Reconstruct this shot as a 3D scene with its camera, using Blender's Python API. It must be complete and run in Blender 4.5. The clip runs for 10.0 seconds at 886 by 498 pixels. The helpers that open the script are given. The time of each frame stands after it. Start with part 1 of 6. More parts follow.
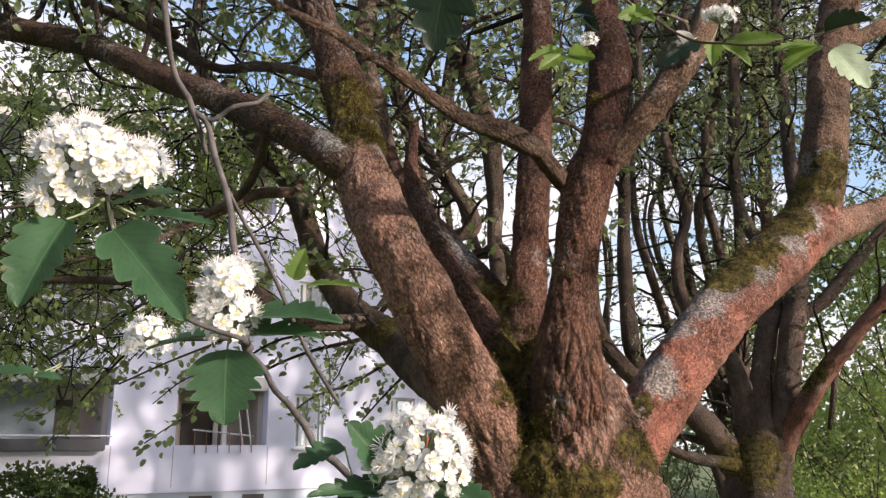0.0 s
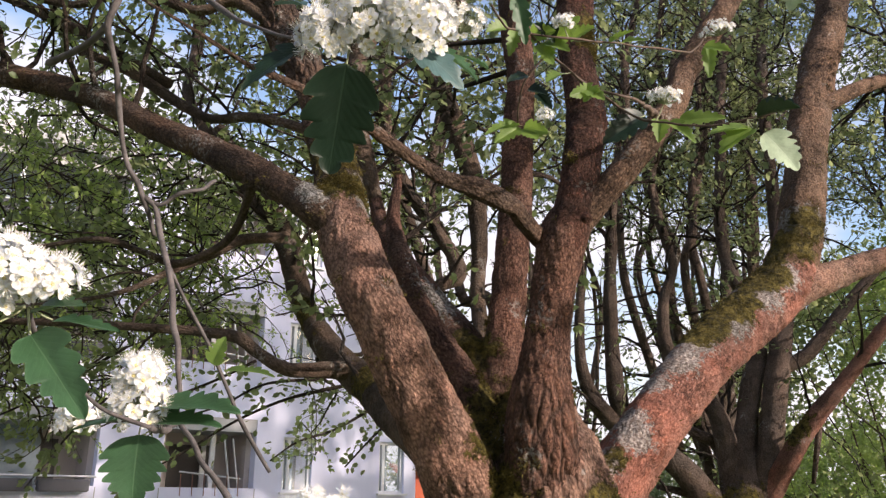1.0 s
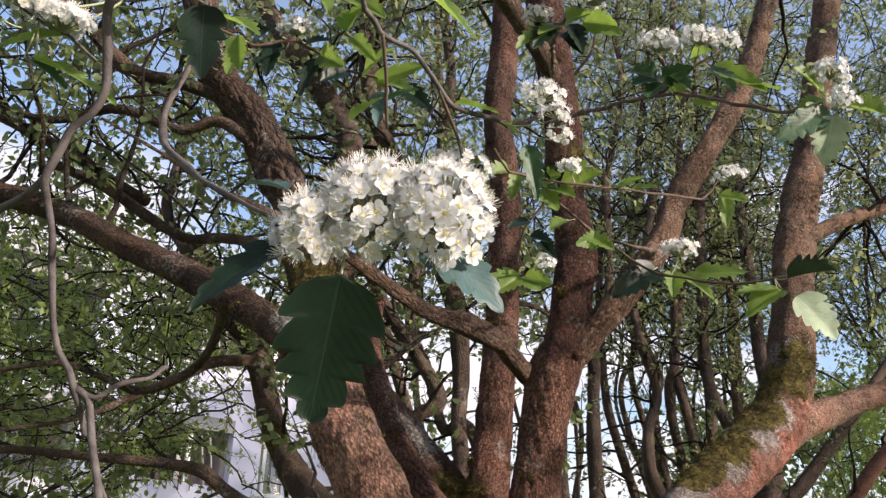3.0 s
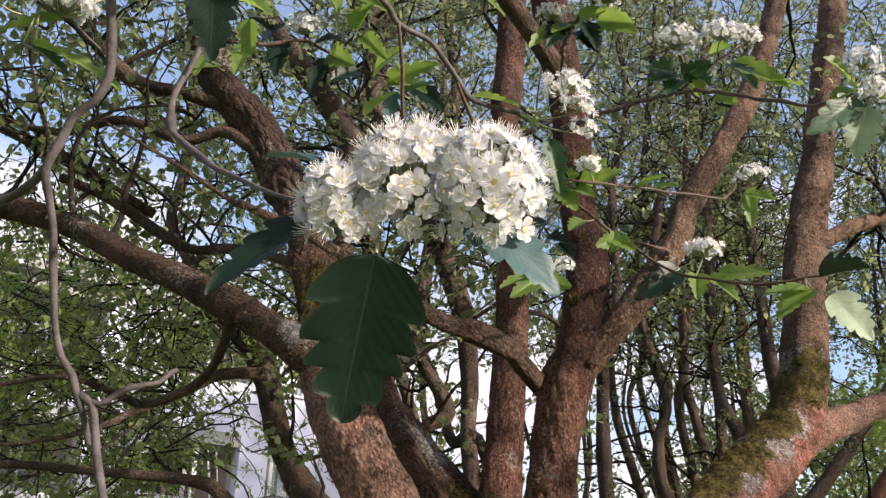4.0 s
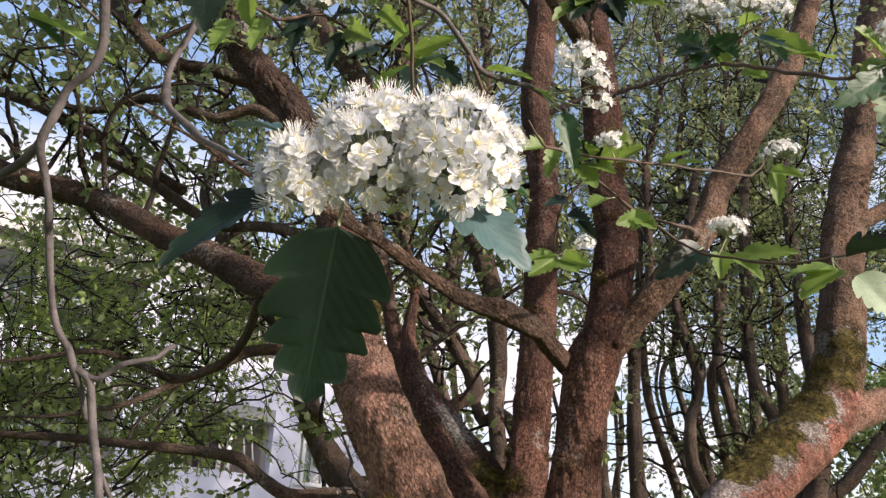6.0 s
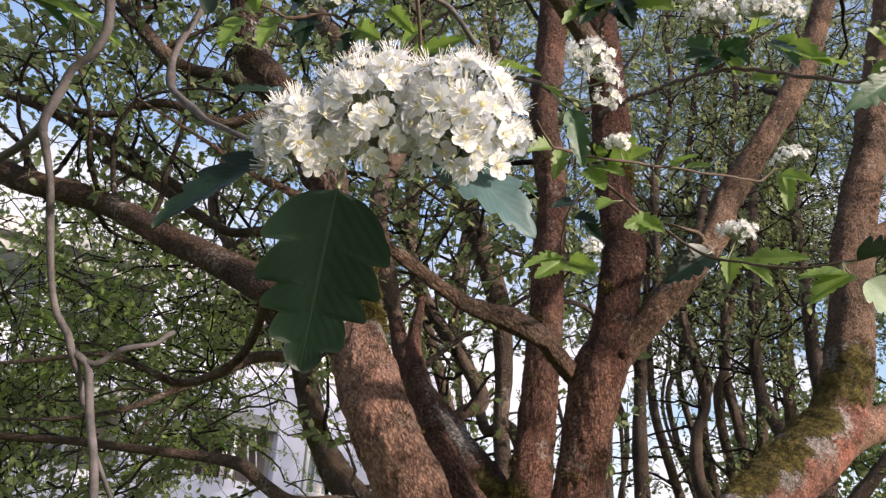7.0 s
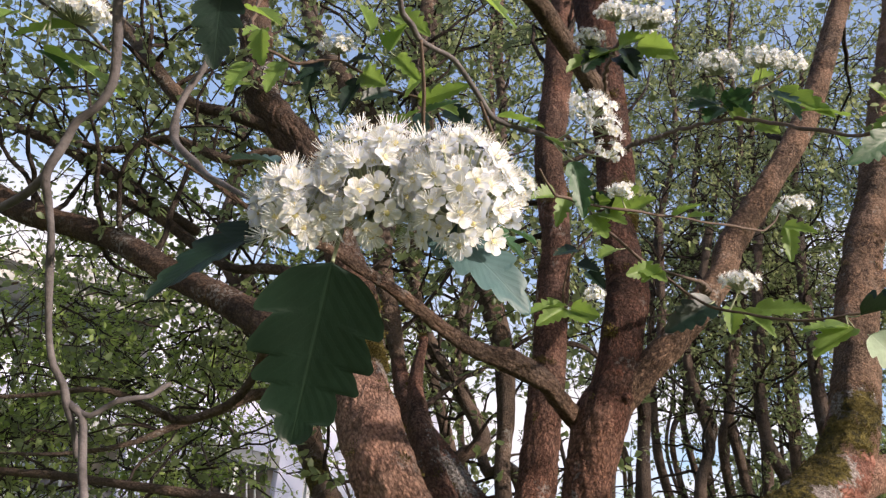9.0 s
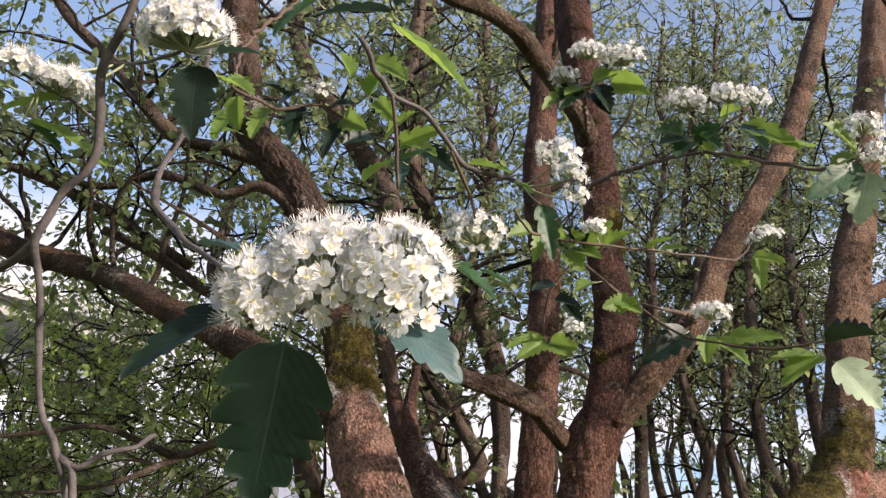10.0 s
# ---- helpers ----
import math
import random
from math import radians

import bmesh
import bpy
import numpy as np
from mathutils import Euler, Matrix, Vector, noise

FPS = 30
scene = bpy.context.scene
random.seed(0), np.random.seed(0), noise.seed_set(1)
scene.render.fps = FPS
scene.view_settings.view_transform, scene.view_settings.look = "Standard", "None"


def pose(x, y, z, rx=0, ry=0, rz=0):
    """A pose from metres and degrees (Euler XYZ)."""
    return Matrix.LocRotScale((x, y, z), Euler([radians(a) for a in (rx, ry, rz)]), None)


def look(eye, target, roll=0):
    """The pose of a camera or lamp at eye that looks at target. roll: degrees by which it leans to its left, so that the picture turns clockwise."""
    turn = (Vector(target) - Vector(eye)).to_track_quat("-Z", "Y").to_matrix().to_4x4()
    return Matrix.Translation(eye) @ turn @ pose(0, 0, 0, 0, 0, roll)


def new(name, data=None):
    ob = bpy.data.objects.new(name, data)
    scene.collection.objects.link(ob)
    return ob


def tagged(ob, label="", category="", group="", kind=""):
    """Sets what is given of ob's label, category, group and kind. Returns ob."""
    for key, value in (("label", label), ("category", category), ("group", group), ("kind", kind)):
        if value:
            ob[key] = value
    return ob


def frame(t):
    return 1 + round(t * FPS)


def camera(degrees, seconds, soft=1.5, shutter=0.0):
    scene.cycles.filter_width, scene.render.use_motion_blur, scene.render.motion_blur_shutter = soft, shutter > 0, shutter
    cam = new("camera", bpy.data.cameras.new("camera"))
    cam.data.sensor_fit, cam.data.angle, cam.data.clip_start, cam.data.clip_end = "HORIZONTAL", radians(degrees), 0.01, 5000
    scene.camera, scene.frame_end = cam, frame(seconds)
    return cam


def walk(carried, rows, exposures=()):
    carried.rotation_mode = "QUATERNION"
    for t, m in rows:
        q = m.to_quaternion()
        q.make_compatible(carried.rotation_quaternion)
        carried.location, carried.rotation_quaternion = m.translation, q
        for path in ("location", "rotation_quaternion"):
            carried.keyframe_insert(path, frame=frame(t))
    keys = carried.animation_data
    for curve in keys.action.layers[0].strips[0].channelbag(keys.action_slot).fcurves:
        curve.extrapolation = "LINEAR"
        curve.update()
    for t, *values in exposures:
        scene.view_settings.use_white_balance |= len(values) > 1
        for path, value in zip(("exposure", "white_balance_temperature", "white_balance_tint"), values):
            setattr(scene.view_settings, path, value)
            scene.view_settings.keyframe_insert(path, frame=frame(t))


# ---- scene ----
cam = camera(57.2, 10.0, 1.3)
PATH = [
    (0, (0.0551, 0.0352, 1.6339), (0.0391, 1.9733, 2.1273), -0.54),
    (0.5, (0.0841, -0.0077, 1.6368), (0.0735, 1.9215, 2.1641), -0.39),
    (1, (0.1216, -0.0312, 1.6548), (0.1170, 1.8787, 2.2483), 0.39),
    (1.5, (0.1140, -0.0378, 1.7189), (0.1208, 1.8476, 2.3863), 1.24),
    (2, (0.1002, -0.0177, 1.7336), (0.1321, 1.8382, 2.4784), 1.42),
    (2.5, (0.1021, 0.0345, 1.7589), (0.1489, 1.8618, 2.5707), 1.11),
    (4, (0.0808, 0.1277, 1.7741), (0.1155, 1.9229, 2.6551), 0.68),
    (4.5, (0.0957, 0.1140, 1.7728), (0.0958, 1.9198, 2.6325), 1.13),
    (5, (0.0777, 0.1334, 1.7805), (0.0634, 1.9486, 2.6200), 1.28),
    (5.5, (0.1047, 0.1351, 1.7835), (0.0693, 1.9558, 2.6104), 1.55),
    (7, (0.1089, 0.1572, 1.7677), (0.0431, 1.9629, 2.6252), 3.12),
    (7.5, (0.1171, 0.1531, 1.7825), (0.0366, 1.9522, 2.6525), 3.80),
    (8, (0.1051, 0.1641, 1.7882), (0.0207, 1.9514, 2.6817), 4.32),
    (8.5, (0.1105, 0.1709, 1.7897), (0.0234, 1.9449, 2.7091), 4.53),
    (9, (0.1119, 0.1522, 1.7808), (0.0312, 1.9171, 2.7182), 4.20),
    (9.5, (0.1223, 0.1430, 1.7880), (0.0434, 1.8979, 2.7441), 3.48),
    (10, (0.1353, 0.1082, 1.7832), (0.0635, 1.8454, 2.7716), 2.67),
]
walk(cam, [(t, look(eye, target, roll)) for t, eye, target, roll in PATH])

# ---- world, sun, exposure ----
SUN_AZ, SUN_EL = radians(119), radians(17)   # azimuth clockwise from +y
sun_way = Vector((math.sin(SUN_AZ) * math.cos(SUN_EL), math.cos(SUN_AZ) * math.cos(SUN_EL), math.sin(SUN_EL)))
world = bpy.data.worlds.new("sky")
scene.world = world
world.use_nodes = True
wn, wl = world.node_tree.nodes, world.node_tree.links
wn.clear()
sky = wn.new("ShaderNodeTexSky")
sky.sky_type, sky.sun_disc = "NISHITA", False
sky.sun_elevation, sky.sun_rotation = SUN_EL, SUN_AZ
sky.air_density, sky.dust_density = 1.0, 1.5
coord = wn.new("ShaderNodeTexCoord")
stretch = wn.new("ShaderNodeMapping")
stretch.inputs["Scale"].default_value = (1.0, 1.0, 2.2)
clouds = wn.new("ShaderNodeTexNoise")
clouds.inputs["Scale"].default_value, clouds.inputs["Detail"].default_value = 2.6, 7.0
ramp = wn.new("ShaderNodeValToRGB")
ramp.color_ramp.elements[0].position, ramp.color_ramp.elements[1].position = 0.50, 0.66
ramp.color_ramp.elements[0].color = (0.16, 0.16, 0.16, 1)
cloud_mix = wn.new("ShaderNodeMix")
cloud_mix.data_type = "RGBA"
cloud_mix.inputs["B"].default_value = (8.1, 7.95, 8.4, 1)
background = wn.new("ShaderNodeBackground")
background.inputs["Strength"].default_value = 0.09
world_out = wn.new("ShaderNodeOutputWorld")
wl.new(coord.outputs["Generated"], stretch.inputs["Vector"])
wl.new(stretch.outputs["Vector"], clouds.inputs["Vector"])
height = wn.new("ShaderNodeSeparateXYZ")
lower = wn.new("ShaderNodeMath")   # more cloud towards the horizon
lower.operation = "MULTIPLY_ADD"
lower.inputs[1].default_value, lower.inputs[2].default_value = -0.55, 0.25
both = wn.new("ShaderNodeMath")
both.operation = "ADD"
wl.new(coord.outputs["Generated"], height.inputs[0])
wl.new(height.outputs["Z"], lower.inputs[0])
wl.new(clouds.outputs["Fac"], both.inputs[0])
wl.new(lower.outputs[0], both.inputs[1])
westward = wn.new("ShaderNodeMath")   # the bank of cloud thickens to the west
westward.operation = "MULTIPLY_ADD"
westward.inputs[1].default_value = -0.11
wl.new(height.outputs["X"], westward.inputs[0])
wl.new(both.outputs[0], westward.inputs[2])
wl.new(westward.outputs[0], ramp.inputs["Fac"])
wl.new(ramp.outputs["Color"], cloud_mix.inputs["Factor"])
clear = wn.new("ShaderNodeHueSaturation")
clear.inputs["Saturation"].default_value, clear.inputs["Value"].default_value = 1.22, 2.25
wl.new(sky.outputs["Color"], clear.inputs["Color"])
wl.new(clear.outputs["Color"], cloud_mix.inputs["A"])
wl.new(cloud_mix.outputs["Result"], background.inputs["Color"])
wl.new(background.outputs["Background"], world_out.inputs["Surface"])

sun = new("sun", bpy.data.lights.new("sun", "SUN"))
sun.data.energy, sun.data.angle, sun.data.color = 5.0, radians(1.1), (1.0, 0.90, 0.80)
sun.matrix_world = look((0, 0, 30), Vector((0, 0, 30)) - sun_way)
scene.view_settings.exposure = 0.62
scene.view_settings.use_white_balance = True
scene.view_settings.white_balance_temperature, scene.view_settings.white_balance_tint = 6650, 16.5


# ---- materials ----
class Nodes:
    """A short hand for building one material's nodes."""

    def __init__(self, name):
        self.m = bpy.data.materials.new(name)
        self.m.use_nodes = True
        self.t = self.m.node_tree
        self.bsdf = self.t.nodes["Principled BSDF"]
        self.out = self.t.nodes["Material Output"]

    def add(self, kind, **sockets):
        n = self.t.nodes.new(kind)
        for k, v in sockets.items():
            self.put(n, k, v)
        return n

    def put(self, n, k, v):
        s = n.inputs[int(k[1:])] if k[0] == "i" and k[1:].isdigit() else n.inputs[k.replace("_", " ")]
        if isinstance(v, bpy.types.NodeSocket):
            self.t.links.new(v, s)
        else:
            s.default_value = v

    def coords(self, kind="Object", scale=(1, 1, 1)):
        c = self.add("ShaderNodeTexCoord")
        return self.add("ShaderNodeMapping", Vector=c.outputs[kind], Scale=scale).outputs[0]

    def attr(self, name, out="Fac"):
        n = self.t.nodes.new("ShaderNodeAttribute")
        n.attribute_name = name
        return n.outputs[out]

    def noise(self, vec, scale, detail=5.0, rough=0.6):
        return self.add("ShaderNodeTexNoise", Vector=vec, Scale=scale, Detail=detail, Roughness=rough).outputs["Fac"]

    def voronoi(self, vec, scale, feature="F1", out="Distance"):
        n = self.add("ShaderNodeTexVoronoi", Vector=vec, Scale=scale)
        n.feature = feature
        return n.outputs[out]

    def ramp(self, fac, *stops):
        n = self.add("ShaderNodeValToRGB", Fac=fac)
        e = n.color_ramp.elements
        while len(e) < len(stops):
            e.new(0.5)
        for el, (p, c) in zip(e, stops):
            el.position = p
            el.color = c if len(c) == 4 else (*c, 1)
        return n.outputs[0]

    def mix(self, fac, a, b, blend="MIX"):
        n = self.add("ShaderNodeMix")
        n.data_type, n.blend_type = "RGBA", blend
        for k, v in (("Factor", fac), ("A", a), ("B", b)):
            s = [x for x in n.inputs if x.name == k and (x.type == "RGBA" or k == "Factor" and x.type == "VALUE")][0]
            if isinstance(v, bpy.types.NodeSocket):
                self.t.links.new(v, s)
            else:
                s.default_value = v if k == "Factor" else (*v, 1)[:4]
        return [x for x in n.outputs if x.type == "RGBA"][0]

    def math(self, op, a, b=0.0, clamp=False):
        n = self.add("ShaderNodeMath")
        n.operation, n.use_clamp = op, clamp
        self.put(n, "i0", a)
        self.put(n, "i1", b)
        return n.outputs[0]

    def bump(self, height, strength, distance, normal=None):
        n = self.add("ShaderNodeBump", Height=height, Strength=strength, Distance=distance)
        if normal is not None:
            self.put(n, "Normal", normal)
        return n.outputs[0]

    def done(self, color=None, rough=0.8, normal=None, **more):
        if color is not None:
            self.put(self.bsdf, "Base Color", color if isinstance(color, bpy.types.NodeSocket) else (*color, 1))
        self.put(self.bsdf, "Roughness", rough)
        if normal is not None:
            self.put(self.bsdf, "Normal", normal)
        for k, v in more.items():
            self.put(self.bsdf, k, v)
        return self.m


def bark_material(name, warm, grey, lichen_amount, fissures=0.5, pale=(0.42, 0.30, 0.24), grain=0.5, rings=0.0):
    n = Nodes(name)
    o = n.coords()
    g = n.attr("grain", "Vector")

    def squeeze(f):
        return n.add("ShaderNodeMapping", Vector=g, Scale=(1, 1, f)).outputs[0]

    big = n.noise(o, 2.3, 5, 0.62)
    mid = n.noise(o, 11, 6, 0.65)
    col = n.mix(n.ramp(big, (0.36, (0, 0, 0)), (0.64, (1, 1, 1))), grey, warm)
    col = n.mix(n.ramp(mid, (0.36, (0.42, 0.42, 0.42)), (0.54, (0, 0, 0))), col, tuple(c * 0.45 for c in grey))
    # weathered grey film in large patches, raw red bark where it has flaked
    film = n.ramp(n.noise(squeeze(0.5), 6.5, 5, 0.6), (0.48, (0, 0, 0)), (0.66, (0.34, 0.34, 0.34)))
    col = n.mix(film, col, tuple(0.62 * c + 0.05 for c in grey))
    raw = n.ramp(n.noise(squeeze(0.6), 15, 6, 0.7), (0.62, (0, 0, 0)), (0.68, (0.38, 0.38, 0.38)))
    col = n.mix(raw, col, (warm[0] * 1.25, warm[1] * 1.05, warm[2] * 0.95))
    # short upright fissures, a granular skin between them
    ridge = n.math("ABSOLUTE", n.math("SUBTRACT", n.noise(squeeze(0.42), 78, 5, 0.65), 0.5))
    where = n.ramp(n.noise(o, 5, 4), (0.46, (0.10, 0.10, 0.10)), (0.64, (1, 1, 1)))
    long = n.math("ABSOLUTE", n.math("SUBTRACT", n.noise(squeeze(0.30), 26, 4, 0.55), 0.5))
    seam = n.math("MULTIPLY", n.ramp(long, (0.0, (1, 1, 1)), (0.022, (0, 0, 0))), n.ramp(n.noise(o, 3.2, 4), (0.48, (0.0, 0.0, 0.0)), (0.62, (1, 1, 1))))
    fissure = n.math("MULTIPLY", n.ramp(ridge, (0.0, (1, 1, 1)), (0.06, (0, 0, 0))), where)
    fissure = n.math("MAXIMUM", fissure, seam)
    fissure = n.math("MAXIMUM", fissure, n.attr("crack"))
    if rings:
        # thin cracks across the stem
        across = n.math("ABSOLUTE", n.math("SUBTRACT", n.noise(squeeze(3.6), 24, 4, 0.6), 0.5))
        crack = n.math("MULTIPLY", n.ramp(across, (0.0, (1, 1, 1)), (0.030, (0, 0, 0))), n.ramp(n.noise(o, 7, 4), (0.44, (0, 0, 0)), (0.60, (rings, rings, rings))))
        fissure = n.math("MAXIMUM", fissure, crack)
    grit = n.voronoi(squeeze(0.75), 98)
    fine = n.noise(squeeze(0.7), 120, 7, 0.75)
    plates = n.voronoi(squeeze(0.6), 60)
    # grain tops lightened and creases darkened: relief shading painted into the colour
    col = n.mix(grain, col, n.ramp(fine, (0.32, (0.56, 0.55, 0.54)), (0.5, (1.0, 1.0, 1.0)), (0.68, (1.36, 1.35, 1.34))), "MULTIPLY")
    col = n.mix(grain, col, n.ramp(grit, (0.10, (1.28, 1.27, 1.26)), (0.40, (1.0, 1.0, 1.0)), (0.75, (0.42, 0.40, 0.39))), "MULTIPLY")
    col = n.mix(n.math("MULTIPLY", fissure, fissures), col, (0.022, 0.015, 0.012))
    col = n.mix(n.ramp(n.noise(squeeze(0.9), 190, 4, 0.7), (0.60, (0, 0, 0)), (0.72, (0.20, 0.20, 0.20))), col, pale)
    # grey lichen crusts
    patch = n.ramp(n.noise(o, 5.5, 3), (0.62 - lichen_amount, (0, 0, 0)), (0.70 - lichen_amount, (1, 1, 1)))
    crust = n.ramp(n.noise(o, 60, 5, 0.7), (0.50, (0, 0, 0)), (0.58, (1, 1, 1)))
    col = n.mix(n.math("MULTIPLY", n.math("MULTIPLY", patch, crust), 0.6), col, n.mix(n.noise(o, 90), (0.20, 0.20, 0.18), (0.40, 0.39, 0.37)))
    # lichen and moss where they grow
    crust2 = n.ramp(n.math("ADD", n.attr("lichen"), n.math("MULTIPLY", n.math("SUBTRACT", n.noise(o, 40, 8, 0.75), 0.5), 2.4)), (0.48, (0, 0, 0)), (0.60, (1, 1, 1)))
    col = n.mix(n.math("MULTIPLY", crust2, 0.8), col, n.mix(n.ramp(n.noise(o, 85, 4), (0.40, (0, 0, 0)), (0.62, (1, 1, 1))), (0.11, 0.105, 0.095), (0.40, 0.385, 0.36)))
    moss_at = n.math("ADD", n.attr("moss"), n.math("MULTIPLY", n.math("SUBTRACT", n.noise(o, 14, 8, 0.78), 0.5), 2.4))
    moss = n.ramp(moss_at, (0.44, (0, 0, 0)), (0.56, (1, 1, 1)))
    col = n.mix(moss, col, n.mix(n.ramp(n.noise(o, 34, 6, 0.7), (0.40, (0, 0, 0)), (0.66, (1, 1, 1))), (0.028, 0.024, 0.009), (0.175, 0.138, 0.034)))
    tuft = n.math("MULTIPLY", moss, n.noise(o, 120, 5, 0.7))
    height = n.math("ADD", n.math("MULTIPLY", fissure, -0.8), n.math("ADD", n.math("MULTIPLY", fine, 0.55), n.math("SUBTRACT", n.math("MULTIPLY", tuft, 1.0), n.math("ADD", n.math("MULTIPLY", grit, 0.45), n.math("MULTIPLY", plates, 0.35)))))
    return n.done(col, 0.72, n.bump(height, 1.0, 0.016), Specular_IOR_Level=0.12)


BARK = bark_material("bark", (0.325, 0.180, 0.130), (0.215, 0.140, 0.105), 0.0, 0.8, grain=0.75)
# reddish bark, with some warm low sunlight mixed into the colour
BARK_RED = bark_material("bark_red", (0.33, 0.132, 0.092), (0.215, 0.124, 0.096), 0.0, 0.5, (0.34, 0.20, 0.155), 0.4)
# red-brown bark, darkened further for the shade on the upper front stem
BARK_DARK_SHADED = bark_material("bark_dark_shaded", (0.122, 0.052, 0.035), (0.074, 0.041, 0.030), 0.0, 0.9, (0.28, 0.17, 0.13), 0.8, 0.9)
BARK_BRANCH = bark_material("bark_branch", (0.150, 0.102, 0.073), (0.095, 0.072, 0.056), 0.05, 0.5, (0.36, 0.30, 0.25))
BARK_UPPER = bark_material("bark_upper", (0.220, 0.130, 0.084), (0.146, 0.098, 0.068), 0.02, 0.8, grain=0.7)
# brown bark with the crown's shade on the left limbs darkened into it
BARK_LIMB_SHADED = bark_material("bark_limb_shaded", (0.135, 0.080, 0.054), (0.082, 0.058, 0.044), 0.04, 0.8, (0.30, 0.24, 0.19), 0.7)
BARK_STEM = bark_material("bark_stem", (0.205, 0.102, 0.071), (0.128, 0.076, 0.057), 0.0, 0.9, (0.34, 0.23, 0.18), 0.75, 0.8)
BARK_OLD = bark_material("bark_old", (0.210, 0.102, 0.072), (0.132, 0.078, 0.058), 0.0, 0.7, (0.36, 0.24, 0.19), 0.7, 0.9)
BARK_FAR = bark_material("bark_far", (0.155, 0.108, 0.083), (0.095, 0.072, 0.058), 0.03)
# near-black: the backlit look of twigs against the sky is in the colour
BARK_BACKLIT = bark_material("bark_backlit", (0.055, 0.038, 0.030), (0.036, 0.028, 0.023), 0.02)


def foliage_material(name, dark, light, through_color, amount=0.45, rough=0.5):
    """Small leaves: varied green, gloss on top, light passing through."""
    n = Nodes(name)
    r = n.add("ShaderNodeNewGeometry").outputs["Random Per Island"]
    o = n.coords()
    col = n.mix(r, dark, light)
    col = n.mix(n.ramp(n.noise(o, 0.9, 3), (0.4, (0, 0, 0)), (0.65, (0.6, 0.6, 0.6))), col, light)
    n.done(col, rough, Specular_IOR_Level=0.28)
    tr = n.add("ShaderNodeBsdfTranslucent", Color=n.mix(r, through_color, tuple(c * 0.75 for c in through_color)))
    sh = n.add("ShaderNodeMixShader", i0=amount, i1=n.bsdf.outputs[0], i2=tr.outputs[0])
    n.put(n.out, "Surface", sh.outputs[0])
    return n.m


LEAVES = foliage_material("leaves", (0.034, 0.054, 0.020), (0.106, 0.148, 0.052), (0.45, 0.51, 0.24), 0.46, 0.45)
# brighter copy of LEAVES: sunlight is put into the leaf colour
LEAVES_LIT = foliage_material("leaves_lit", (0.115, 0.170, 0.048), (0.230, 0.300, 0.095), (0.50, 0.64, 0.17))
MOSS_GREEN = foliage_material("moss", (0.036, 0.030, 0.010), (0.165, 0.130, 0.030), (0.08, 0.06, 0.015), 0.2, 0.8)
HEDGE = foliage_material("hedge_leaves", (0.03, 0.05, 0.015), (0.07, 0.10, 0.03), (0.10, 0.16, 0.03), 0.3)


def near_leaf_material(name, base, rib, through_color, rough, amount=0.3):
    """A leaf seen close by: pale midrib and side veins, soft relief between them."""
    n = Nodes(name)
    uv = n.add("ShaderNodeSeparateXYZ", Vector=n.attr("blade", "Vector"))
    u, v = uv.outputs[0], n.math("ABSOLUTE", uv.outputs[1])
    o = n.coords()
    s = n.math("FRACT", n.math("SUBTRACT", n.math("MULTIPLY", u, 9.0), n.math("MULTIPLY", v, 3.2)))
    d = n.math("ABSOLUTE", n.math("SUBTRACT", s, 0.5))
    vein = n.ramp(d, (0.0, (1, 1, 1)), (0.07, (0, 0, 0)))
    mid = n.ramp(v, (0.0, (1, 1, 1)), (0.05, (0, 0, 0)))
    net = n.ramp(n.voronoi(o, 700, "DISTANCE_TO_EDGE"), (0.0, (0.5, 0.5, 0.5)), (0.06, (0, 0, 0)))
    mark = n.math("MAXIMUM", n.math("MULTIPLY", vein, 0.38), mid)
    tone = n.mix(n.ramp(n.noise(o, 55, 4), (0.35, (0, 0, 0)), (0.7, (1, 1, 1))), tuple(c * 0.8 for c in base), tuple(min(1, c * 1.25) for c in base))
    edge = n.ramp(v, (0.90, (0, 0, 0)), (1.0, (0.5, 0.5, 0.5)))
    col = n.mix(edge, n.mix(n.math("MULTIPLY", mark, 0.6), n.mix(net, tone, tuple(c * 0.9 for c in base)), rib), rib)
    height = n.math("SUBTRACT", n.math("MULTIPLY", d, 0.7), n.math("ADD", mid, n.math("MULTIPLY", net, 0.25)))
    bump = n.bump(height, 0.2, 0.0010)
    n.done(col, rough, bump, Specular_IOR_Level=0.3)
    tr = n.add("ShaderNodeBsdfTranslucent", Color=n.mix(n.math("MULTIPLY", mark, 0.5), through_color, tuple(min(1, c * 1.4) for c in through_color)), Normal=bump)
    sh = n.add("ShaderNodeMixShader", i0=amount, i1=n.bsdf.outputs[0], i2=tr.outputs[0])
    n.put(n.out, "Surface", sh.outputs[0])
    return n.m


LEAF_KINDS = [
    near_leaf_material("leaf_fresh", (0.12, 0.19, 0.045), (0.26, 0.34, 0.14), (0.30, 0.45, 0.08), 0.45, 0.42),
    # blue-green base: the sky's sheen on the blade is put into the colour
    near_leaf_material("leaf_sky_sheen", (0.055, 0.105, 0.105), (0.10, 0.16, 0.155), (0.08, 0.15, 0.10), 0.46, 0.12),
    # near-black green: the shade on leaves turned from the light is painted in
    near_leaf_material("leaf_shaded", (0.006, 0.017, 0.010), (0.018, 0.036, 0.022), (0.04, 0.10, 0.03), 0.42, 0.07),
    near_leaf_material("leaf_pale", (0.30, 0.38, 0.26), (0.42, 0.50, 0.38), (0.25, 0.36, 0.16), 0.6, 0.25),
    near_leaf_material("leaf_mid", (0.034, 0.082, 0.038), (0.085, 0.15, 0.08), (0.08, 0.18, 0.055), 0.42, 0.22),
]

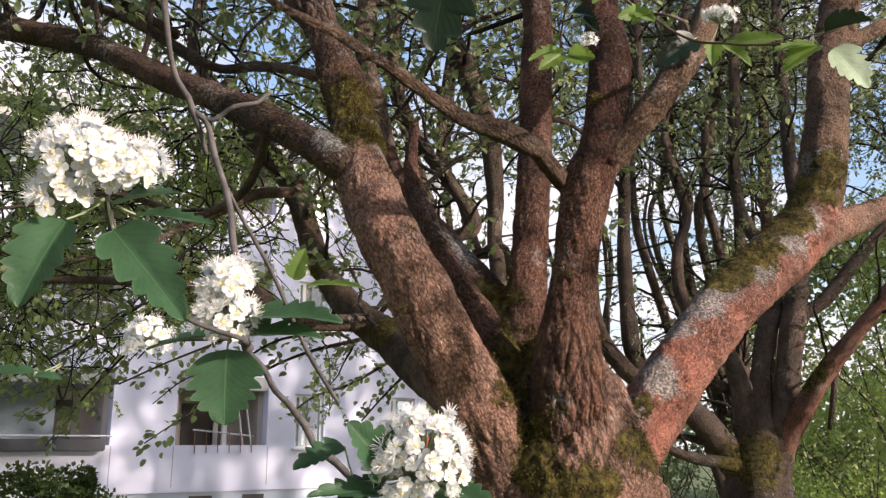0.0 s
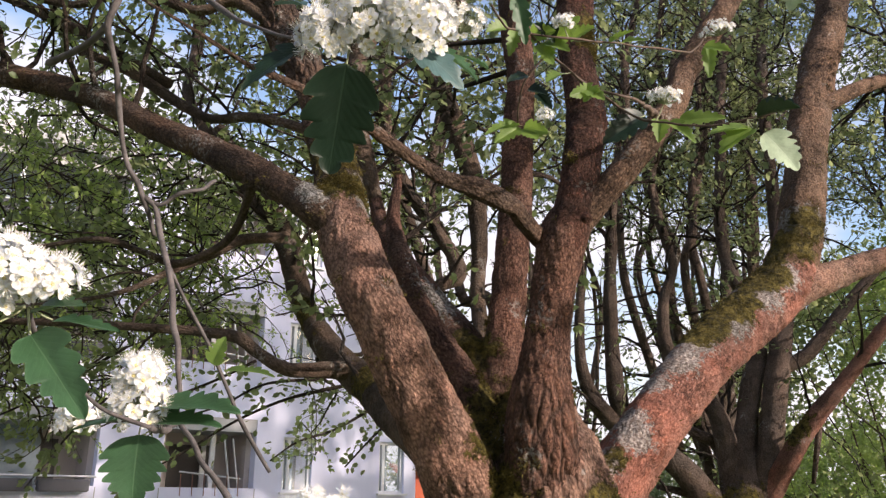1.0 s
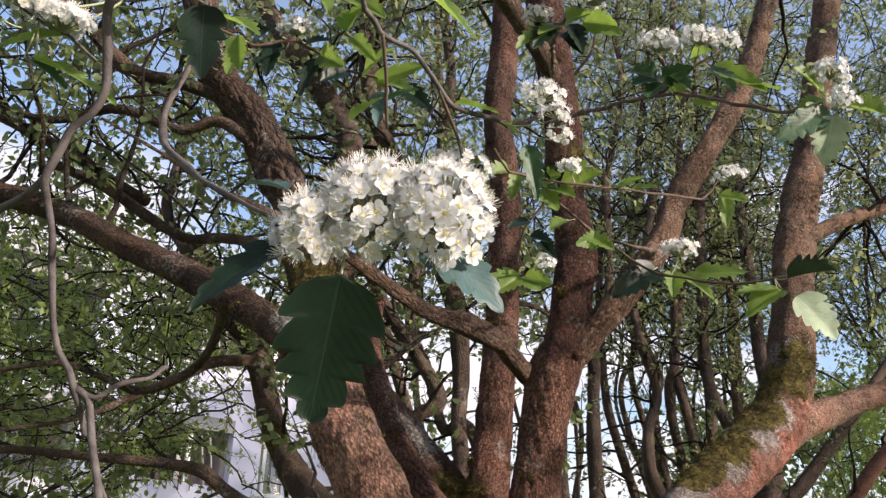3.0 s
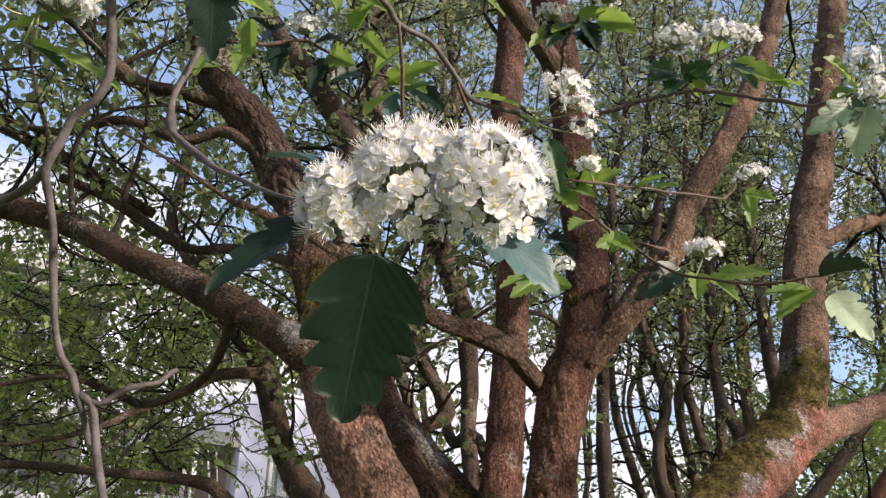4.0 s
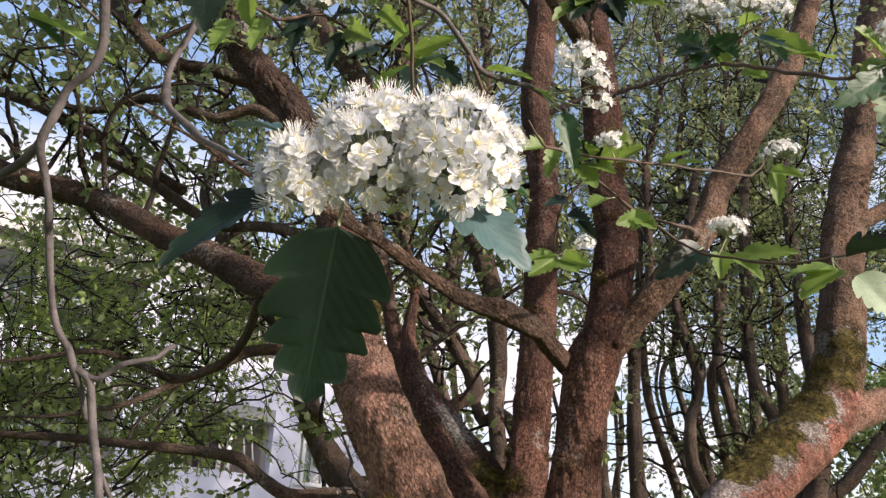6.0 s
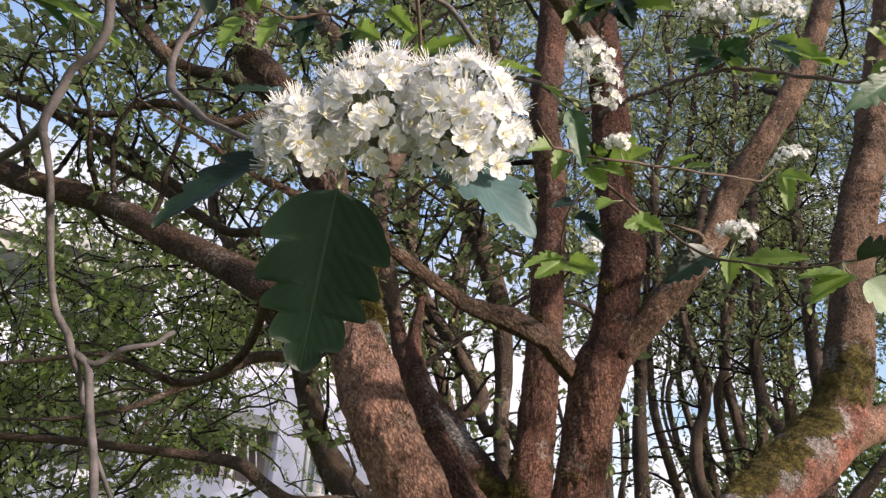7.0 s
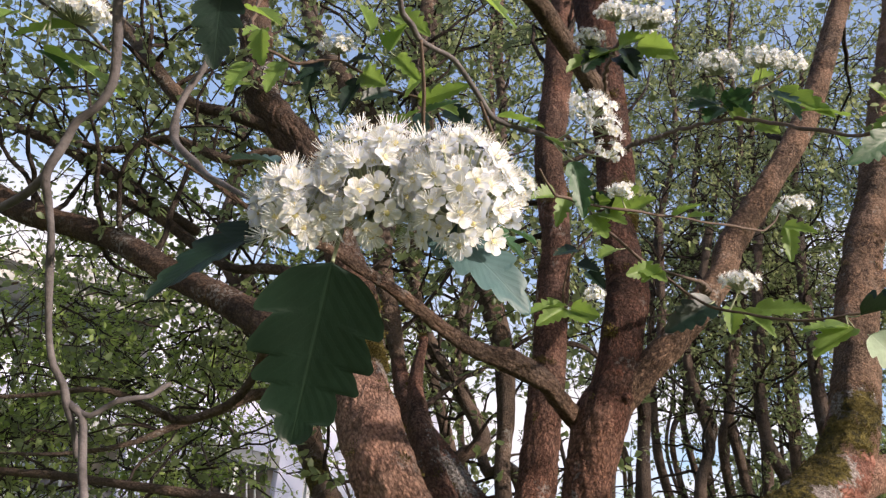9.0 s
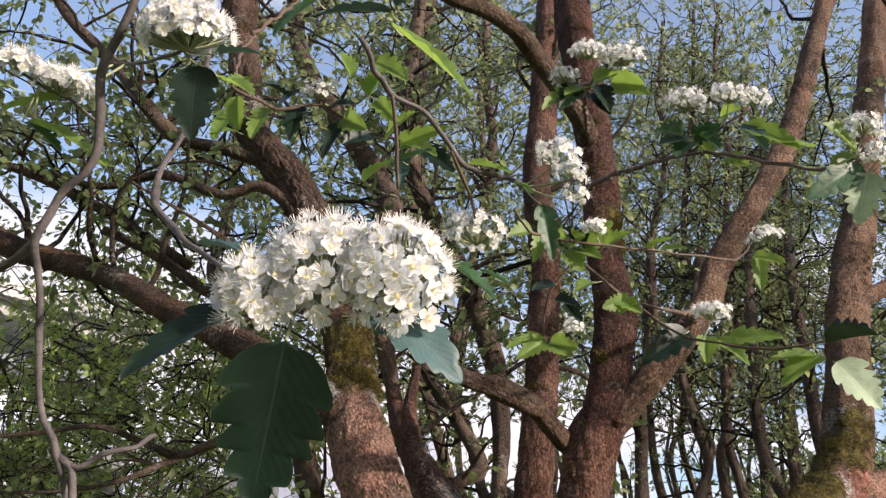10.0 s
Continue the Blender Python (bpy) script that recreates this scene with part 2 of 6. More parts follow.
n = Nodes("petal")
petal_col = n.mix(n.ramp(n.attr("blade", "Fac"), (0.12, (0, 0, 0)), (0.34, (1, 1, 1))), (0.76, 0.74, 0.62), (0.80, 0.82, 0.90))
n.done(petal_col, 0.6, n.bump(n.noise(n.coords(), 900, 3), 0.3, 0.0004), Specular_IOR_Level=0.3)
tr = n.add("ShaderNodeBsdfTranslucent", Color=(0.80, 0.84, 0.94, 1))
n.put(n.out, "Surface", n.add("ShaderNodeMixShader", i0=0.35, i1=n.bsdf.outputs[0], i2=tr.outputs[0]).outputs[0])
PETAL = n.m
n = Nodes("filament")
FILAMENT = n.done(n.mix(n.add("ShaderNodeObjectInfo").outputs["Random"], (0.84, 0.84, 0.83), (0.86, 0.87, 0.89)), 0.6)
n = Nodes("anther")
ANTHER = n.done(n.mix(n.add("ShaderNodeObjectInfo").outputs["Random"], (0.78, 0.70, 0.48), (0.62, 0.46, 0.30)), 0.7)
n = Nodes("flower_heart")
HEART = n.done(n.mix(n.noise(n.coords(), 600), (0.60, 0.52, 0.20), (0.76, 0.66, 0.34)), 0.6)
n = Nodes("green_stalk")
STALK = n.done(n.mix(n.noise(n.coords(), 120), (0.20, 0.24, 0.12), (0.32, 0.33, 0.22)), 0.65)
n = Nodes("grey_twig")
TWIG = n.done(n.mix(n.ramp(n.noise(n.coords(), 60, 6), (0.35, (0, 0, 0)), (0.7, (1, 1, 1))), (0.045, 0.038, 0.038), (0.120, 0.104, 0.104)), 0.8, n.bump(n.noise(n.coords(), 350, 5), 0.6, 0.002))
n = Nodes("brown_twig")
TWIG_DARK = n.done(n.mix(n.noise(n.coords(), 70, 6), (0.045, 0.03, 0.022), (0.12, 0.075, 0.05)), 0.75, n.bump(n.noise(n.coords(), 350, 5), 0.6, 0.002))
n = Nodes("grass")
GRASS = n.done(n.mix(n.noise(n.coords(), 1.4, 8, 0.7), (0.05, 0.085, 0.02), (0.16, 0.19, 0.06)), 0.9, n.bump(n.noise(n.coords(), 40, 6), 0.8, 0.03))



def plaster(name, a, b):
    n = Nodes(name)
    o = n.coords()
    streak = n.ramp(n.noise(n.coords("Object", (1.6, 1.6, 0.25)), 1.5, 6, 0.65), (0.3, (0, 0, 0)), (0.75, (1, 1, 1)))
    return n.done(n.mix(streak, a, b), 0.85, n.bump(n.noise(o, 130, 5), 0.35, 0.004))


# white walls tinted lilac: blue sky light in shade, put into the colour
WHITE = plaster("white_render", (0.74, 0.74, 0.90), (0.80, 0.80, 0.94))
PLINTH = plaster("blue_plinth", (0.46, 0.52, 0.64), (0.56, 0.61, 0.70))
BEIGE = plaster("beige_render", (0.46, 0.40, 0.36), (0.56, 0.49, 0.45))
SLABS = plaster("slab_edge", (0.36, 0.36, 0.36), (0.46, 0.45, 0.44))
REDWOOD = plaster("red_boards", (0.34, 0.07, 0.035), (0.46, 0.11, 0.05))


def plain(name, color, rough=0.5, metal=0.0):
    n = Nodes(name)
    k = n.noise(n.coords(), 18, 5)
    return n.done(n.mix(k, tuple(c * 0.82 for c in color), tuple(min(1, c * 1.15) for c in color)), rough, Metallic=metal)


FRAME = plain("white_frame", (0.75, 0.75, 0.75), 0.4)
DARK = plain("dark_box", (0.06, 0.06, 0.07), 0.6)
RAIL = plain("rail_metal", (0.62, 0.62, 0.62), 0.4, 0.3)
ROOM = plain("room_dark", (0.10, 0.09, 0.085), 0.9)
CURTAIN = plain("curtain", (0.30, 0.36, 0.40), 0.9)
RUST = plain("rusty_rod", (0.22, 0.11, 0.08), 0.8)
n = Nodes("window_glass")
GLASS = n.done((0.9, 0.95, 0.95), 0.03, Transmission_Weight=0.85, IOR=1.45)


# ---- mesh helpers ----
def mesh_object(name, verts, faces, materials, parent=None, label="", index=None, attrs=(), smooth=True):
    me = bpy.data.meshes.new(name)
    me.from_pydata([tuple(v) for v in verts], [], faces)
    for m in materials if isinstance(materials, (list, tuple)) else [materials]:
        me.materials.append(m)
    if index is not None:
        me.polygons.foreach_set("material_index", index)
    for key, kind, values in attrs:
        a = me.attributes.new(key, kind, "POINT")
        a.data.foreach_set("vector" if kind == "FLOAT_VECTOR" else "value", np.asarray(values, dtype=np.float32).ravel())
    me.polygons.foreach_set("use_smooth", [smooth] * len(me.polygons))
    me.update()
    ob = new(name, me)
    if parent is not None:
        ob.parent = parent
    return tagged(ob, label) if label else ob


def part(name, bm, material, parent, label="", smooth=False):
    me = bpy.data.meshes.new(name)
    bm.to_mesh(me)
    bm.free()
    me.materials.append(material)
    me.polygons.foreach_set("use_smooth", [smooth] * len(me.polygons))
    ob = new(name, me)
    ob.parent = parent
    return tagged(ob, label) if label else ob


def box(x0, y0, z0, x1, y1, z1, bevel=0.0):
    bm = bmesh.new()
    bmesh.ops.create_cube(bm, size=1.0, matrix=Matrix.Translation(((x0 + x1) / 2, (y0 + y1) / 2, (z0 + z1) / 2)) @ Matrix.Diagonal((x1 - x0, y1 - y0, z1 - z0, 1)))
    if bevel:
        bmesh.ops.bevel(bm, geom=bm.edges[:], offset=bevel, segments=2, affect="EDGES")
    return bm


def rod(a, b, r, sides=8):
    a, b = Vector(a), Vector(b)
    bm = bmesh.new()
    m = Matrix.Translation((a + b) / 2) @ (b - a).to_track_quat("Z", "Y").to_matrix().to_4x4()
    bmesh.ops.create_cone(bm, cap_ends=True, segments=sides, radius1=r, radius2=r, depth=(b - a).length, matrix=m)
    return bm


def spline(points, step):
    """A smooth line through points of (x, y, z, r), cut into even steps."""
    p = np.asarray(points, dtype=float)
    p = np.vstack([2 * p[0] - p[1], p, 2 * p[-1] - p[-2]])
    p[0, 3], p[-1, 3] = p[1, 3], p[-2, 3]
    out = []
    for i in range(1, len(p) - 2):
        a, b, c, d = p[i - 1], p[i], p[i + 1], p[i + 2]
        k = max(2, int(np.linalg.norm(c[:3] - b[:3]) / step))
        t = np.linspace(0, 1, k, endpoint=False)[:, None]
        out.append(0.5 * (2 * b + (c - a) * t + (2 * a - 5 * b + 4 * c - d) * t * t + (3 * b - 3 * c + d - a) * t ** 3))
    out.append(p[-2][None])
    out = np.vstack(out)
    lo, hi = p[1:-1, 3].min(), p[1:-1, 3].max()
    out[:, 3] = np.clip(out[:, 3], lo, hi)
    return out


def frames_along(path):
    t = np.gradient(path[:, :3], axis=0)
    t /= np.linalg.norm(t, axis=1)[:, None] + 1e-9
    u = np.cross(t[0], (0.3, 1.0, 0.2))
    us = []
    for d in t:
        u = u - d * np.dot(u, d)
        u /= np.linalg.norm(u) + 1e-9
        us.append(u.copy())
    us = np.array(us)
    return t, us, np.cross(t, us)


def waves(p, scale, seed, octaves=3):
    """Cheap smooth noise of points, about -1 to 1."""
    rng = np.random.RandomState(seed)
    v = np.zeros(len(p))
    a = 1.0
    for _ in range(octaves):
        for _ in range(4):
            k = rng.normal(size=3)
            k *= scale / np.linalg.norm(k) * rng.uniform(0.7, 1.3)
            v += a * 0.45 * np.sin(p @ k * 2 * np.pi + rng.uniform(0, 6.28))
        scale, a = scale * 2.1, a * 0.55
    return v


MOSS = []      # (x, y, z, radius) where moss grows
LICHEN = []
FLAKY = []     # where the bark lifts in long plates


def scales(grain, seed):
    """Height of small bark scales with cracks between them, about -0.5 to 0.5."""
    out = np.empty(len(grain))
    for i, (a, b, c) in enumerate(grain * np.array((58.0, 58.0, 36.0))):
        d, _ = noise.voronoi((a, b, c + seed))
        out[i] = min(d[1] - d[0], 0.5) - 0.25
    return out * 2.0


def flakes(grain, amount, seed):
    """Lift of long loose bark plates and the dark cracks between them, where amount is above nought."""
    lift, crack = np.zeros(len(grain)), np.zeros(len(grain))
    for i in np.flatnonzero(amount > 0.05):
        a, b, c = grain[i]
        d, _ = noise.voronoi((a * 25.0, b * 25.0, c * 8.0 + seed))
        e = d[1] - d[0]
        lift[i] = (min(e, 0.4) - 0.12) * amount[i]
        crack[i] = max(0.0, 1.0 - e / 0.26) * min(1.0, amount[i] * 1.6)
    return lift, crack


def grown(verts, spots):
    v = np.zeros(len(verts))
    for x, y, z, r in spots:
        d = np.linalg.norm(verts - (x, y, z), axis=1)
        v = np.maximum(v, np.clip(1.25 - d / r, 0, 1))
    return v


def tube(points, step, sides, rough, seed, scaly=0.0):
    path = spline(points, step)
    t, u, v = frames_along(path)
    ang = np.linspace(0, 2 * np.pi, sides, endpoint=False)
    ring = np.cos(ang)[None, :, None] * u[:, None] + np.sin(ang)[None, :, None] * v[:, None]
    base = path[:, None, :3] + ring * path[:, None, 3:4]
    flat = base.reshape(-1, 3)
    rr = np.repeat(path[:, 3], sides)
    if rough:
        d = waves(flat, 1.6, seed, 3) * 0.055 + waves(flat, 9.0, seed + 7, 3) * 0.022 + waves(flat, 34.0, seed + 9, 2) * 0.016
        # long flutes down the wood
        a2 = np.tile(ang, len(path)) + np.repeat(np.linspace(0, len(path) * step * 0.5, len(path)), sides)
        d += 0.028 * np.sin(a2 * 3 + seed) + 0.018 * np.sin(a2 * 5 + 2 * seed)
        flat = flat + ring.reshape(-1, 3) * (d * rough * rr)[:, None]
    along = np.concatenate([[0], np.cumsum(np.linalg.norm(np.diff(path[:, :3], axis=0), axis=1))])
    grain = np.stack([np.tile(np.cos(ang), len(path)) * rr, np.tile(np.sin(ang), len(path)) * rr, np.repeat(along, sides)], 1) + seed * 1.37
    if scaly:
        patch = np.clip(0.75 + 0.6 * waves(flat, 2.2, seed + 3, 2), 0.15, 1.4)
        patch = patch * 0.35
        lift, crack = flakes(grain, grown(flat, FLAKY), seed)
        flat = flat + ring.reshape(-1, 3) * (scaly * patch * scales(grain, seed) + 0.026 * lift)[:, None]
    else:
        crack = np.zeros(len(flat))
    n = len(path)
    i = np.arange(n - 1)[:, None] * sides
    j = np.arange(sides)[None]
    j2 = (j + 1) % sides
    faces = np.stack([i + j, i + j2, i + sides + j2, i + sides + j], -1).reshape(-1, 4)
    return flat, faces, grain, path, crack


LIMB_PATHS = {}
TUFTS = {}


def limb(tree, name, points, material=None, step=0.02, sides=28, rough=1.0, label="", scaly=0.0):
    seed = len(LIMB_PATHS) + 3
    verts, faces, grain, path, crack = tube(points, step, sides, rough, seed, scaly)
    LIMB_PATHS.setdefault(tree.name, []).append(path)
    verts = np.vstack([verts, path[0, :3], path[-1, :3]])
    grain = np.vstack([grain, grain[0], grain[-1]])
    out = np.zeros_like(verts)
    out[:-2] = verts[:-2] - np.repeat(path[:, :3], sides, axis=0)
    out /= np.linalg.norm(out, axis=1)[:, None] + 1e-9
    moss, lichen = grown(verts, MOSS), grown(verts, LICHEN)
    moss = np.where(moss > 0, moss + 0.55 * out[:, 2] * (material is BARK_RED), 0)   # moss keeps to the top of leaning limbs
    lichen = np.where(lichen > 0, lichen + 0.45 * out[:, 2] - 0.08, 0)
    if moss.max() > 0.6:
        rng = np.random.RandomState(seed)
        cushion = np.flatnonzero(moss + 0.5 * waves(verts, 7.0, 5, 3) > 0.78)
        for i in rng.choice(cushion, min(len(cushion) * 8, 6000)) if len(cushion) else ():
            TUFTS.setdefault(tree.name, []).append(np.concatenate([verts[i] + rng.normal(size=3) * 0.006, out[i] + rng.normal(size=3) * 0.55]))
    n, s = len(verts), sides
    caps = [(n - 2, (k + 1) % s, k) for k in range(s)] + [(n - 1, n - 2 - s + k, n - 2 - s + (k + 1) % s) for k in range(s)]
    return mesh_object(name, verts, [tuple(f) for f in faces.tolist()] + caps, material or BARK, tree, label, attrs=[("grain", "FLOAT_VECTOR", grain), ("moss", "FLOAT", moss), ("lichen", "FLOAT", lichen), ("crack", "FLOAT", np.append(crack, (0, 0)))])


def tree_root(name, x, y, label):
    ob = new(name)
    ob.empty_display_size = 0.2
    ob.location = (x, y, 0)
    bpy.context.view_layer.update()
    return tagged(ob, label, "tree")


def rooted(tree, ob):
    """Keep a part that was built in world coordinates where it is, under a tree that stands elsewhere."""
    ob.matrix_parent_inverse = Matrix.Translation(-tree.location)
    return ob


# ---- ground and distance ----
def ground_sheet():
    n, size = 90, 400.0
    s = np.linspace(-1, 1, n)
    s = np.sign(s) * np.abs(s) ** 2.4 * size
    xs, ys = np.meshgrid(s, s + 0.0, indexing="ij")
    p = np.stack([xs.ravel(), ys.ravel(), np.zeros(n * n)], 1)
    p[:, 2] = waves(p, 0.06, 5, 2) * 0.05 - 0.02
    i, j = np.meshgrid(np.arange(n - 1), np.arange(n - 1), indexing="ij")
    a = (i * n + j).ravel()
    faces = np.stack([a, a + n, a + n + 1, a + 1], 1).tolist()
    return tagged(mesh_object("ground", p, faces, GRASS), "mown green lawn under the trees", "ground", kind="structure")


ground_sheet()


# ---- leaves in bulk ----
LEAF_OUT = np.array([(0, 0, 0), (0.37, 0.27, 0.07), (0.36, 0.66, 0.07), (0, 1.0, -0.06), (-0.36, 0.66, 0.07), (-0.37, 0.27, 0.07), (0, 0.48, -0.01)])
LEAF_TRI = np.array([(6, 0, 1), (6, 1, 2), (6, 2, 3), (6, 3, 4), (6, 4, 5), (6, 5, 0)])
LEAF_FULL = (LEAF_OUT, LEAF_TRI)
LEAF_FAR = (np.array([(0, 0, 0), (0.34, 0.48, 0.07), (0.03, 1.0, -0.04), (-0.34, 0.46, 0.07)]), np.array([(0, 1, 2), (0, 2, 3)]))   # folded along the midrib


def leaf_mass(name, at, way, normal, length, material, parent=None, label="", kind="stuff", outline=None, width=0.84):
    """Many small leaves as one mesh. at, way, normal: rows; length: one each."""
    LEAF_OUT, LEAF_TRI = outline or LEAF_FULL
    way = way / (np.linalg.norm(way, axis=1)[:, None] + 1e-9)
    side = np.cross(way, normal)
    side /= np.linalg.norm(side, axis=1)[:, None] + 1e-9
    up = np.cross(side, way)
    L = LEAF_OUT
    p = at[:, None] + length[:, None, None] * (L[None, :, 0:1] * side[:, None] * width + L[None, :, 1:2] * way[:, None] + L[None, :, 2:3] * up[:, None])
    n = len(at)
    verts = p.reshape(-1, 3).astype(np.float32)
    tris = (LEAF_TRI[None] + len(L) * np.arange(n)[:, None, None]).reshape(-1, 3)
    me = bpy.data.meshes.new(name)
    me.vertices.add(len(verts))
    me.vertices.foreach_set("co", verts.ravel())
    me.loops.add(tris.size)
    me.loops.foreach_set("vertex_index", tris.ravel().astype(np.int32))
    me.polygons.add(len(tris))
    me.polygons.foreach_set("loop_start", np.arange(0, tris.size, 3, dtype=np.int32))
    me.materials.append(material)
    me.update(calc_edges=True)
    me.polygons.foreach_set("use_smooth", np.ones(len(tris), dtype=bool))
    ob = new(name, me)
    if parent is not None:
        ob.parent = parent
        rooted(parent, ob)
    return tagged(ob, label, kind=kind)


def twig_mass(name, paths, material, parent=None, label="", sides=4):
    """Many thin twigs, each a row of (x, y, z, r), as one mesh."""
    vs, fs, gs, base = [], [], [], 0
    ang = np.linspace(0, 2 * np.pi, sides, endpoint=False)
    for p in paths:
        t, u, v = frames_along(p)
        ring = np.cos(ang)[None, :, None] * u[:, None] + np.sin(ang)[None, :, None] * v[:, None]
        vs.append((p[:, None, :3] + ring * p[:, None, 3:4]).reshape(-1, 3))
        gs.append(vs[-1])
        n = len(p)
        i = np.arange(n - 1)[:, None] * sides + base
        j = np.arange(sides)[None]
        j2 = (j + 1) % sides
        fs.append(np.stack([i + j, i + j2, i + sides + j2, i + sides + j], -1).reshape(-1, 4))
        base += n * sides
    ob = mesh_object(name, np.vstack(vs), np.vstack(fs).tolist(), material, parent, label, attrs=[("grain", "FLOAT_VECTOR", np.vstack(gs))])
    if parent is not None:
        rooted(parent, ob)
    ob["kind"] = "stuff"
    return ob


def wander(rng, start, way, length, r0, r1, steps, droop=0.0, jitter=0.25):
    """A crooked line of (x, y, z, r) that sets out from start."""
    p, d = np.array(start, float), np.array(way, float)
    d /= np.linalg.norm(d)
    rows = [(*p, r0)]
    for k in range(steps):
        d = d + rng.normal(size=3) * jitter + np.array((0, 0, -droop))
        d /= np.linalg.norm(d)
        p = p + d * length / steps
        rows.append((*p, r0 + (r1 - r0) * (k + 1) / steps))
    return np.array(rows)


class Crown:
    """Side branches, twigs and leaves that grow from limbs."""

    def __init__(self, tree, seed, keep, leaf=(0.042, 0.072)):
        self.tree, self.rng, self.keep, self.leaf = tree, np.random.RandomState(seed), keep, leaf
        self.branches, self.twigs, self.at, self.way, self.nor, self.len = [], [], [], [], [], []

    def spray(self, start, way, length, leaves):
        rng = self.rng
        tw = wander(rng, start, way, length, 0.0034, 0.0013, 4, droop=0.08, jitter=0.26)
        if not self.keep(tw[2]):
            return
        self.twigs.append(tw)
        for k in range(leaves):
            f = rng.uniform(0.15, 1.0) * 4
            i = min(3, int(f))
            p = tw[i, :3] + (tw[i + 1, :3] - tw[i, :3]) * (f - i)
            d = tw[i + 1, :3] - tw[i, :3]
            d = d / np.linalg.norm(d) + rng.normal(size=3) * 0.75 + np.array((0, 0, -0.15))
            self.at.append(p + rng.normal(size=3) * 0.012)
            self.way.append(d)
            self.nor.append(np.array((0, 0, 1.0)) + rng.normal(size=3) * 0.65)
            self.len.append(rng.uniform(*self.leaf))

    def grow(self, path, count, reach, lo=0.3, sprays=7, leaves=12, up=0.3, lean=(0, 0, 0)):
        rng = self.rng
        n = len(path)
        for _ in range(count):
            i = int(rng.uniform(lo, 0.99) * (n - 1))
            p, r = path[i, :3], path[i, 3]
            t = path[min(i + 1, n - 1), :3] - path[i - 1, :3]
            t = t / (np.linalg.norm(t) + 1e-9)
            d = rng.normal(size=3)
            d = d - t * np.dot(d, t) * 0.7
            d = d / np.linalg.norm(d) + t * 0.4 + np.array((0, 0, up)) + np.array(lean)
            length = reach * rng.uniform(0.5, 1.25)
            b = wander(rng, p, d, length, min(r * 0.35, 0.016), 0.004, 9, droop=0.02, jitter=0.24)
            if not self.keep(b[4]) or not self.keep(b[-1]):
                continue
            self.branches.append(b)
            for _ in range(sprays):
                k = rng.randint(2, 10)
                w = b[k, :3] - b[k - 1, :3]
                w = w / np.linalg.norm(w) + rng.normal(size=3) * 0.8
                self.spray(b[k, :3], w, rng.uniform(0.25, 0.6), leaves)

    def fill(self, count, low, high, leaves=12):
        """Boughs that start somewhere inside the crown."""
        rng = self.rng
        for _ in range(count):
            p = rng.uniform(low, high)
            if not self.keep((*p, 0)):
                continue
            d = rng.normal(size=3) * (1, 1, 0.5) + np.array((0, 0, 0.15))
            b = wander(rng, p, d, rng.uniform(0.6, 1.5), 0.0085, 0.003, 8, droop=0.03, jitter=0.25)
            if not self.keep(b[4]) or not self.keep(b[-1]):
                continue
            self.branches.append(b)
            for _ in range(6):
                k = rng.randint(1, 9)
                w = b[k, :3] - b[k - 1, :3]
                w = w / np.linalg.norm(w) + rng.normal(size=3) * 0.8
                self.spray(b[k, :3], w, rng.uniform(0.25, 0.6), leaves)

    def build(self, material=None, label="", bark=None, outline=None, twigs=True):
        if self.branches:
            twig_mass("branchwork", self.branches, bark or BARK_BACKLIT, self.tree, "thin dark side branches", 5)
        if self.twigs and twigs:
            twig_mass("twigwork", self.twigs, bark or BARK_BACKLIT, self.tree, "fine dark twigs", 3)
        if self.at:
            leaf_mass("crown", np.array(self.at), np.array(self.way), np.array(self.nor), np.array(self.len), material or LEAVES, self.tree, label or "airy crown of small green leaves", outline=outline or LEAF_FAR)


# ---- the main tree ----
MOSS += [(0.32, 3.10, 2.02, 0.14), (0.26, 3.00, 1.86, 0.12), (0.35, 2.92, 1.64, 0.12), (0.40, 2.82, 1.53, 0.12), (0.65, 3.00, 1.64, 0.13), (0.53, 2.80, 1.53, 0.12), (2.06, 4.30, 3.02, 0.17), (1.80, 4.10, 2.83, 0.17), (1.53, 3.90, 2.63, 0.18), (1.33, 3.75, 2.49, 0.16), (-0.33, 3.05, 3.02, 0.16), (-0.28, 3.00, 2.85, 0.12), (0.21, 2.90, 1.84, 0.10), (0.78, 3.15, 1.85, 0.10), (2.43, 6.60, 1.60, 0.35), (2.86, 6.40, 2.19, 0.20), (0.75, 2.85, 3.47, 0.15), (-0.28, 4.10, 2.23, 0.18), (-0.81, 5.20, 2.81, 0.20), (0.23, 3.35, 2.26, 0.15), (1.89, 4.20, 3.02, 0.15), (2.19, 4.35, 3.17, 0.15), (0.34, 2.90, 1.74, 0.09), (0.72, 3.08, 1.64, 0.14), (0.63, 3.00, 1.58, 0.12), (0.34, 2.85, 1.57, 0.11), (0.28, 3.00, 1.94, 0.10)]
LICHEN += [(1.50, 3.85, 2.48, 0.17), (1.73, 4.05, 2.64, 0.18), (1.16, 3.60, 2.25, 0.13), (0.73, 3.20, 1.81, 0.11), (1.04, 3.50, 2.11, 0.09), (1.28, 3.70, 2.34, 0.12), (1.40, 3.80, 2.43, 0.12), (1.90, 4.15, 2.78, 0.16), (0.87, 3.35, 1.97, 0.09), (0.70, 3.20, 1.75, 0.09), (0.89, 3.30, 1.90, 0.10), (-0.39, 3.00, 2.79, 0.12), (0.02, 3.40, 2.52, 0.20), (-0.92, 3.40, 4.59, 0.22), (-0.17, 3.00, 2.85, 0.14), (2.18, 4.40, 3.18, 0.16), (0.26, 3.00, 1.88, 0.12)]
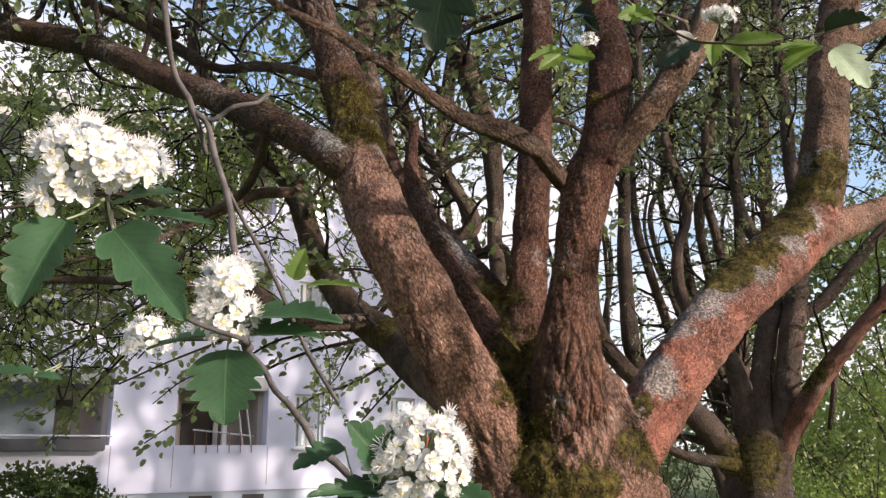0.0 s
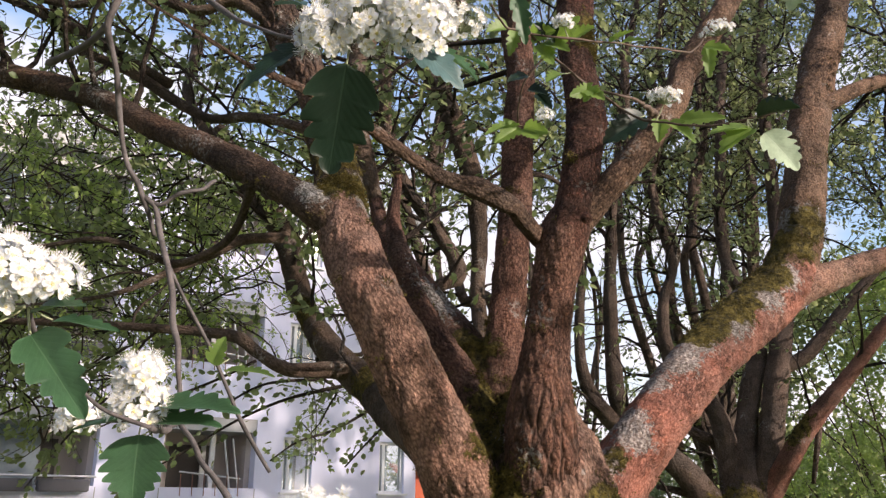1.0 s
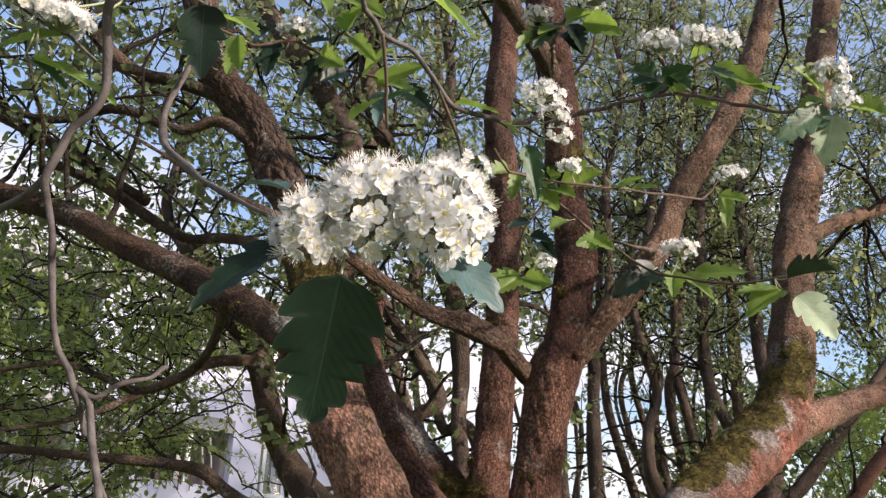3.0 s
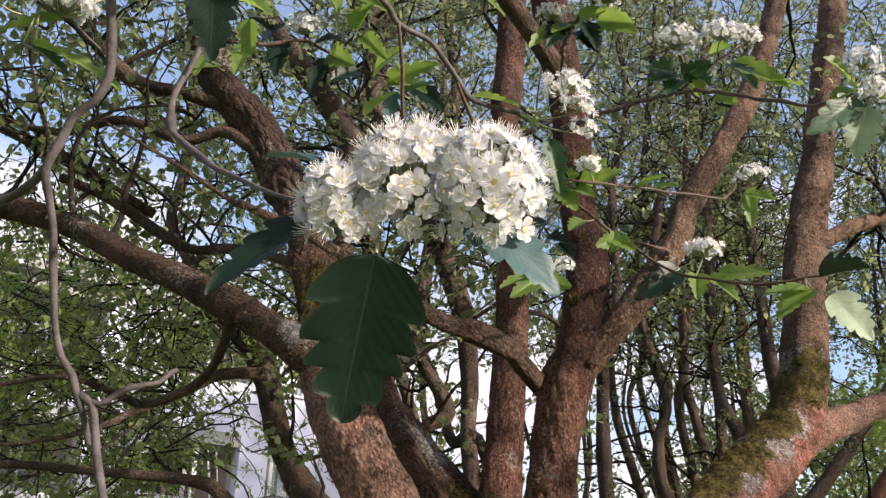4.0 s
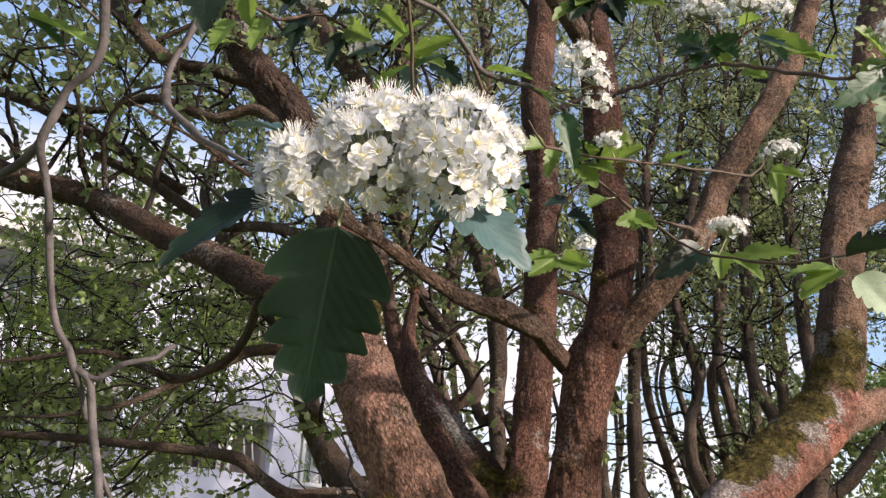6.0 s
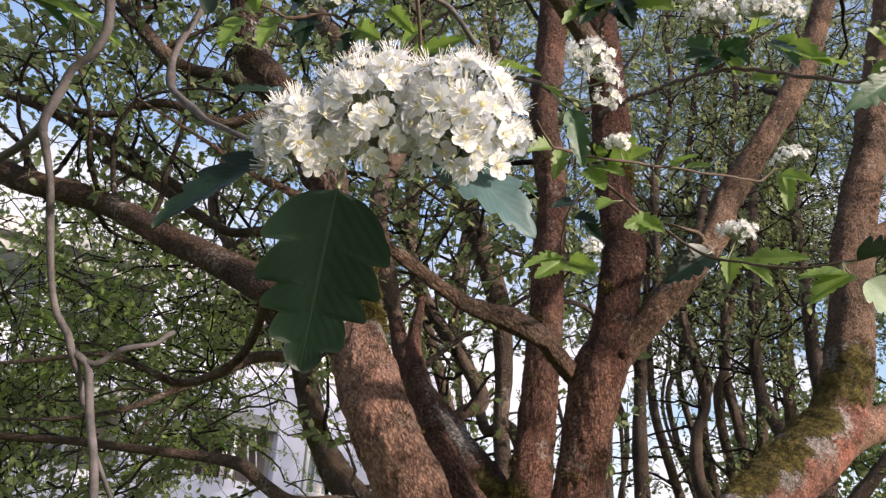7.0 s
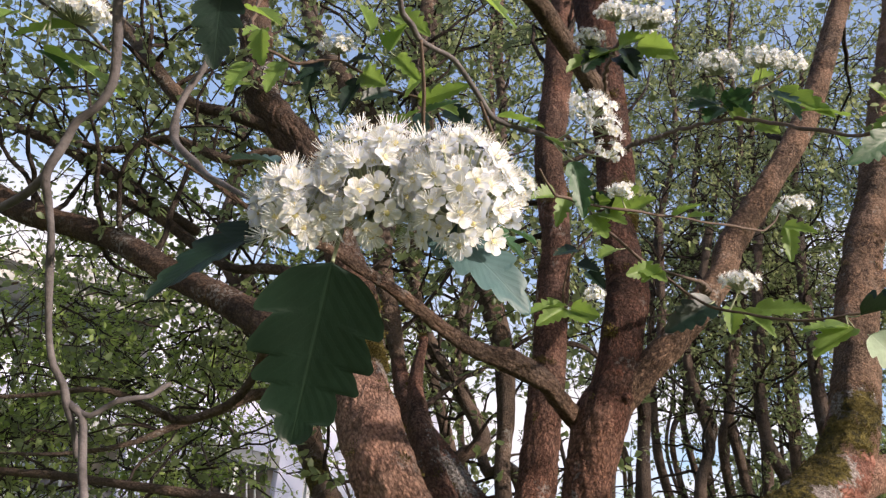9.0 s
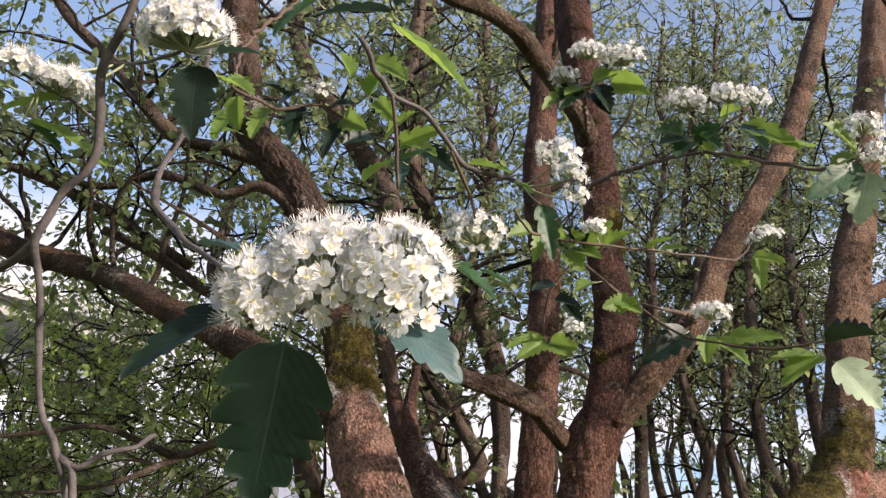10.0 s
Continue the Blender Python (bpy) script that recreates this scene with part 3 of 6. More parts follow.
FLAKY += [(-0.76, 3.20, 3.97, 0.30), (-0.62, 3.20, 3.67, 0.30), (-1.11, 3.50, 4.71, 0.30), (0.47, 2.80, 1.83, 0.16), (0.51, 2.80, 1.70, 0.16), (0.46, 2.80, 1.94, 0.12), (0.19, 2.80, 1.65, 0.10), (0.60, 2.86, 1.66, 0.14), (0.44, 2.82, 1.56, 0.16), (0.55, 2.84, 1.80, 0.12)]
main = tree_root("whitebeam_tree", 0, 0, "old many-stemmed whitebeam tree with reddish scaly bark, moss and lichen")
limb(main, "trunk", [(0.50, 3.22, -0.10, 0.46), (0.50, 3.20, 0.15, 0.40), (0.50, 3.18, 0.6, 0.36), (0.50, 3.17, 1.0, 0.345), (0.50, 3.16, 1.30, 0.345), (0.495, 3.14, 1.55, 0.315), (0.490, 3.13, 1.75, 0.255), (0.455, 3.15, 1.91, 0.195), (0.42, 3.19, 2.04, 0.115)], step=0.014, sides=150, scaly=0.006, label="stout mossy trunk that forks low")
limb(main, 'limb', [(0.305, 3.120, 1.331, 0.1674), (0.245, 3.020, 1.568, 0.1391), (0.133, 2.920, 1.819, 0.1272), (0.011, 2.850, 2.058, 0.1157), (-0.128, 2.850, 2.334, 0.1106), (-0.231, 2.950, 2.568, 0.1110), (-0.306, 3.050, 2.800, 0.1011), (-0.340, 3.120, 2.999, 0.0705)], BARK, 0.009, 110, scaly=0.005, label='stout leaning limb with scaly red-brown bark')
limb(main, 'limb', [(-0.215, 2.960, 2.548, 0.0767), (-0.285, 3.030, 2.745, 0.0955), (-0.345, 3.120, 2.999, 0.0938), (-0.412, 3.200, 3.244, 0.0825), (-0.516, 3.300, 3.517, 0.0819), (-0.611, 3.400, 3.746, 0.0968), (-0.743, 3.450, 4.013, 0.0980), (-1.058, 3.550, 4.463, 0.0900), (-1.214, 3.650, 5.014, 0.0916), (-1.365, 3.750, 5.620, 0.0928), (-1.604, 3.900, 6.610, 0.0898)], BARK_LIMB_SHADED, 0.009, 80, rough=1.6, scaly=0.008)
limb(main, 'limb', [(-0.224, 2.980, 2.634, 0.0825), (-0.369, 3.000, 2.751, 0.0783), (-0.504, 3.060, 2.849, 0.0689), (-0.699, 3.150, 2.985, 0.0655), (-0.944, 3.280, 3.144, 0.0625), (-1.238, 3.420, 3.316, 0.0591), (-1.542, 3.550, 3.511, 0.0574), (-1.847, 3.650, 3.651, 0.0546), (-2.227, 3.750, 3.785, 0.0613), (-2.770, 3.900, 4.064, 0.0594), (-3.791, 4.100, 4.385, 0.0550)], BARK_LIMB_SHADED, 0.012, 52, scaly=0.004)
limb(main, 'limb', [(0.389, 3.100, 1.725, 0.0765), (0.263, 3.120, 1.978, 0.0708), (0.161, 3.160, 2.158, 0.0666), (0.053, 3.200, 2.337, 0.0580), (-0.015, 3.250, 2.479, 0.0532), (-0.063, 3.300, 2.640, 0.0480), (-0.108, 3.400, 2.853, 0.0342), (-0.095, 3.500, 3.108, 0.0191)], BARK_OLD, 0.013, 52, scaly=0.004)
limb(main, 'limb', [(0.427, 3.350, 2.002, 0.0950), (0.298, 3.400, 2.173, 0.0868), (0.175, 3.500, 2.364, 0.0792), (0.041, 3.600, 2.544, 0.0730), (-0.052, 3.750, 2.694, 0.0667), (-0.175, 4.000, 2.948, 0.0533), (-0.272, 4.300, 3.280, 0.0436), (-0.359, 4.600, 3.726, 0.0380)], BARK_OLD, 0.013, 52, scaly=0.004)
limb(main, 'stem', [(0.457, 3.100, 1.389, 0.2432), (0.460, 3.020, 1.644, 0.1680), (0.463, 2.920, 1.855, 0.1240), (0.463, 2.870, 2.026, 0.1090), (0.490, 2.840, 2.221, 0.0840), (0.520, 2.820, 2.422, 0.0820), (0.550, 2.805, 2.584, 0.0900), (0.594, 2.800, 2.702, 0.0650)], BARK_STEM, 0.008, 132, scaly=0.005, label='upright reddish stem, black on its shaded side')
limb(main, 'stem', [(0.517, 2.820, 2.422, 0.0584), (0.556, 2.800, 2.563, 0.0821), (0.606, 2.800, 2.735, 0.0748), (0.648, 2.820, 2.944, 0.0714), (0.668, 2.840, 3.070, 0.0725), (0.660, 2.860, 3.220, 0.0700), (0.648, 2.900, 3.419, 0.0690), (0.661, 2.940, 3.687, 0.0742), (0.655, 3.000, 4.059, 0.0773), (0.633, 3.050, 4.434, 0.0822), (0.619, 3.150, 5.025, 0.0903), (0.630, 3.300, 5.880, 0.0910)], BARK_DARK_SHADED, 0.009, 72, scaly=0.005)
limb(main, 'limb', [(0.594, 2.800, 2.605, 0.0499), (0.693, 2.800, 2.734, 0.0521), (0.802, 2.830, 2.867, 0.0531), (0.922, 2.880, 3.027, 0.0529), (1.056, 2.950, 3.218, 0.0530), (1.140, 3.050, 3.414, 0.0569), (1.358, 3.150, 3.758, 0.0550), (1.604, 3.280, 4.167, 0.0575), (1.815, 3.400, 4.623, 0.0551), (1.998, 3.500, 5.076, 0.0565), (2.245, 3.600, 5.680, 0.0557), (2.604, 3.800, 6.554, 0.0562)], BARK_UPPER, 0.013, 52, scaly=0.004)
limb(main, 'stem', [(0.411, 3.350, 1.866, 0.1090), (0.365, 3.380, 2.122, 0.0981), (0.379, 3.400, 2.341, 0.0878), (0.409, 3.420, 2.594, 0.0821), (0.433, 3.450, 2.837, 0.0742), (0.456, 3.500, 3.100, 0.0724), (0.477, 3.550, 3.408, 0.0726), (0.500, 3.600, 3.735, 0.0707), (0.469, 3.700, 4.225, 0.0768), (0.509, 3.780, 4.665, 0.0768), (0.549, 3.850, 5.194, 0.0767), (0.598, 3.950, 5.874, 0.0773), (0.671, 4.100, 6.905, 0.0765)], BARK_OLD, 0.011, 60, scaly=0.005)
limb(main, 'stem', [(0.320, 3.600, 2.031, 0.0556), (0.312, 4.000, 2.411, 0.0421), (0.308, 4.400, 2.777, 0.0400), (0.328, 4.550, 3.123, 0.0494), (0.305, 4.650, 3.517, 0.0643), (0.208, 4.750, 3.903, 0.0695), (0.087, 4.850, 4.274, 0.0693), (-0.268, 5.000, 5.084, 0.0615), (-0.395, 5.100, 5.841, 0.0597), (-0.405, 5.200, 6.523, 0.0602), (-0.379, 5.300, 7.288, 0.0567), (-0.384, 5.400, 8.307, 0.0532)], BARK_BRANCH, 0.018, 24)
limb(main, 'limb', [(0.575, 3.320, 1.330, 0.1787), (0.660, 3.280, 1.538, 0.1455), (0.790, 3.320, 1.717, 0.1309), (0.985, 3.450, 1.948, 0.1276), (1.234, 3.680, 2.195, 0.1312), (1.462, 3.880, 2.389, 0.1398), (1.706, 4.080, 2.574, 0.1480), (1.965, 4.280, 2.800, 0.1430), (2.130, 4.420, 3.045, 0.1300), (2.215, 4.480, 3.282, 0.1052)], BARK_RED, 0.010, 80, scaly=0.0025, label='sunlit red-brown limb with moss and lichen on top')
limb(main, 'limb', [(1.839, 4.200, 2.682, 0.1150), (2.005, 4.300, 2.842, 0.1299), (2.153, 4.420, 3.074, 0.1291), (2.254, 4.500, 3.394, 0.1244), (2.369, 4.600, 3.800, 0.1201), (2.530, 4.740, 4.250, 0.1172), (2.761, 4.900, 4.777, 0.1100), (3.028, 5.000, 5.581, 0.1040), (3.328, 5.100, 6.517, 0.1007), (3.678, 5.250, 7.672, 0.1020)], BARK_UPPER, 0.012, 60, scaly=0.003)
limb(main, 'limb', [(1.800, 4.160, 2.660, 0.1250), (2.100, 4.340, 2.820, 0.1060), (2.354, 4.480, 2.912, 0.0840), (2.624, 4.640, 3.029, 0.0720), (3.038, 4.900, 3.186, 0.0640), (3.777, 5.300, 3.530, 0.0567)], BARK, 0.012, 44, scaly=0.003)
limb(main, 'branch', [(2.400, 4.640, 3.960, 0.0560), (2.540, 4.620, 4.079, 0.0500), (2.865, 4.750, 4.277, 0.0450), (3.235, 4.900, 4.446, 0.0410), (3.700, 5.100, 4.700, 0.0340), (4.300, 5.300, 5.050, 0.0240)], BARK_UPPER, 0.02, 24)
limb(main, 'limb', [(0.338, 3.250, 1.646, 0.1096), (0.128, 3.450, 1.830, 0.1128), (-0.083, 3.800, 2.045, 0.1104), (-0.257, 4.200, 2.220, 0.0963), (-0.449, 4.600, 2.401, 0.0886), (-0.654, 5.000, 2.637, 0.0842), (-0.826, 5.300, 2.910, 0.0798), (-0.933, 5.500, 3.163, 0.0818), (-1.028, 5.600, 3.445, 0.0898), (-1.228, 5.750, 3.761, 0.0816), (-1.506, 5.950, 4.120, 0.0732), (-1.750, 6.100, 4.581, 0.0635)], BARK_BRANCH, 0.018, 24)
limb(main, 'branch', [(-0.228, 4.200, 2.211, 0.0535), (-0.370, 4.300, 2.310, 0.0523), (-0.513, 4.250, 2.313, 0.0436), (-0.681, 4.100, 2.292, 0.0360), (-0.845, 4.100, 2.384, 0.0337), (-0.938, 4.100, 2.452, 0.0339), (-1.141, 4.150, 2.492, 0.0264), (-1.507, 4.200, 2.526, 0.0228), (-1.905, 4.300, 2.571, 0.0206), (-2.377, 4.400, 2.603, 0.0182), (-3.111, 4.600, 2.721, 0.0147)], BARK_BRANCH, 0.03, 12)
limb(main, 'branch', [(0.520, 2.860, 2.571, 0.0473), (0.452, 2.780, 2.588, 0.0425), (0.400, 2.700, 2.608, 0.0383), (0.350, 2.620, 2.638, 0.0335), (0.275, 2.550, 2.650, 0.0340), (0.215, 2.500, 2.655, 0.0357), (0.121, 2.420, 2.654, 0.0273), (0.050, 2.360, 2.674, 0.0247), (-0.025, 2.280, 2.698, 0.0220), (-0.111, 2.180, 2.723, 0.0192), (-0.185, 2.100, 2.739, 0.0177), (-0.237, 2.020, 2.740, 0.0154), (-0.300, 1.900, 2.716, 0.0128), (-0.353, 1.780, 2.690, 0.0113), (-0.353, 1.680, 2.644, 0.0059), (-0.448, 1.550, 2.659, 0.0039), (-0.550, 1.450, 2.681, 0.0026)], BARK_LIMB_SHADED, 0.012, 26, rough=2.8, scaly=0.002, label='crooked smooth branch')
limb(main, 'branch', [(0.605, 2.840, 2.678, 0.0319), (0.625, 2.770, 2.647, 0.0276), (0.632, 2.730, 2.629, 0.0204), (0.636, 2.725, 2.625, 0.0085)], BARK_DARK_SHADED, 0.005, 30, scaly=0.004, label='dark broken stub of a lost branch')
limb(main, 'branch', [(0.639, 2.980, 3.944, 0.0454), (0.587, 2.850, 3.985, 0.0442), (0.473, 2.750, 4.098, 0.0417), (0.371, 2.650, 4.177, 0.0411), (0.295, 2.550, 4.204, 0.0381), (0.176, 2.450, 4.209, 0.0351), (0.032, 2.350, 4.178, 0.0301), (-0.176, 2.200, 4.174, 0.0250)], BARK_BRANCH, 0.03, 12)
limb(main, 'branch', [(-0.394, 3.200, 3.165, 0.0221), (-0.631, 3.350, 3.309, 0.0232), (-0.849, 3.500, 3.408, 0.0243), (-1.038, 3.600, 3.449, 0.0225), (-1.243, 3.700, 3.586, 0.0285), (-1.554, 3.800, 3.820, 0.0269), (-1.880, 3.900, 4.000, 0.0250)], BARK_BRANCH, 0.03, 12)
limb(main, 'branch', [(-0.937, 3.500, 4.190, 0.0347), (-1.157, 3.500, 4.274, 0.0351), (-1.397, 3.550, 4.360, 0.0332), (-1.562, 3.600, 4.490, 0.0425), (-1.832, 3.700, 4.829, 0.0391), (-2.046, 3.750, 5.086, 0.0374), (-2.443, 3.850, 5.503, 0.0331), (-2.712, 3.900, 5.856, 0.0311)], BARK_BRANCH, 0.03, 12)
limb(main, 'branch', [(-0.731, 3.400, 3.873, 0.0376), (-0.928, 3.450, 4.016, 0.0285), (-1.136, 3.500, 3.993, 0.0261), (-1.495, 3.600, 4.173, 0.0246), (-1.862, 3.700, 4.159, 0.0196), (-2.330, 3.800, 4.328, 0.0175)], BARK_BRANCH, 0.03, 12)
limb(main, 'branch', [(-1.334, 3.800, 3.746, 0.0271), (-1.579, 3.850, 3.904, 0.0307), (-1.807, 3.900, 4.070, 0.0316), (-2.112, 3.950, 4.244, 0.0296), (-2.452, 4.000, 4.426, 0.0275), (-2.989, 4.100, 4.649, 0.0224)], BARK_BRANCH, 0.03, 12)
limb(main, 'branch', [(-0.700, 3.200, 2.960, 0.0220), (-0.800, 3.400, 2.830, 0.0190), (-0.915, 3.500, 2.749, 0.0185), (-1.127, 3.600, 2.703, 0.0180), (-1.248, 3.500, 2.728, 0.0144), (-1.414, 3.400, 2.759, 0.0119), (-1.690, 3.400, 2.718, 0.0097), (-2.000, 3.420, 2.700, 0.0060), (-2.320, 3.460, 2.745, 0.0030)], BARK_BRANCH, 0.03, 12)
limb(main, 'branch', [(-0.942, 5.000, 3.288, 0.0368), (-1.146, 4.800, 3.206, 0.0353), (-1.258, 4.600, 3.055, 0.0276), (-1.417, 4.400, 2.896, 0.0218), (-1.652, 4.300, 2.743, 0.0150), (-1.960, 4.220, 2.660, 0.0100), (-2.330, 4.180, 2.640, 0.0040)], BARK_BRANCH, 0.03, 12)
limb(main, 'branch', [(-0.272, 4.300, 3.280, 0.0436), (-0.364, 4.400, 3.635, 0.0575), (-0.435, 4.400, 3.962, 0.0584), (-0.433, 4.500, 4.320, 0.0607), (-0.400, 4.600, 4.578, 0.0848), (-0.527, 4.700, 4.951, 0.0816), (-1.176, 4.800, 6.035, 0.0708), (-1.397, 4.900, 6.847, 0.0636)], BARK_BRANCH, 0.03, 12)
limb(main, 'stem', [(-1.228, 5.750, 3.761, 0.0816), (-1.960, 6.000, 4.734, 0.0452), (-2.030, 6.100, 5.200, 0.0435), (-2.044, 6.200, 5.439, 0.0555), (-2.110, 6.300, 6.096, 0.0513), (-2.205, 6.400, 6.809, 0.0466)], BARK_FAR, 0.05, 12)

# ---- the tree beside it ----
second = tree_root("whitebeam_tree", 0, 0, "dark forked whitebeam tree with mossy trunk and one sunlit limb")
limb(second, 'trunk', [(2.378, 6.900, -0.192, 0.3350), (2.458, 6.900, 0.568, 0.2997), (2.511, 6.900, 1.073, 0.2778), (2.529, 6.900, 1.376, 0.2622), (2.571, 6.900, 1.642, 0.2119), (2.613, 6.900, 1.913, 0.1337), (2.666, 6.950, 2.146, 0.0582)], BARK_FAR, 0.04, 20)
limb(second, 'limb', [(2.457, 6.900, 1.421, 0.1483), (2.255, 6.900, 1.712, 0.1266), (2.017, 6.800, 1.959, 0.1028), (1.755, 6.800, 2.144, 0.0868), (1.533, 6.800, 2.284, 0.0772), (1.359, 6.800, 2.496, 0.0643), (1.280, 6.800, 2.758, 0.0512), (1.295, 6.900, 3.170, 0.0422), (1.367, 7.000, 3.708, 0.0363)], BARK_FAR, 0.04, 20)
limb(second, 'limb', [(1.687, 6.800, 2.167, 0.0769), (1.568, 6.800, 2.470, 0.0710), (1.546, 6.800, 2.852, 0.0651), (1.562, 6.850, 3.305, 0.0596), (1.603, 6.900, 3.779, 0.0538), (1.675, 7.000, 4.349, 0.0482), (1.835, 7.100, 4.638, 0.0446), (1.894, 7.200, 5.382, 0.0434), (1.946, 7.300, 6.078, 0.0416)], BARK_FAR, 0.04, 20)
limb(second, 'stem', [(2.529, 6.900, 1.245, 0.0982), (2.498, 6.900, 1.598, 0.1260), (2.483, 6.900, 2.006, 0.0943), (2.412, 6.900, 2.379, 0.0785), (2.237, 6.950, 2.627, 0.0659), (2.063, 7.000, 2.982, 0.0566), (2.100, 7.100, 3.413, 0.0473), (2.232, 7.200, 3.758, 0.0448), (2.166, 7.300, 4.233, 0.0461), (2.150, 7.400, 4.734, 0.0434), (2.337, 7.500, 5.295, 0.0445), (2.543, 7.600, 6.134, 0.0429)], BARK_FAR, 0.04, 20)
limb(second, 'stem', [(2.543, 6.900, 1.245, 0.0982), (2.598, 6.850, 1.641, 0.1319), (2.619, 6.900, 2.097, 0.0980), (2.735, 6.950, 2.573, 0.0865), (2.855, 7.000, 2.923, 0.0776), (2.829, 7.100, 3.404, 0.0618), (2.727, 7.200, 3.806, 0.0560), (2.750, 7.300, 4.339, 0.0539), (2.855, 7.400, 4.961, 0.0517), (2.968, 7.500, 5.824, 0.0500), (3.293, 7.700, 7.013, 0.0454)], BARK_FAR, 0.04, 20)
limb(second, 'stem', [(2.556, 6.900, 1.202, 0.0980), (2.673, 6.850, 1.530, 0.1182), (2.759, 6.800, 1.907, 0.1091), (2.838, 6.800, 2.317, 0.1007), (2.954, 6.850, 2.748, 0.0961), (3.069, 6.900, 3.149, 0.0877), (3.186, 7.000, 3.581, 0.0794), (3.191, 7.100, 4.148, 0.0633), (3.247, 7.200, 4.749, 0.0577), (3.295, 7.300, 5.476, 0.0518), (3.392, 7.400, 6.180, 0.0504)], BARK_FAR, 0.04, 20)
limb(second, 'stem', [(2.978, 6.850, 2.748, 0.0584), (3.183, 6.800, 2.858, 0.0582), (3.431, 6.800, 3.122, 0.0552), (3.656, 6.800, 3.368, 0.0488), (3.885, 6.800, 3.617, 0.0457), (4.368, 6.900, 4.167, 0.0363)], BARK_FAR, 0.04, 20)
# the sunlit limb: its red bark colour stands in for warm low sun
limb(second, 'limb', [(2.520, 6.900, 1.159, 0.0979), (2.661, 6.850, 1.508, 0.0951), (2.781, 6.750, 1.793, 0.0882), (2.871, 6.600, 2.020, 0.0805), (2.997, 6.500, 2.240, 0.0704), (3.154, 6.400, 2.448, 0.0635), (3.333, 6.300, 2.674, 0.0568), (3.566, 6.200, 2.985, 0.0535), (3.908, 6.100, 3.316, 0.0470)], BARK_RED, 0.03, 20)
limb(second, 'branch', [(2.575, 6.900, 1.464, 0.0495), (2.426, 6.850, 1.519, 0.0558), (2.178, 6.700, 1.567, 0.0483), (1.951, 6.600, 1.595, 0.0412), (1.801, 6.600, 1.648, 0.0350), (1.609, 6.600, 1.735, 0.0223)], BARK_FAR, 0.04, 20)
limb(second, 'branch', [(2.557, 6.900, 1.508, 0.0397), (2.364, 6.900, 1.644, 0.0366), (2.096, 6.900, 1.736, 0.0334), (1.869, 6.900, 1.783, 0.0201)], BARK_FAR, 0.04, 20)
limb(second, 'limb', [(2.646, 7.000, 2.010, 0.0512), (2.400, 7.000, 2.153, 0.0481), (2.217, 7.000, 2.240, 0.0413), (2.039, 7.000, 2.394, 0.0312)], BARK_FAR, 0.04, 20)
limb(second, 'branch', [(3.097, 6.500, 2.327, 0.0257), (3.041, 6.500, 2.064, 0.0222), (3.023, 6.600, 1.809, 0.0160)], BARK_FAR, 0.04, 20)

# ---- slender trees behind ----
third = tree_root("whitebeam_tree", 0, 0, "tall slender many-stemmed tree with grey-brown bark")
limb(third, 'stem', [(2.950, 8.700, -0.100, 0.0863), (2.950, 8.700, 0.600, 0.0726), (2.683, 8.490, 1.600, 0.0613), (2.059, 8.000, 3.391, 0.0454), (1.952, 8.000, 3.981, 0.0434), (1.975, 8.100, 4.801, 0.0422), (2.053, 8.200, 5.722, 0.0407), (2.259, 8.400, 6.769, 0.0394), (2.554, 8.600, 7.981, 0.0353), (2.658, 8.800, 9.354, 0.0305), (2.886, 9.000, 10.821, 0.0274)], BARK_FAR, 0.07, 10)
limb(third, 'stem', [(3.070, 8.700, -0.100, 0.0891), (3.070, 8.700, 0.600, 0.0750), (2.894, 8.550, 1.600, 0.0633), (2.484, 8.200, 3.615, 0.0469), (2.574, 8.200, 4.193, 0.0448), (2.483, 8.300, 4.614, 0.0464), (2.501, 8.400, 5.247, 0.0445), (2.677, 8.500, 5.958, 0.0423), (2.682, 8.600, 6.911, 0.0381), (2.895, 8.800, 8.055, 0.0336), (3.187, 9.000, 9.555, 0.0312), (3.433, 9.200, 11.283, 0.0282)], BARK_FAR, 0.07, 10)
limb(third, 'stem', [(3.190, 8.700, -0.100, 0.0921), (3.190, 8.700, 0.600, 0.0776), (3.055, 8.460, 1.600, 0.0655), (2.741, 7.900, 3.517, 0.0485), (2.676, 8.000, 4.296, 0.0477), (2.856, 8.100, 5.059, 0.0465), (3.046, 8.200, 5.781, 0.0407), (3.115, 8.400, 6.819, 0.0393), (3.388, 8.600, 8.204, 0.0356), (3.443, 8.800, 9.597, 0.0333), (3.745, 9.000, 11.209, 0.0277)], BARK_FAR, 0.07, 10)
limb(third, 'stem', [(3.310, 8.700, -0.100, 0.0817), (3.310, 8.700, 0.600, 0.0688), (3.058, 8.370, 1.600, 0.0580), (2.470, 7.600, 3.648, 0.0430), (2.608, 7.700, 4.254, 0.0407), (2.678, 7.800, 4.835, 0.0381), (2.846, 7.900, 5.447, 0.0353), (2.917, 8.000, 6.163, 0.0324), (3.181, 8.200, 6.952, 0.0304)], BARK_FAR, 0.07, 10)
limb(third, 'stem', [(3.430, 8.700, -0.100, 0.0680), (3.430, 8.700, 0.600, 0.0573), (3.114, 8.610, 1.600, 0.0483), (2.376, 8.400, 3.990, 0.0358), (2.428, 8.500, 4.664, 0.0369), (2.541, 8.600, 5.307, 0.0337), (2.546, 8.700, 6.059, 0.0348), (2.692, 8.800, 6.776, 0.0313)], BARK_FAR, 0.07, 10)
fourth = tree_root("whitebeam_tree", 0, 0, "tall slender many-stemmed tree with thin wavy stems")
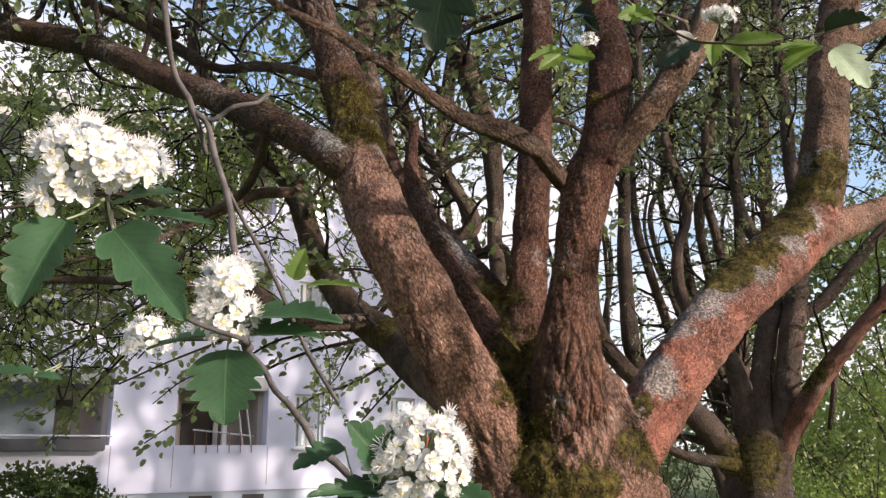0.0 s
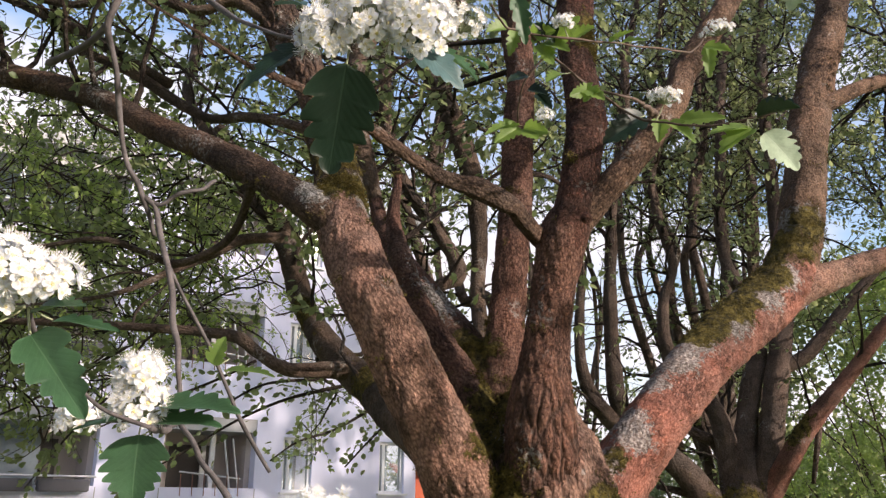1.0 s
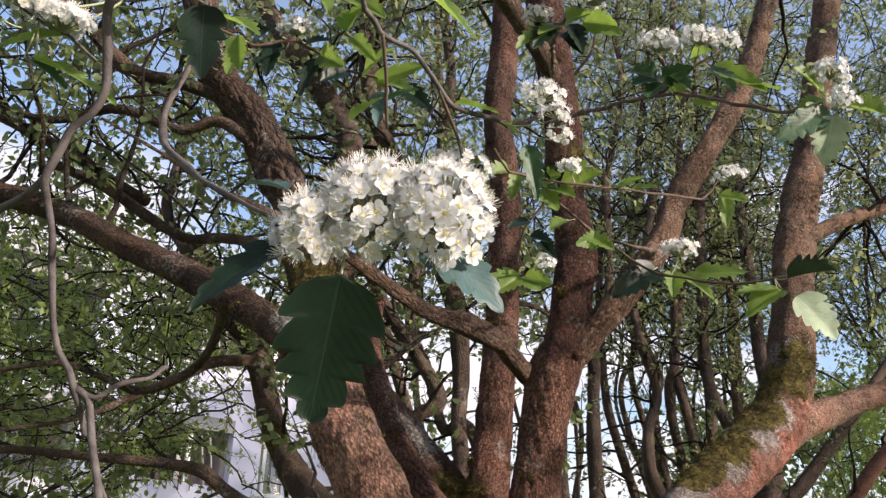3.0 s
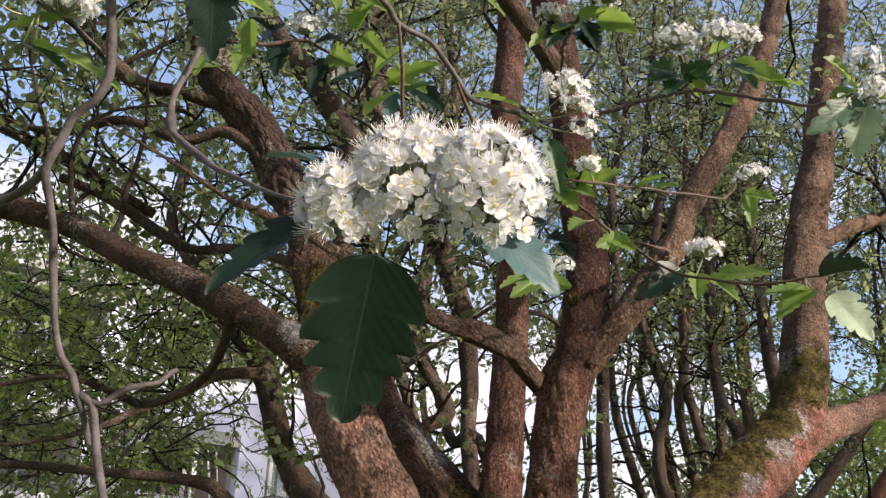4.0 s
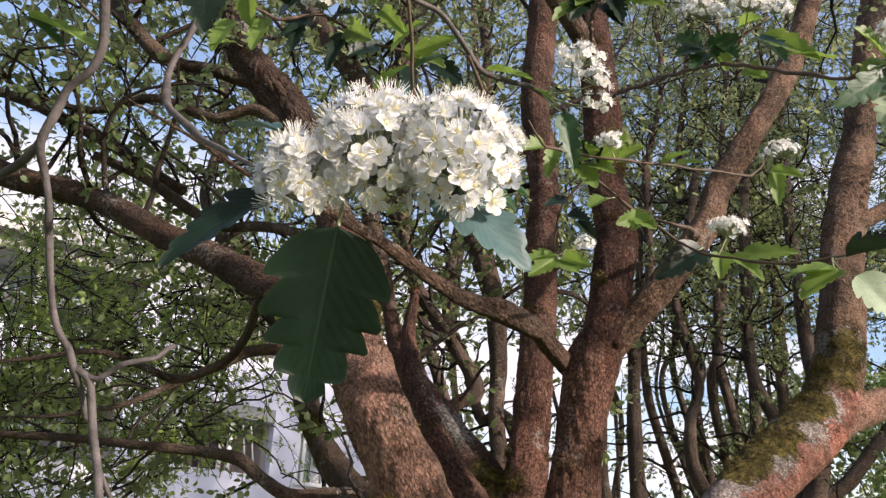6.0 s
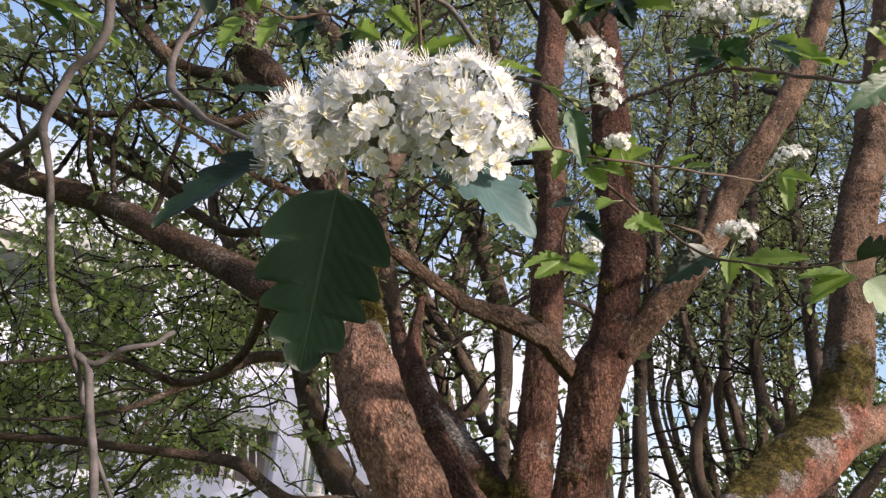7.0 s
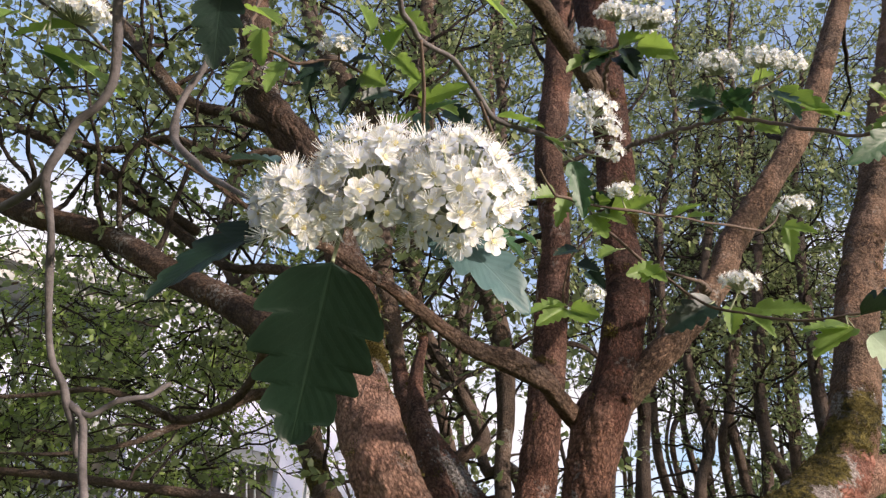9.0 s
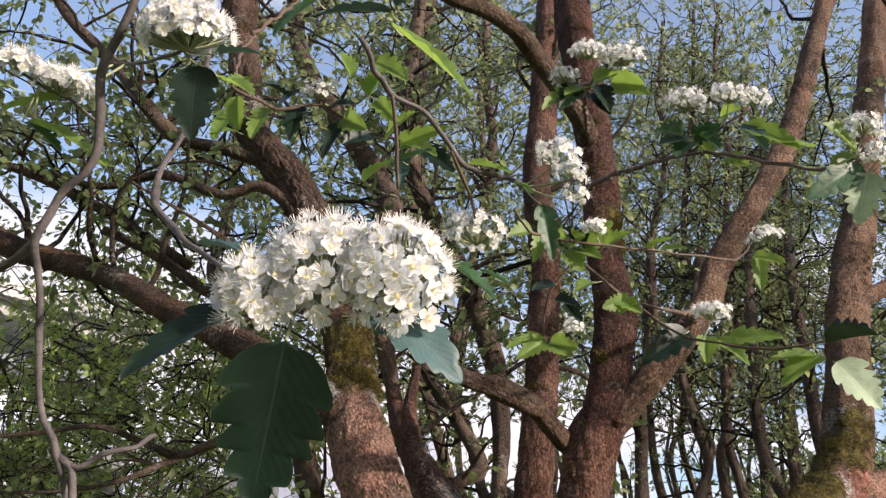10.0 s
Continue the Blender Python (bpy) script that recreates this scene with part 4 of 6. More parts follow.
limb(fourth, 'stem', [(3.200, 9.300, -0.100, 0.1100), (3.200, 9.300, 0.600, 0.0926), (3.206, 9.090, 1.600, 0.0782), (3.220, 8.600, 4.090, 0.0579), (3.295, 8.700, 5.101, 0.0556), (3.396, 8.800, 6.087, 0.0524), (3.651, 9.000, 7.204, 0.0468), (3.763, 9.200, 8.574, 0.0405), (4.195, 9.400, 10.385, 0.0331)], BARK_FAR, 0.07, 10)
limb(fourth, 'stem', [(3.350, 9.300, -0.100, 0.1024), (3.350, 9.300, 0.600, 0.0862), (3.481, 9.270, 1.600, 0.0728), (3.786, 9.200, 4.338, 0.0539), (3.897, 9.300, 5.217, 0.0547), (3.990, 9.400, 6.144, 0.0553), (4.215, 9.500, 7.358, 0.0491), (4.553, 9.700, 8.593, 0.0420), (4.963, 9.900, 10.427, 0.0343)], BARK_FAR, 0.07, 10)
limb(fourth, 'stem', [(3.500, 9.300, -0.100, 0.0646), (3.500, 9.300, 0.600, 0.0544), (3.201, 9.360, 1.600, 0.0459), (2.505, 9.500, 4.142, 0.0340), (2.721, 9.600, 4.987, 0.0357), (2.720, 9.700, 6.061, 0.0355), (3.350, 9.900, 7.717, 0.0362), (3.705, 10.100, 9.646, 0.0339), (3.839, 10.300, 11.424, 0.0306)], BARK_FAR, 0.07, 10)
limb(fourth, 'stem', [(3.650, 9.300, -0.100, 0.0901), (3.650, 9.300, 0.600, 0.0758), (3.661, 9.210, 1.600, 0.0640), (3.686, 9.000, 4.621, 0.0474), (3.766, 9.000, 5.249, 0.0482), (3.795, 9.100, 5.947, 0.0451), (3.873, 9.200, 6.681, 0.0417)], BARK_FAR, 0.07, 10)
fifth = tree_root("whitebeam_tree", 0, 0, "slender tree with crooked grey stems and airy crown")
limb(fifth, 'stem', [(0.900, 7.000, -0.100, 0.0771), (0.900, 7.000, 0.600, 0.0650), (0.651, 6.460, 1.400, 0.0548), (0.070, 5.200, 2.800, 0.0406), (0.226, 5.300, 3.133, 0.0490), (0.078, 5.400, 3.449, 0.0470), (-0.041, 5.500, 3.654, 0.0482), (-0.245, 5.700, 4.098, 0.0462), (-0.358, 5.800, 4.612, 0.0488), (-0.386, 6.000, 5.939, 0.0690), (-0.434, 6.200, 7.088, 0.0711), (-0.380, 6.300, 8.184, 0.0712), (-0.372, 6.400, 9.258, 0.0646)], BARK_FAR, 0.06, 10)
limb(fifth, 'stem', [(1.000, 7.000, -0.100, 0.0764), (1.000, 7.000, 0.600, 0.0643), (0.846, 6.580, 1.463, 0.0543), (0.488, 5.600, 2.926, 0.0402), (0.280, 5.800, 3.060, 0.0418), (0.206, 6.000, 3.332, 0.0397), (0.146, 6.100, 3.592, 0.0407), (-0.002, 6.200, 4.217, 0.0416), (0.298, 6.400, 6.241, 0.0441), (0.243, 6.500, 7.367, 0.0478), (0.216, 6.600, 8.682, 0.0463)], BARK_FAR, 0.06, 10)
limb(fifth, 'stem', [(1.100, 7.000, -0.100, 0.0676), (1.100, 7.000, 0.600, 0.0570), (0.786, 7.240, 1.600, 0.0481), (0.055, 7.800, 3.909, 0.0356), (0.249, 8.200, 7.155, 0.0397), (0.179, 8.400, 8.874, 0.0389), (0.191, 8.600, 10.275, 0.0367)], BARK_FAR, 0.06, 10)
limb(fifth, 'stem', [(1.200, 7.000, -0.100, 0.0863), (1.200, 7.000, 0.600, 0.0726), (0.623, 7.060, 1.600, 0.0613), (-0.725, 7.200, 6.021, 0.0454), (-0.575, 7.400, 7.326, 0.0497), (-0.604, 7.600, 8.492, 0.0492), (-0.636, 7.800, 9.825, 0.0436)], BARK_FAR, 0.06, 10)


rng = np.random.RandomState(77)
for tree in (main, second):
    tufts = np.array(TUFTS.get(tree.name, ()))
    if len(tufts):
        leaf_mass("moss", tufts[:, :3], tufts[:, 3:], rng.normal(size=(len(tufts), 3)), rng.uniform(0.006, 0.013, len(tufts)), MOSS_GREEN, tree, "olive cushions of moss", outline=LEAF_FAR, width=0.5)


def leafy_in_view(p):
    """Fitted to the camera's view: no leaves inside the fork, few below the crowns."""
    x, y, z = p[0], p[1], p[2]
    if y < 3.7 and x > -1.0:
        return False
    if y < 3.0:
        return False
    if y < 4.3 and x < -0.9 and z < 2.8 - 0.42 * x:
        return False   # cut away so the camera sees the leaning limb and the low branch
    # slope of the sight line from the camera's first eye height
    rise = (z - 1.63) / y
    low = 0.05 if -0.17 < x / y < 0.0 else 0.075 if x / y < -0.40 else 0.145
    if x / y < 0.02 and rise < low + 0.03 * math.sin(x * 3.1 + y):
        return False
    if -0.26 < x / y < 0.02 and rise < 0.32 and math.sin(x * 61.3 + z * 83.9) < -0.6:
        return False   # thinned so the camera sees bright sky behind
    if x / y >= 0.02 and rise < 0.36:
        # thinned below the crowns so the camera sees sky between the bare stems
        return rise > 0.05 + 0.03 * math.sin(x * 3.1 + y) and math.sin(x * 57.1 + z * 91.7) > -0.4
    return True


def grow_crown(tree, seed, per_metre, reach, lo, sprays, leaves, skip=(), material=None, label="", extra=(), leaf=(0.036, 0.064), outline=None):
    c = Crown(tree, seed, leafy_in_view, leaf)
    for i, path in enumerate(LIMB_PATHS[tree.name]):
        if i in skip:
            continue
        length = np.linalg.norm(np.diff(path[:, :3], axis=0), axis=1).sum()
        c.grow(path, int(per_metre * length) + 1, reach, lo, sprays, leaves)
    for count, low, high in extra:
        c.fill(count, low, high, leaves)
    c.build(material, label, outline=outline)


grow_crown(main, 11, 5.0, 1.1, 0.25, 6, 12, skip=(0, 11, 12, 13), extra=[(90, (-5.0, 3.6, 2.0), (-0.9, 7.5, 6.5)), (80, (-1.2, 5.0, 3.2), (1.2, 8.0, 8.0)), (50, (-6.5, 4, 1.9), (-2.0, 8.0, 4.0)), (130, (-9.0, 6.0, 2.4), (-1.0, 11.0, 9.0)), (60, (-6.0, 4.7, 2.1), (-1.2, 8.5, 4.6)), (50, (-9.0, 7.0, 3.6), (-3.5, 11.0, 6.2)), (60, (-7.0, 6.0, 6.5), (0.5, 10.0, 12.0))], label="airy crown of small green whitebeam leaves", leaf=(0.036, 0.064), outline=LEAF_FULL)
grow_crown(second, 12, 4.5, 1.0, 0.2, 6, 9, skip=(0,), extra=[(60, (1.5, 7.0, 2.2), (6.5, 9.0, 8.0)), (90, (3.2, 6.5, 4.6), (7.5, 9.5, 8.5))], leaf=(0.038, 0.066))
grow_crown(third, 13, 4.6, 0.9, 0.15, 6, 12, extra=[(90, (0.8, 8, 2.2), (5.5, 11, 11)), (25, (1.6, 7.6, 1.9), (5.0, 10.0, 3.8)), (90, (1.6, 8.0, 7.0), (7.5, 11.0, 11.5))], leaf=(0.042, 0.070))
# the ten boughs farthest right are unseen, added to shade the white block
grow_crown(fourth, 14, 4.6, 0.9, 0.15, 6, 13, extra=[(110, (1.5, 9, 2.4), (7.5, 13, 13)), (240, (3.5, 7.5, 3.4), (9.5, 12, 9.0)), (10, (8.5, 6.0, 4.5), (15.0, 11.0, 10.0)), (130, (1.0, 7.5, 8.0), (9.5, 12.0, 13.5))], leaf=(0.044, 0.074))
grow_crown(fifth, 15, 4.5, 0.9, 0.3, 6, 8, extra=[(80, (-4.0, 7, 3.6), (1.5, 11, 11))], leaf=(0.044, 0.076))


def slender_tree(x, y, seed, stems, height, spread, label):
    """A far many-stemmed tree: wavy thin stems from one foot, fine crown."""
    rng = np.random.RandomState(seed)
    tree = tree_root("background_tree", 0, 0, label)
    for k in range(stems):
        a = 2 * math.pi * k / stems + rng.uniform(-0.4, 0.4)
        out = spread * rng.uniform(0.35, 1.0)
        r = rng.uniform(0.022, 0.044)
        rows = []
        for i in range(9):
            f = i / 8
            z = height * f * rng.uniform(0.96, 1.04) - 0.1
            rows.append((x + math.cos(a) * out * f ** 0.8 + rng.normal() * 0.24 * (i > 0), y + math.sin(a) * out * f ** 0.8 + rng.normal() * 0.24 * (i > 0), z, r * (1.4 - 1.15 * f)))
        limb(tree, "stem", rows, BARK_FAR, 0.12, 8)
    c = Crown(tree, seed + 50, far_leafy_in_view, (0.05, 0.08))
    for path in LIMB_PATHS[tree.name]:
        c.grow(path, int(height * 3.2), 1.3, 0.14, 7, 13)
    c.build(None, "fine pale green crown against the sky")
    return tree


# far leaves kept or cut by their slope from the camera's eye
def far_leafy_in_view(p):
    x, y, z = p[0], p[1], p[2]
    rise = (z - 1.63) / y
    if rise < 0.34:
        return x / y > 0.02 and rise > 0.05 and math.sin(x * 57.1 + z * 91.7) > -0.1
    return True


for gx, gy, gs, gn, gh, gw in ((2.0, 12.5, 61, 4, 13.0, 2.8), (4.8, 13.0, 62, 5, 13.5, 3.0), (7.6, 12.0, 63, 6, 12.5, 2.6), (10.2, 13.5, 64, 6, 13.0, 2.6), (6.2, 17.5, 66, 5, 15.0, 2.8), (12.8, 15.0, 67, 6, 14.0, 2.8)):
    slender_tree(gx, gy, gs, gn, gh, gw, "tall slender many-stemmed tree behind, thin stems and fine leaves")


def outside_view(p):
    """True outside the camera's view, where unseen shading boughs may be put."""
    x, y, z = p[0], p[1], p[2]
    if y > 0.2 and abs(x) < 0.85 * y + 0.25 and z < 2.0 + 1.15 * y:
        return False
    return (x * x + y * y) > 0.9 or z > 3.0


# unseen boughs towards the sun, added to dapple the limbs
shade = Crown(main, 21, outside_view)
shade.fill(18, (1.9, 0.5, 3.1), (6.0, 2.6, 5.4), 10)
shade.fill(8, (2.4, 0.2, 4.3), (5.6, 2.4, 6.2), 10)
shade.build(None, "spreading crown over the lawn", outline=LEAF_FULL)
# unseen boughs above and behind the camera, added to cut the sky light
roof = Crown(main, 25, outside_view, (0.09, 0.15))
roof.fill(240, (-6.5, -6.0, 3.0), (2.0, 1.6, 6.2), 16)
roof.build(None, "spreading crown over the lawn", twigs=False)
# unseen leaves far right, added in the sun's path to shade the block
wide = Crown(fourth, 22, lambda p: True, (0.13, 0.20))
wide.fill(560, (12.0, 5.0, 4.5), (18.5, 15.5, 13.5), 16)
wide.fill(90, (12.0, -1.5, 6.0), (18.5, 5.0, 12.5), 15)
wide.build(None, "broad leafy crown", twigs=False)
# these boughs look sunlit by leaf colour alone
glow = Crown(fifth, 24, leafy_in_view, (0.040, 0.068))
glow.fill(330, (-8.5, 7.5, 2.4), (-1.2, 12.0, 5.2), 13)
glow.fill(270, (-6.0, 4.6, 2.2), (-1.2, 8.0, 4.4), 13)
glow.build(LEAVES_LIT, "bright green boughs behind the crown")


# boughs that hang in front of the white wall
hung = Crown(main, 23, lambda p: True, (0.045, 0.07))


def bough(points, leaves):
    """A drooping bough along given points, leaves on short stalks all along it."""
    line = spline(points, 0.05)
    hung.branches.append(line)
    rng = hung.rng
    for _ in range(int(leaves * 1.7)):
        i = rng.randint(1, len(line) - 1)
        d = line[i + 1, :3] - line[i - 1, :3]
        d = d / np.linalg.norm(d) + rng.normal(size=3) * 0.8
        hung.at.append(line[i, :3] + d * 0.02 + rng.normal(size=3) * 0.035)
        hung.way.append(d)
        hung.nor.append(np.array((0.0, -0.8, 0.8)) + rng.normal(size=3) * 0.6)
        hung.len.append(rng.uniform(0.036, 0.062))


bough([(-0.480, 4.900, 2.320, 0.0136), (-0.799, 4.800, 2.227, 0.0100), (-1.068, 4.700, 2.088, 0.0081), (-1.288, 4.600, 1.925, 0.0063), (-1.499, 4.600, 1.805, 0.0047), (-1.632, 4.600, 1.715, 0.0031)], 54)
bough([(-0.658, 5.200, 2.401, 0.0127), (-0.998, 5.100, 2.354, 0.0089), (-1.248, 5.000, 2.204, 0.0069), (-1.553, 5.000, 2.105, 0.0052), (-1.748, 5.000, 1.954, 0.0034)], 45)
bough([(-0.361, 5.600, 2.262, 0.0116), (-0.629, 5.600, 2.112, 0.0096), (-0.841, 5.500, 2.031, 0.0075), (-1.024, 5.500, 1.904, 0.0056)], 36)
bough([(-1.755, 5.200, 2.522, 0.0128), (-1.952, 5.100, 2.293, 0.0088), (-2.133, 5.000, 2.042, 0.0069), (-2.253, 5.000, 1.876, 0.0051), (-2.371, 5.000, 1.711, 0.0034)], 45)
bough([(-1.165, 5.500, 2.566, 0.0115), (-1.437, 5.400, 2.401, 0.0094), (-1.768, 5.300, 2.243, 0.0073), (-2.045, 5.200, 2.092, 0.0054)], 36)
bough([(-0.293, 6.500, 2.273, 0.0134), (-0.471, 6.500, 2.099, 0.0089), (-0.646, 6.500, 1.905, 0.0066)], 27)
bough([(-2.254, 6.000, 2.748, 0.0127), (-2.652, 6.000, 2.498, 0.0105), (-2.904, 5.800, 2.271, 0.0080), (-3.171, 5.600, 2.099, 0.0058)], 36)
hung.build(None, "drooping boughs of small dark leaves", outline=LEAF_FULL)

# ---- the white block of flats ----
# Built with its facade along +x from its own origin, then turned into place.
def flats():
    root = new("apartment_building")
    tagged(root, "white rendered block of flats with recessed balconies and pale blue plinth", "building")
    B = root

    def bx(name, x0, z0, x1, z1, y0, y1, mat, parent=None, label="", bevel=0.0):
        return part(name, box(x0, y0, z0, x1, y1, z1, bevel), mat, parent or B, label)

    top = 9.0
    bx("plinth", 0, -0.3, 15.1, 0.98, 0.06, 9.0, PLINTH, label="pale blue plinth")
    # wall pieces round the openings: (x0, x1, z0, z1)
    loggias = [(2.6, 7.26), (8.6, 10.7)]
    windows = [(11.38, 12.14), (14.0, 14.74)]
    for s in range(3):
        z0 = 0.75 + s * 2.75
        z1 = z0 + 2.75
        spans = [(0.0, 2.6), (7.26, 8.6), (10.7, 11.38), (12.14, 14.0), (14.74, 15.1)]
        for a, b in spans:
            bx("wall", a, z0 + (0.235 if s == 0 else 0), b, z1, 0, 0.3, WHITE)
        for a, b in windows:
            bx("wall", a, z0 + (0.235 if s == 0 else 0), b, z0 + 1.15, 0, 0.3, WHITE)
            bx("wall", a, z0 + 2.4, b, z1, 0, 0.3, WHITE)
            w = bx("window", a, z0 + 1.15, b, z0 + 1.21, 0.08, 0.2, FRAME)
            for n_, (c0, d0, c1, d1) in (("frame", (a, z0 + 2.33, b, z0 + 2.4)), ("jamb", (a, z0 + 1.21, a + 0.07, z0 + 2.33)), ("jamb", (b - 0.07, z0 + 1.21, b, z0 + 2.33)), ("mullion", ((a + b) / 2 - 0.24, z0 + 1.21, (a + b) / 2 - 0.16, z0 + 2.33))):
                bx(n_, c0, d0, c1, d1, 0.08, 0.2, FRAME, w)
            pane = bx("pane", a + 0.07, z0 + 1.21, b - 0.07, z0 + 2.33, 0.13, 0.14, GLASS, w)
            pane.visible_shadow = False
            bx("sill", a - 0.06, z0 + 1.10, b + 0.06, z0 + 1.146, -0.10, -0.003, FRAME, w)
            bx("room", a, z0 + 1.0, b, z0 + 2.5, 0.9, 1.0, ROOM, w)
            bx("curtain", a + 0.08, z0 + 1.2, a + 0.4, z0 + 2.35, 0.3, 0.33, CURTAIN, w)
        for q, (a, b) in enumerate(loggias):
            g = new("balcony")
            g.parent = B
            g["label"] = "recessed balcony with solid white front"
            bx("front", a, z0 + (0.235 if s == 0 else 0), b, z0 + 1.22, 0.0, 0.14, WHITE, g)
            bx("slab", a, z1 - 0.30, b, z1, 0.02, 1.3, SLABS, g)
            bx("side_wall", a - 0.001, z0, a + 0.12, z1 - 0.3, 0.31, 1.3, BEIGE, g)
            bx("side_wall", b - 0.12, z0, b + 0.001, z1 - 0.3, 0.31, 1.3, BEIGE, g)
            bx("back_wall", a, z0, b, z1 - 0.3, 1.3, 1.4, BEIGE, g)
            bx("door_dark", a + 0.5, z0 + 0.1, a + 1.25, z0 + 2.2, 1.27, 1.296, ROOM, g)
            bx("door_frame", a + 1.25, z0 + 0.1, a + 1.36, z0 + 2.25, 1.22, 1.29, FRAME, g)
            bx("window_dark", b - 1.05, z0 + 0.9, b - 0.55, z0 + 2.2, 1.27, 1.296, ROOM, g)
            bx("post", (a + b) / 2 + 0.1, z0 + 1.22, (a + b) / 2 + 0.2, z1 - 0.3, 0.3, 0.4, FRAME, g)
            if q == 1:
                part("hand_rail", rod((a + 0.4, 0.04, z0 + 1.55), (b - 0.3, 0.04, z0 + 1.42), 0.018), RAIL, g)
                for k in range(6):
                    x = a + 0.42 + k * 0.26
                    part("rod", rod((x, -0.06, z0 + 1.05), (x, -0.02, z0 + 1.5), 0.011, 6), RUST, g, "rusty rod")
                part("brace", rod((b - 0.55, 0.04, z0 + 1.2), (b - 0.75, 0.04, z0 + 2.3), 0.02), RAIL, g)
                part("brace", rod((b - 0.35, 0.04, z0 + 1.2), (b - 0.55, 0.04, z0 + 2.3), 0.02), RAIL, g)
            else:
                bx("curtain", a + 0.1, z0 + 1.0, b - 0.9, z0 + 2.45, 1.2, 1.24, CURTAIN, g)
                part("hand_rail", rod((a, -0.16, z0 + 1.40), (b, -0.16, z0 + 1.40), 0.022), RAIL, g)
                for k in range(4):
                    x = a + 0.42 + k * 1.05
                    bx("planter", x, z0 + 1.10, x + 0.95, z0 + 1.34, -0.30, -0.08, DARK, g, "dark plastic planter", 0.02)
    for x in (9.0, 10.2, 12.9, 14.2):
        bx("basement_window", x, 0.62, x + 0.5, 0.9, 0.035, 0.0575, ROOM)
    for x in (7.28, 8.57, 10.72):
        bx("joint", x, 1.1, x + 0.02, 1.95, -0.004, 0.0, SLABS)
    bx("back", 0, 0.99, 15.1, top, 3.0, 9.0, WHITE)
    bx("roof", -0.3, top, 15.4, top + 0.35, -0.3, 9.3, SLABS)
    return root


house = flats()
house.matrix_world = Matrix.LocRotScale((-12.970, 13.070, -0.060), Euler((0, radians(0.00), radians(35.00))), (1, 1, 1))


def shed():
    root = new("garden_shed")
    tagged(root, "small red wooden shed with bright roof edge behind the block", "shed")
    for k in range(9):
        part("board", box(k * 0.42, 0, 0.5, k * 0.42 + 0.41, 0.06, 2.3), REDWOOD, root)
    part("body", box(0.02, 0.062, 0.5, 3.74, 2.5, 2.3), REDWOOD, root)
    part("base", box(-0.1, -0.05, -0.2, 3.9, 2.6, 0.5), WHITE, root, "white base wall")
    bm = box(-0.3, -0.4, 2.3, 4.1, 2.9, 2.42)
    bmesh.ops.rotate(bm, verts=bm.verts, cent=(0, 0, 2.3), matrix=Matrix.Rotation(radians(6), 3, "X"))
    part("roof", bm, REDWOOD, root, "red roof")
    return root


hut = shed()
hut.matrix_world = Matrix.LocRotScale((-1.300, 30.000, 0.350), Euler((0, radians(0.00), radians(8.00))), (1, 1, 1))


def bush(name, label, low, high, count, material, seed, leaf=(0.05, 0.09), category="bush", power=0.6):
    """A rounded mass of leaves on many short stems."""
    rng = np.random.RandomState(seed)
    low, high = np.array(low, float), np.array(high, float)
    mid, half = (low + high) / 2, (high - low) / 2
    root = new(name)
    tagged(root, label, category)
    d = rng.normal(size=(count, 3))
    d /= np.linalg.norm(d, axis=1)[:, None]
    box_d = np.sign(d) * np.abs(d) ** power
    r = rng.uniform(0.55, 1.0, count)[:, None] ** 0.4
    p = mid + box_d * half * r
    p = p + 0.12 * half * np.stack([waves(p, 1.1, seed + k, 2) for k in range(3)], 1)
    p[:, 2] = np.maximum(p[:, 2], low[2] + 0.03)
    leaf_mass("foliage", p, d + rng.normal(size=(count, 3)) * 0.8, d + rng.normal(size=(count, 3)) * 0.5 + (0, 0, 0.6), rng.uniform(*leaf, count), material, root, "dense green foliage", outline=LEAF_FAR, width=1.15)
    stems = []
    for _ in range(24):
        a = mid + half * np.array((rng.uniform(-0.7, 0.7), rng.uniform(-0.6, 0.6), -1.0))
        b = wander(rng, a, (rng.normal() * 0.3, rng.normal() * 0.3, 1), half[2] * 1.8, 0.02, 0.006, 7, 0, 0.15)
        stems.append(b)
    twig_mass("branchwork", stems, BARK_FAR, root, sides=5)
    return root


bush("hedge", "dark clipped evergreen hedge in front of the white block", (-9.5, 9.6, -0.05), (-4.4, 11.4, 1.42), 24000, HEDGE, 31, (0.05, 0.09), "hedge", 0.35)
bush("shrub", "loose green shrub at the edge of the lawn", (4.0, 17.0, -0.05), (7.0, 20.0, 2.3), 10000, LEAVES, 32, (0.05, 0.10))
# this shrub and the next carry sunlight in their leaf colour
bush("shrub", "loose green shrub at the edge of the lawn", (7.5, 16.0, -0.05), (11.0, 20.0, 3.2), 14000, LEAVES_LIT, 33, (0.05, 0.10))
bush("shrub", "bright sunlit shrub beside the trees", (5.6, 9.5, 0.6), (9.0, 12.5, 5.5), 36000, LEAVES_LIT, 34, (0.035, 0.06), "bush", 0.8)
bush("shrub", "leafy shrub in front of the red shed", (-0.6, 27.0, -0.05), (1.8, 29.0, 1.9), 3600, LEAVES, 35, (0.08, 0.14))
bush("shrub", "wide bank of green shrubs far across the lawn", (9.0, 26.0, -0.05), (26.0, 31.0, 10.0), 24000, LEAVES, 36, (0.18, 0.34), "bush", 0.6)
bush("shrub", "bank of green shrubs far behind the trunk", (-2.0, 30.0, -0.05), (9.0, 34.0, 4.0), 14000, LEAVES, 37, (0.12, 0.22), "bush", 0.6)



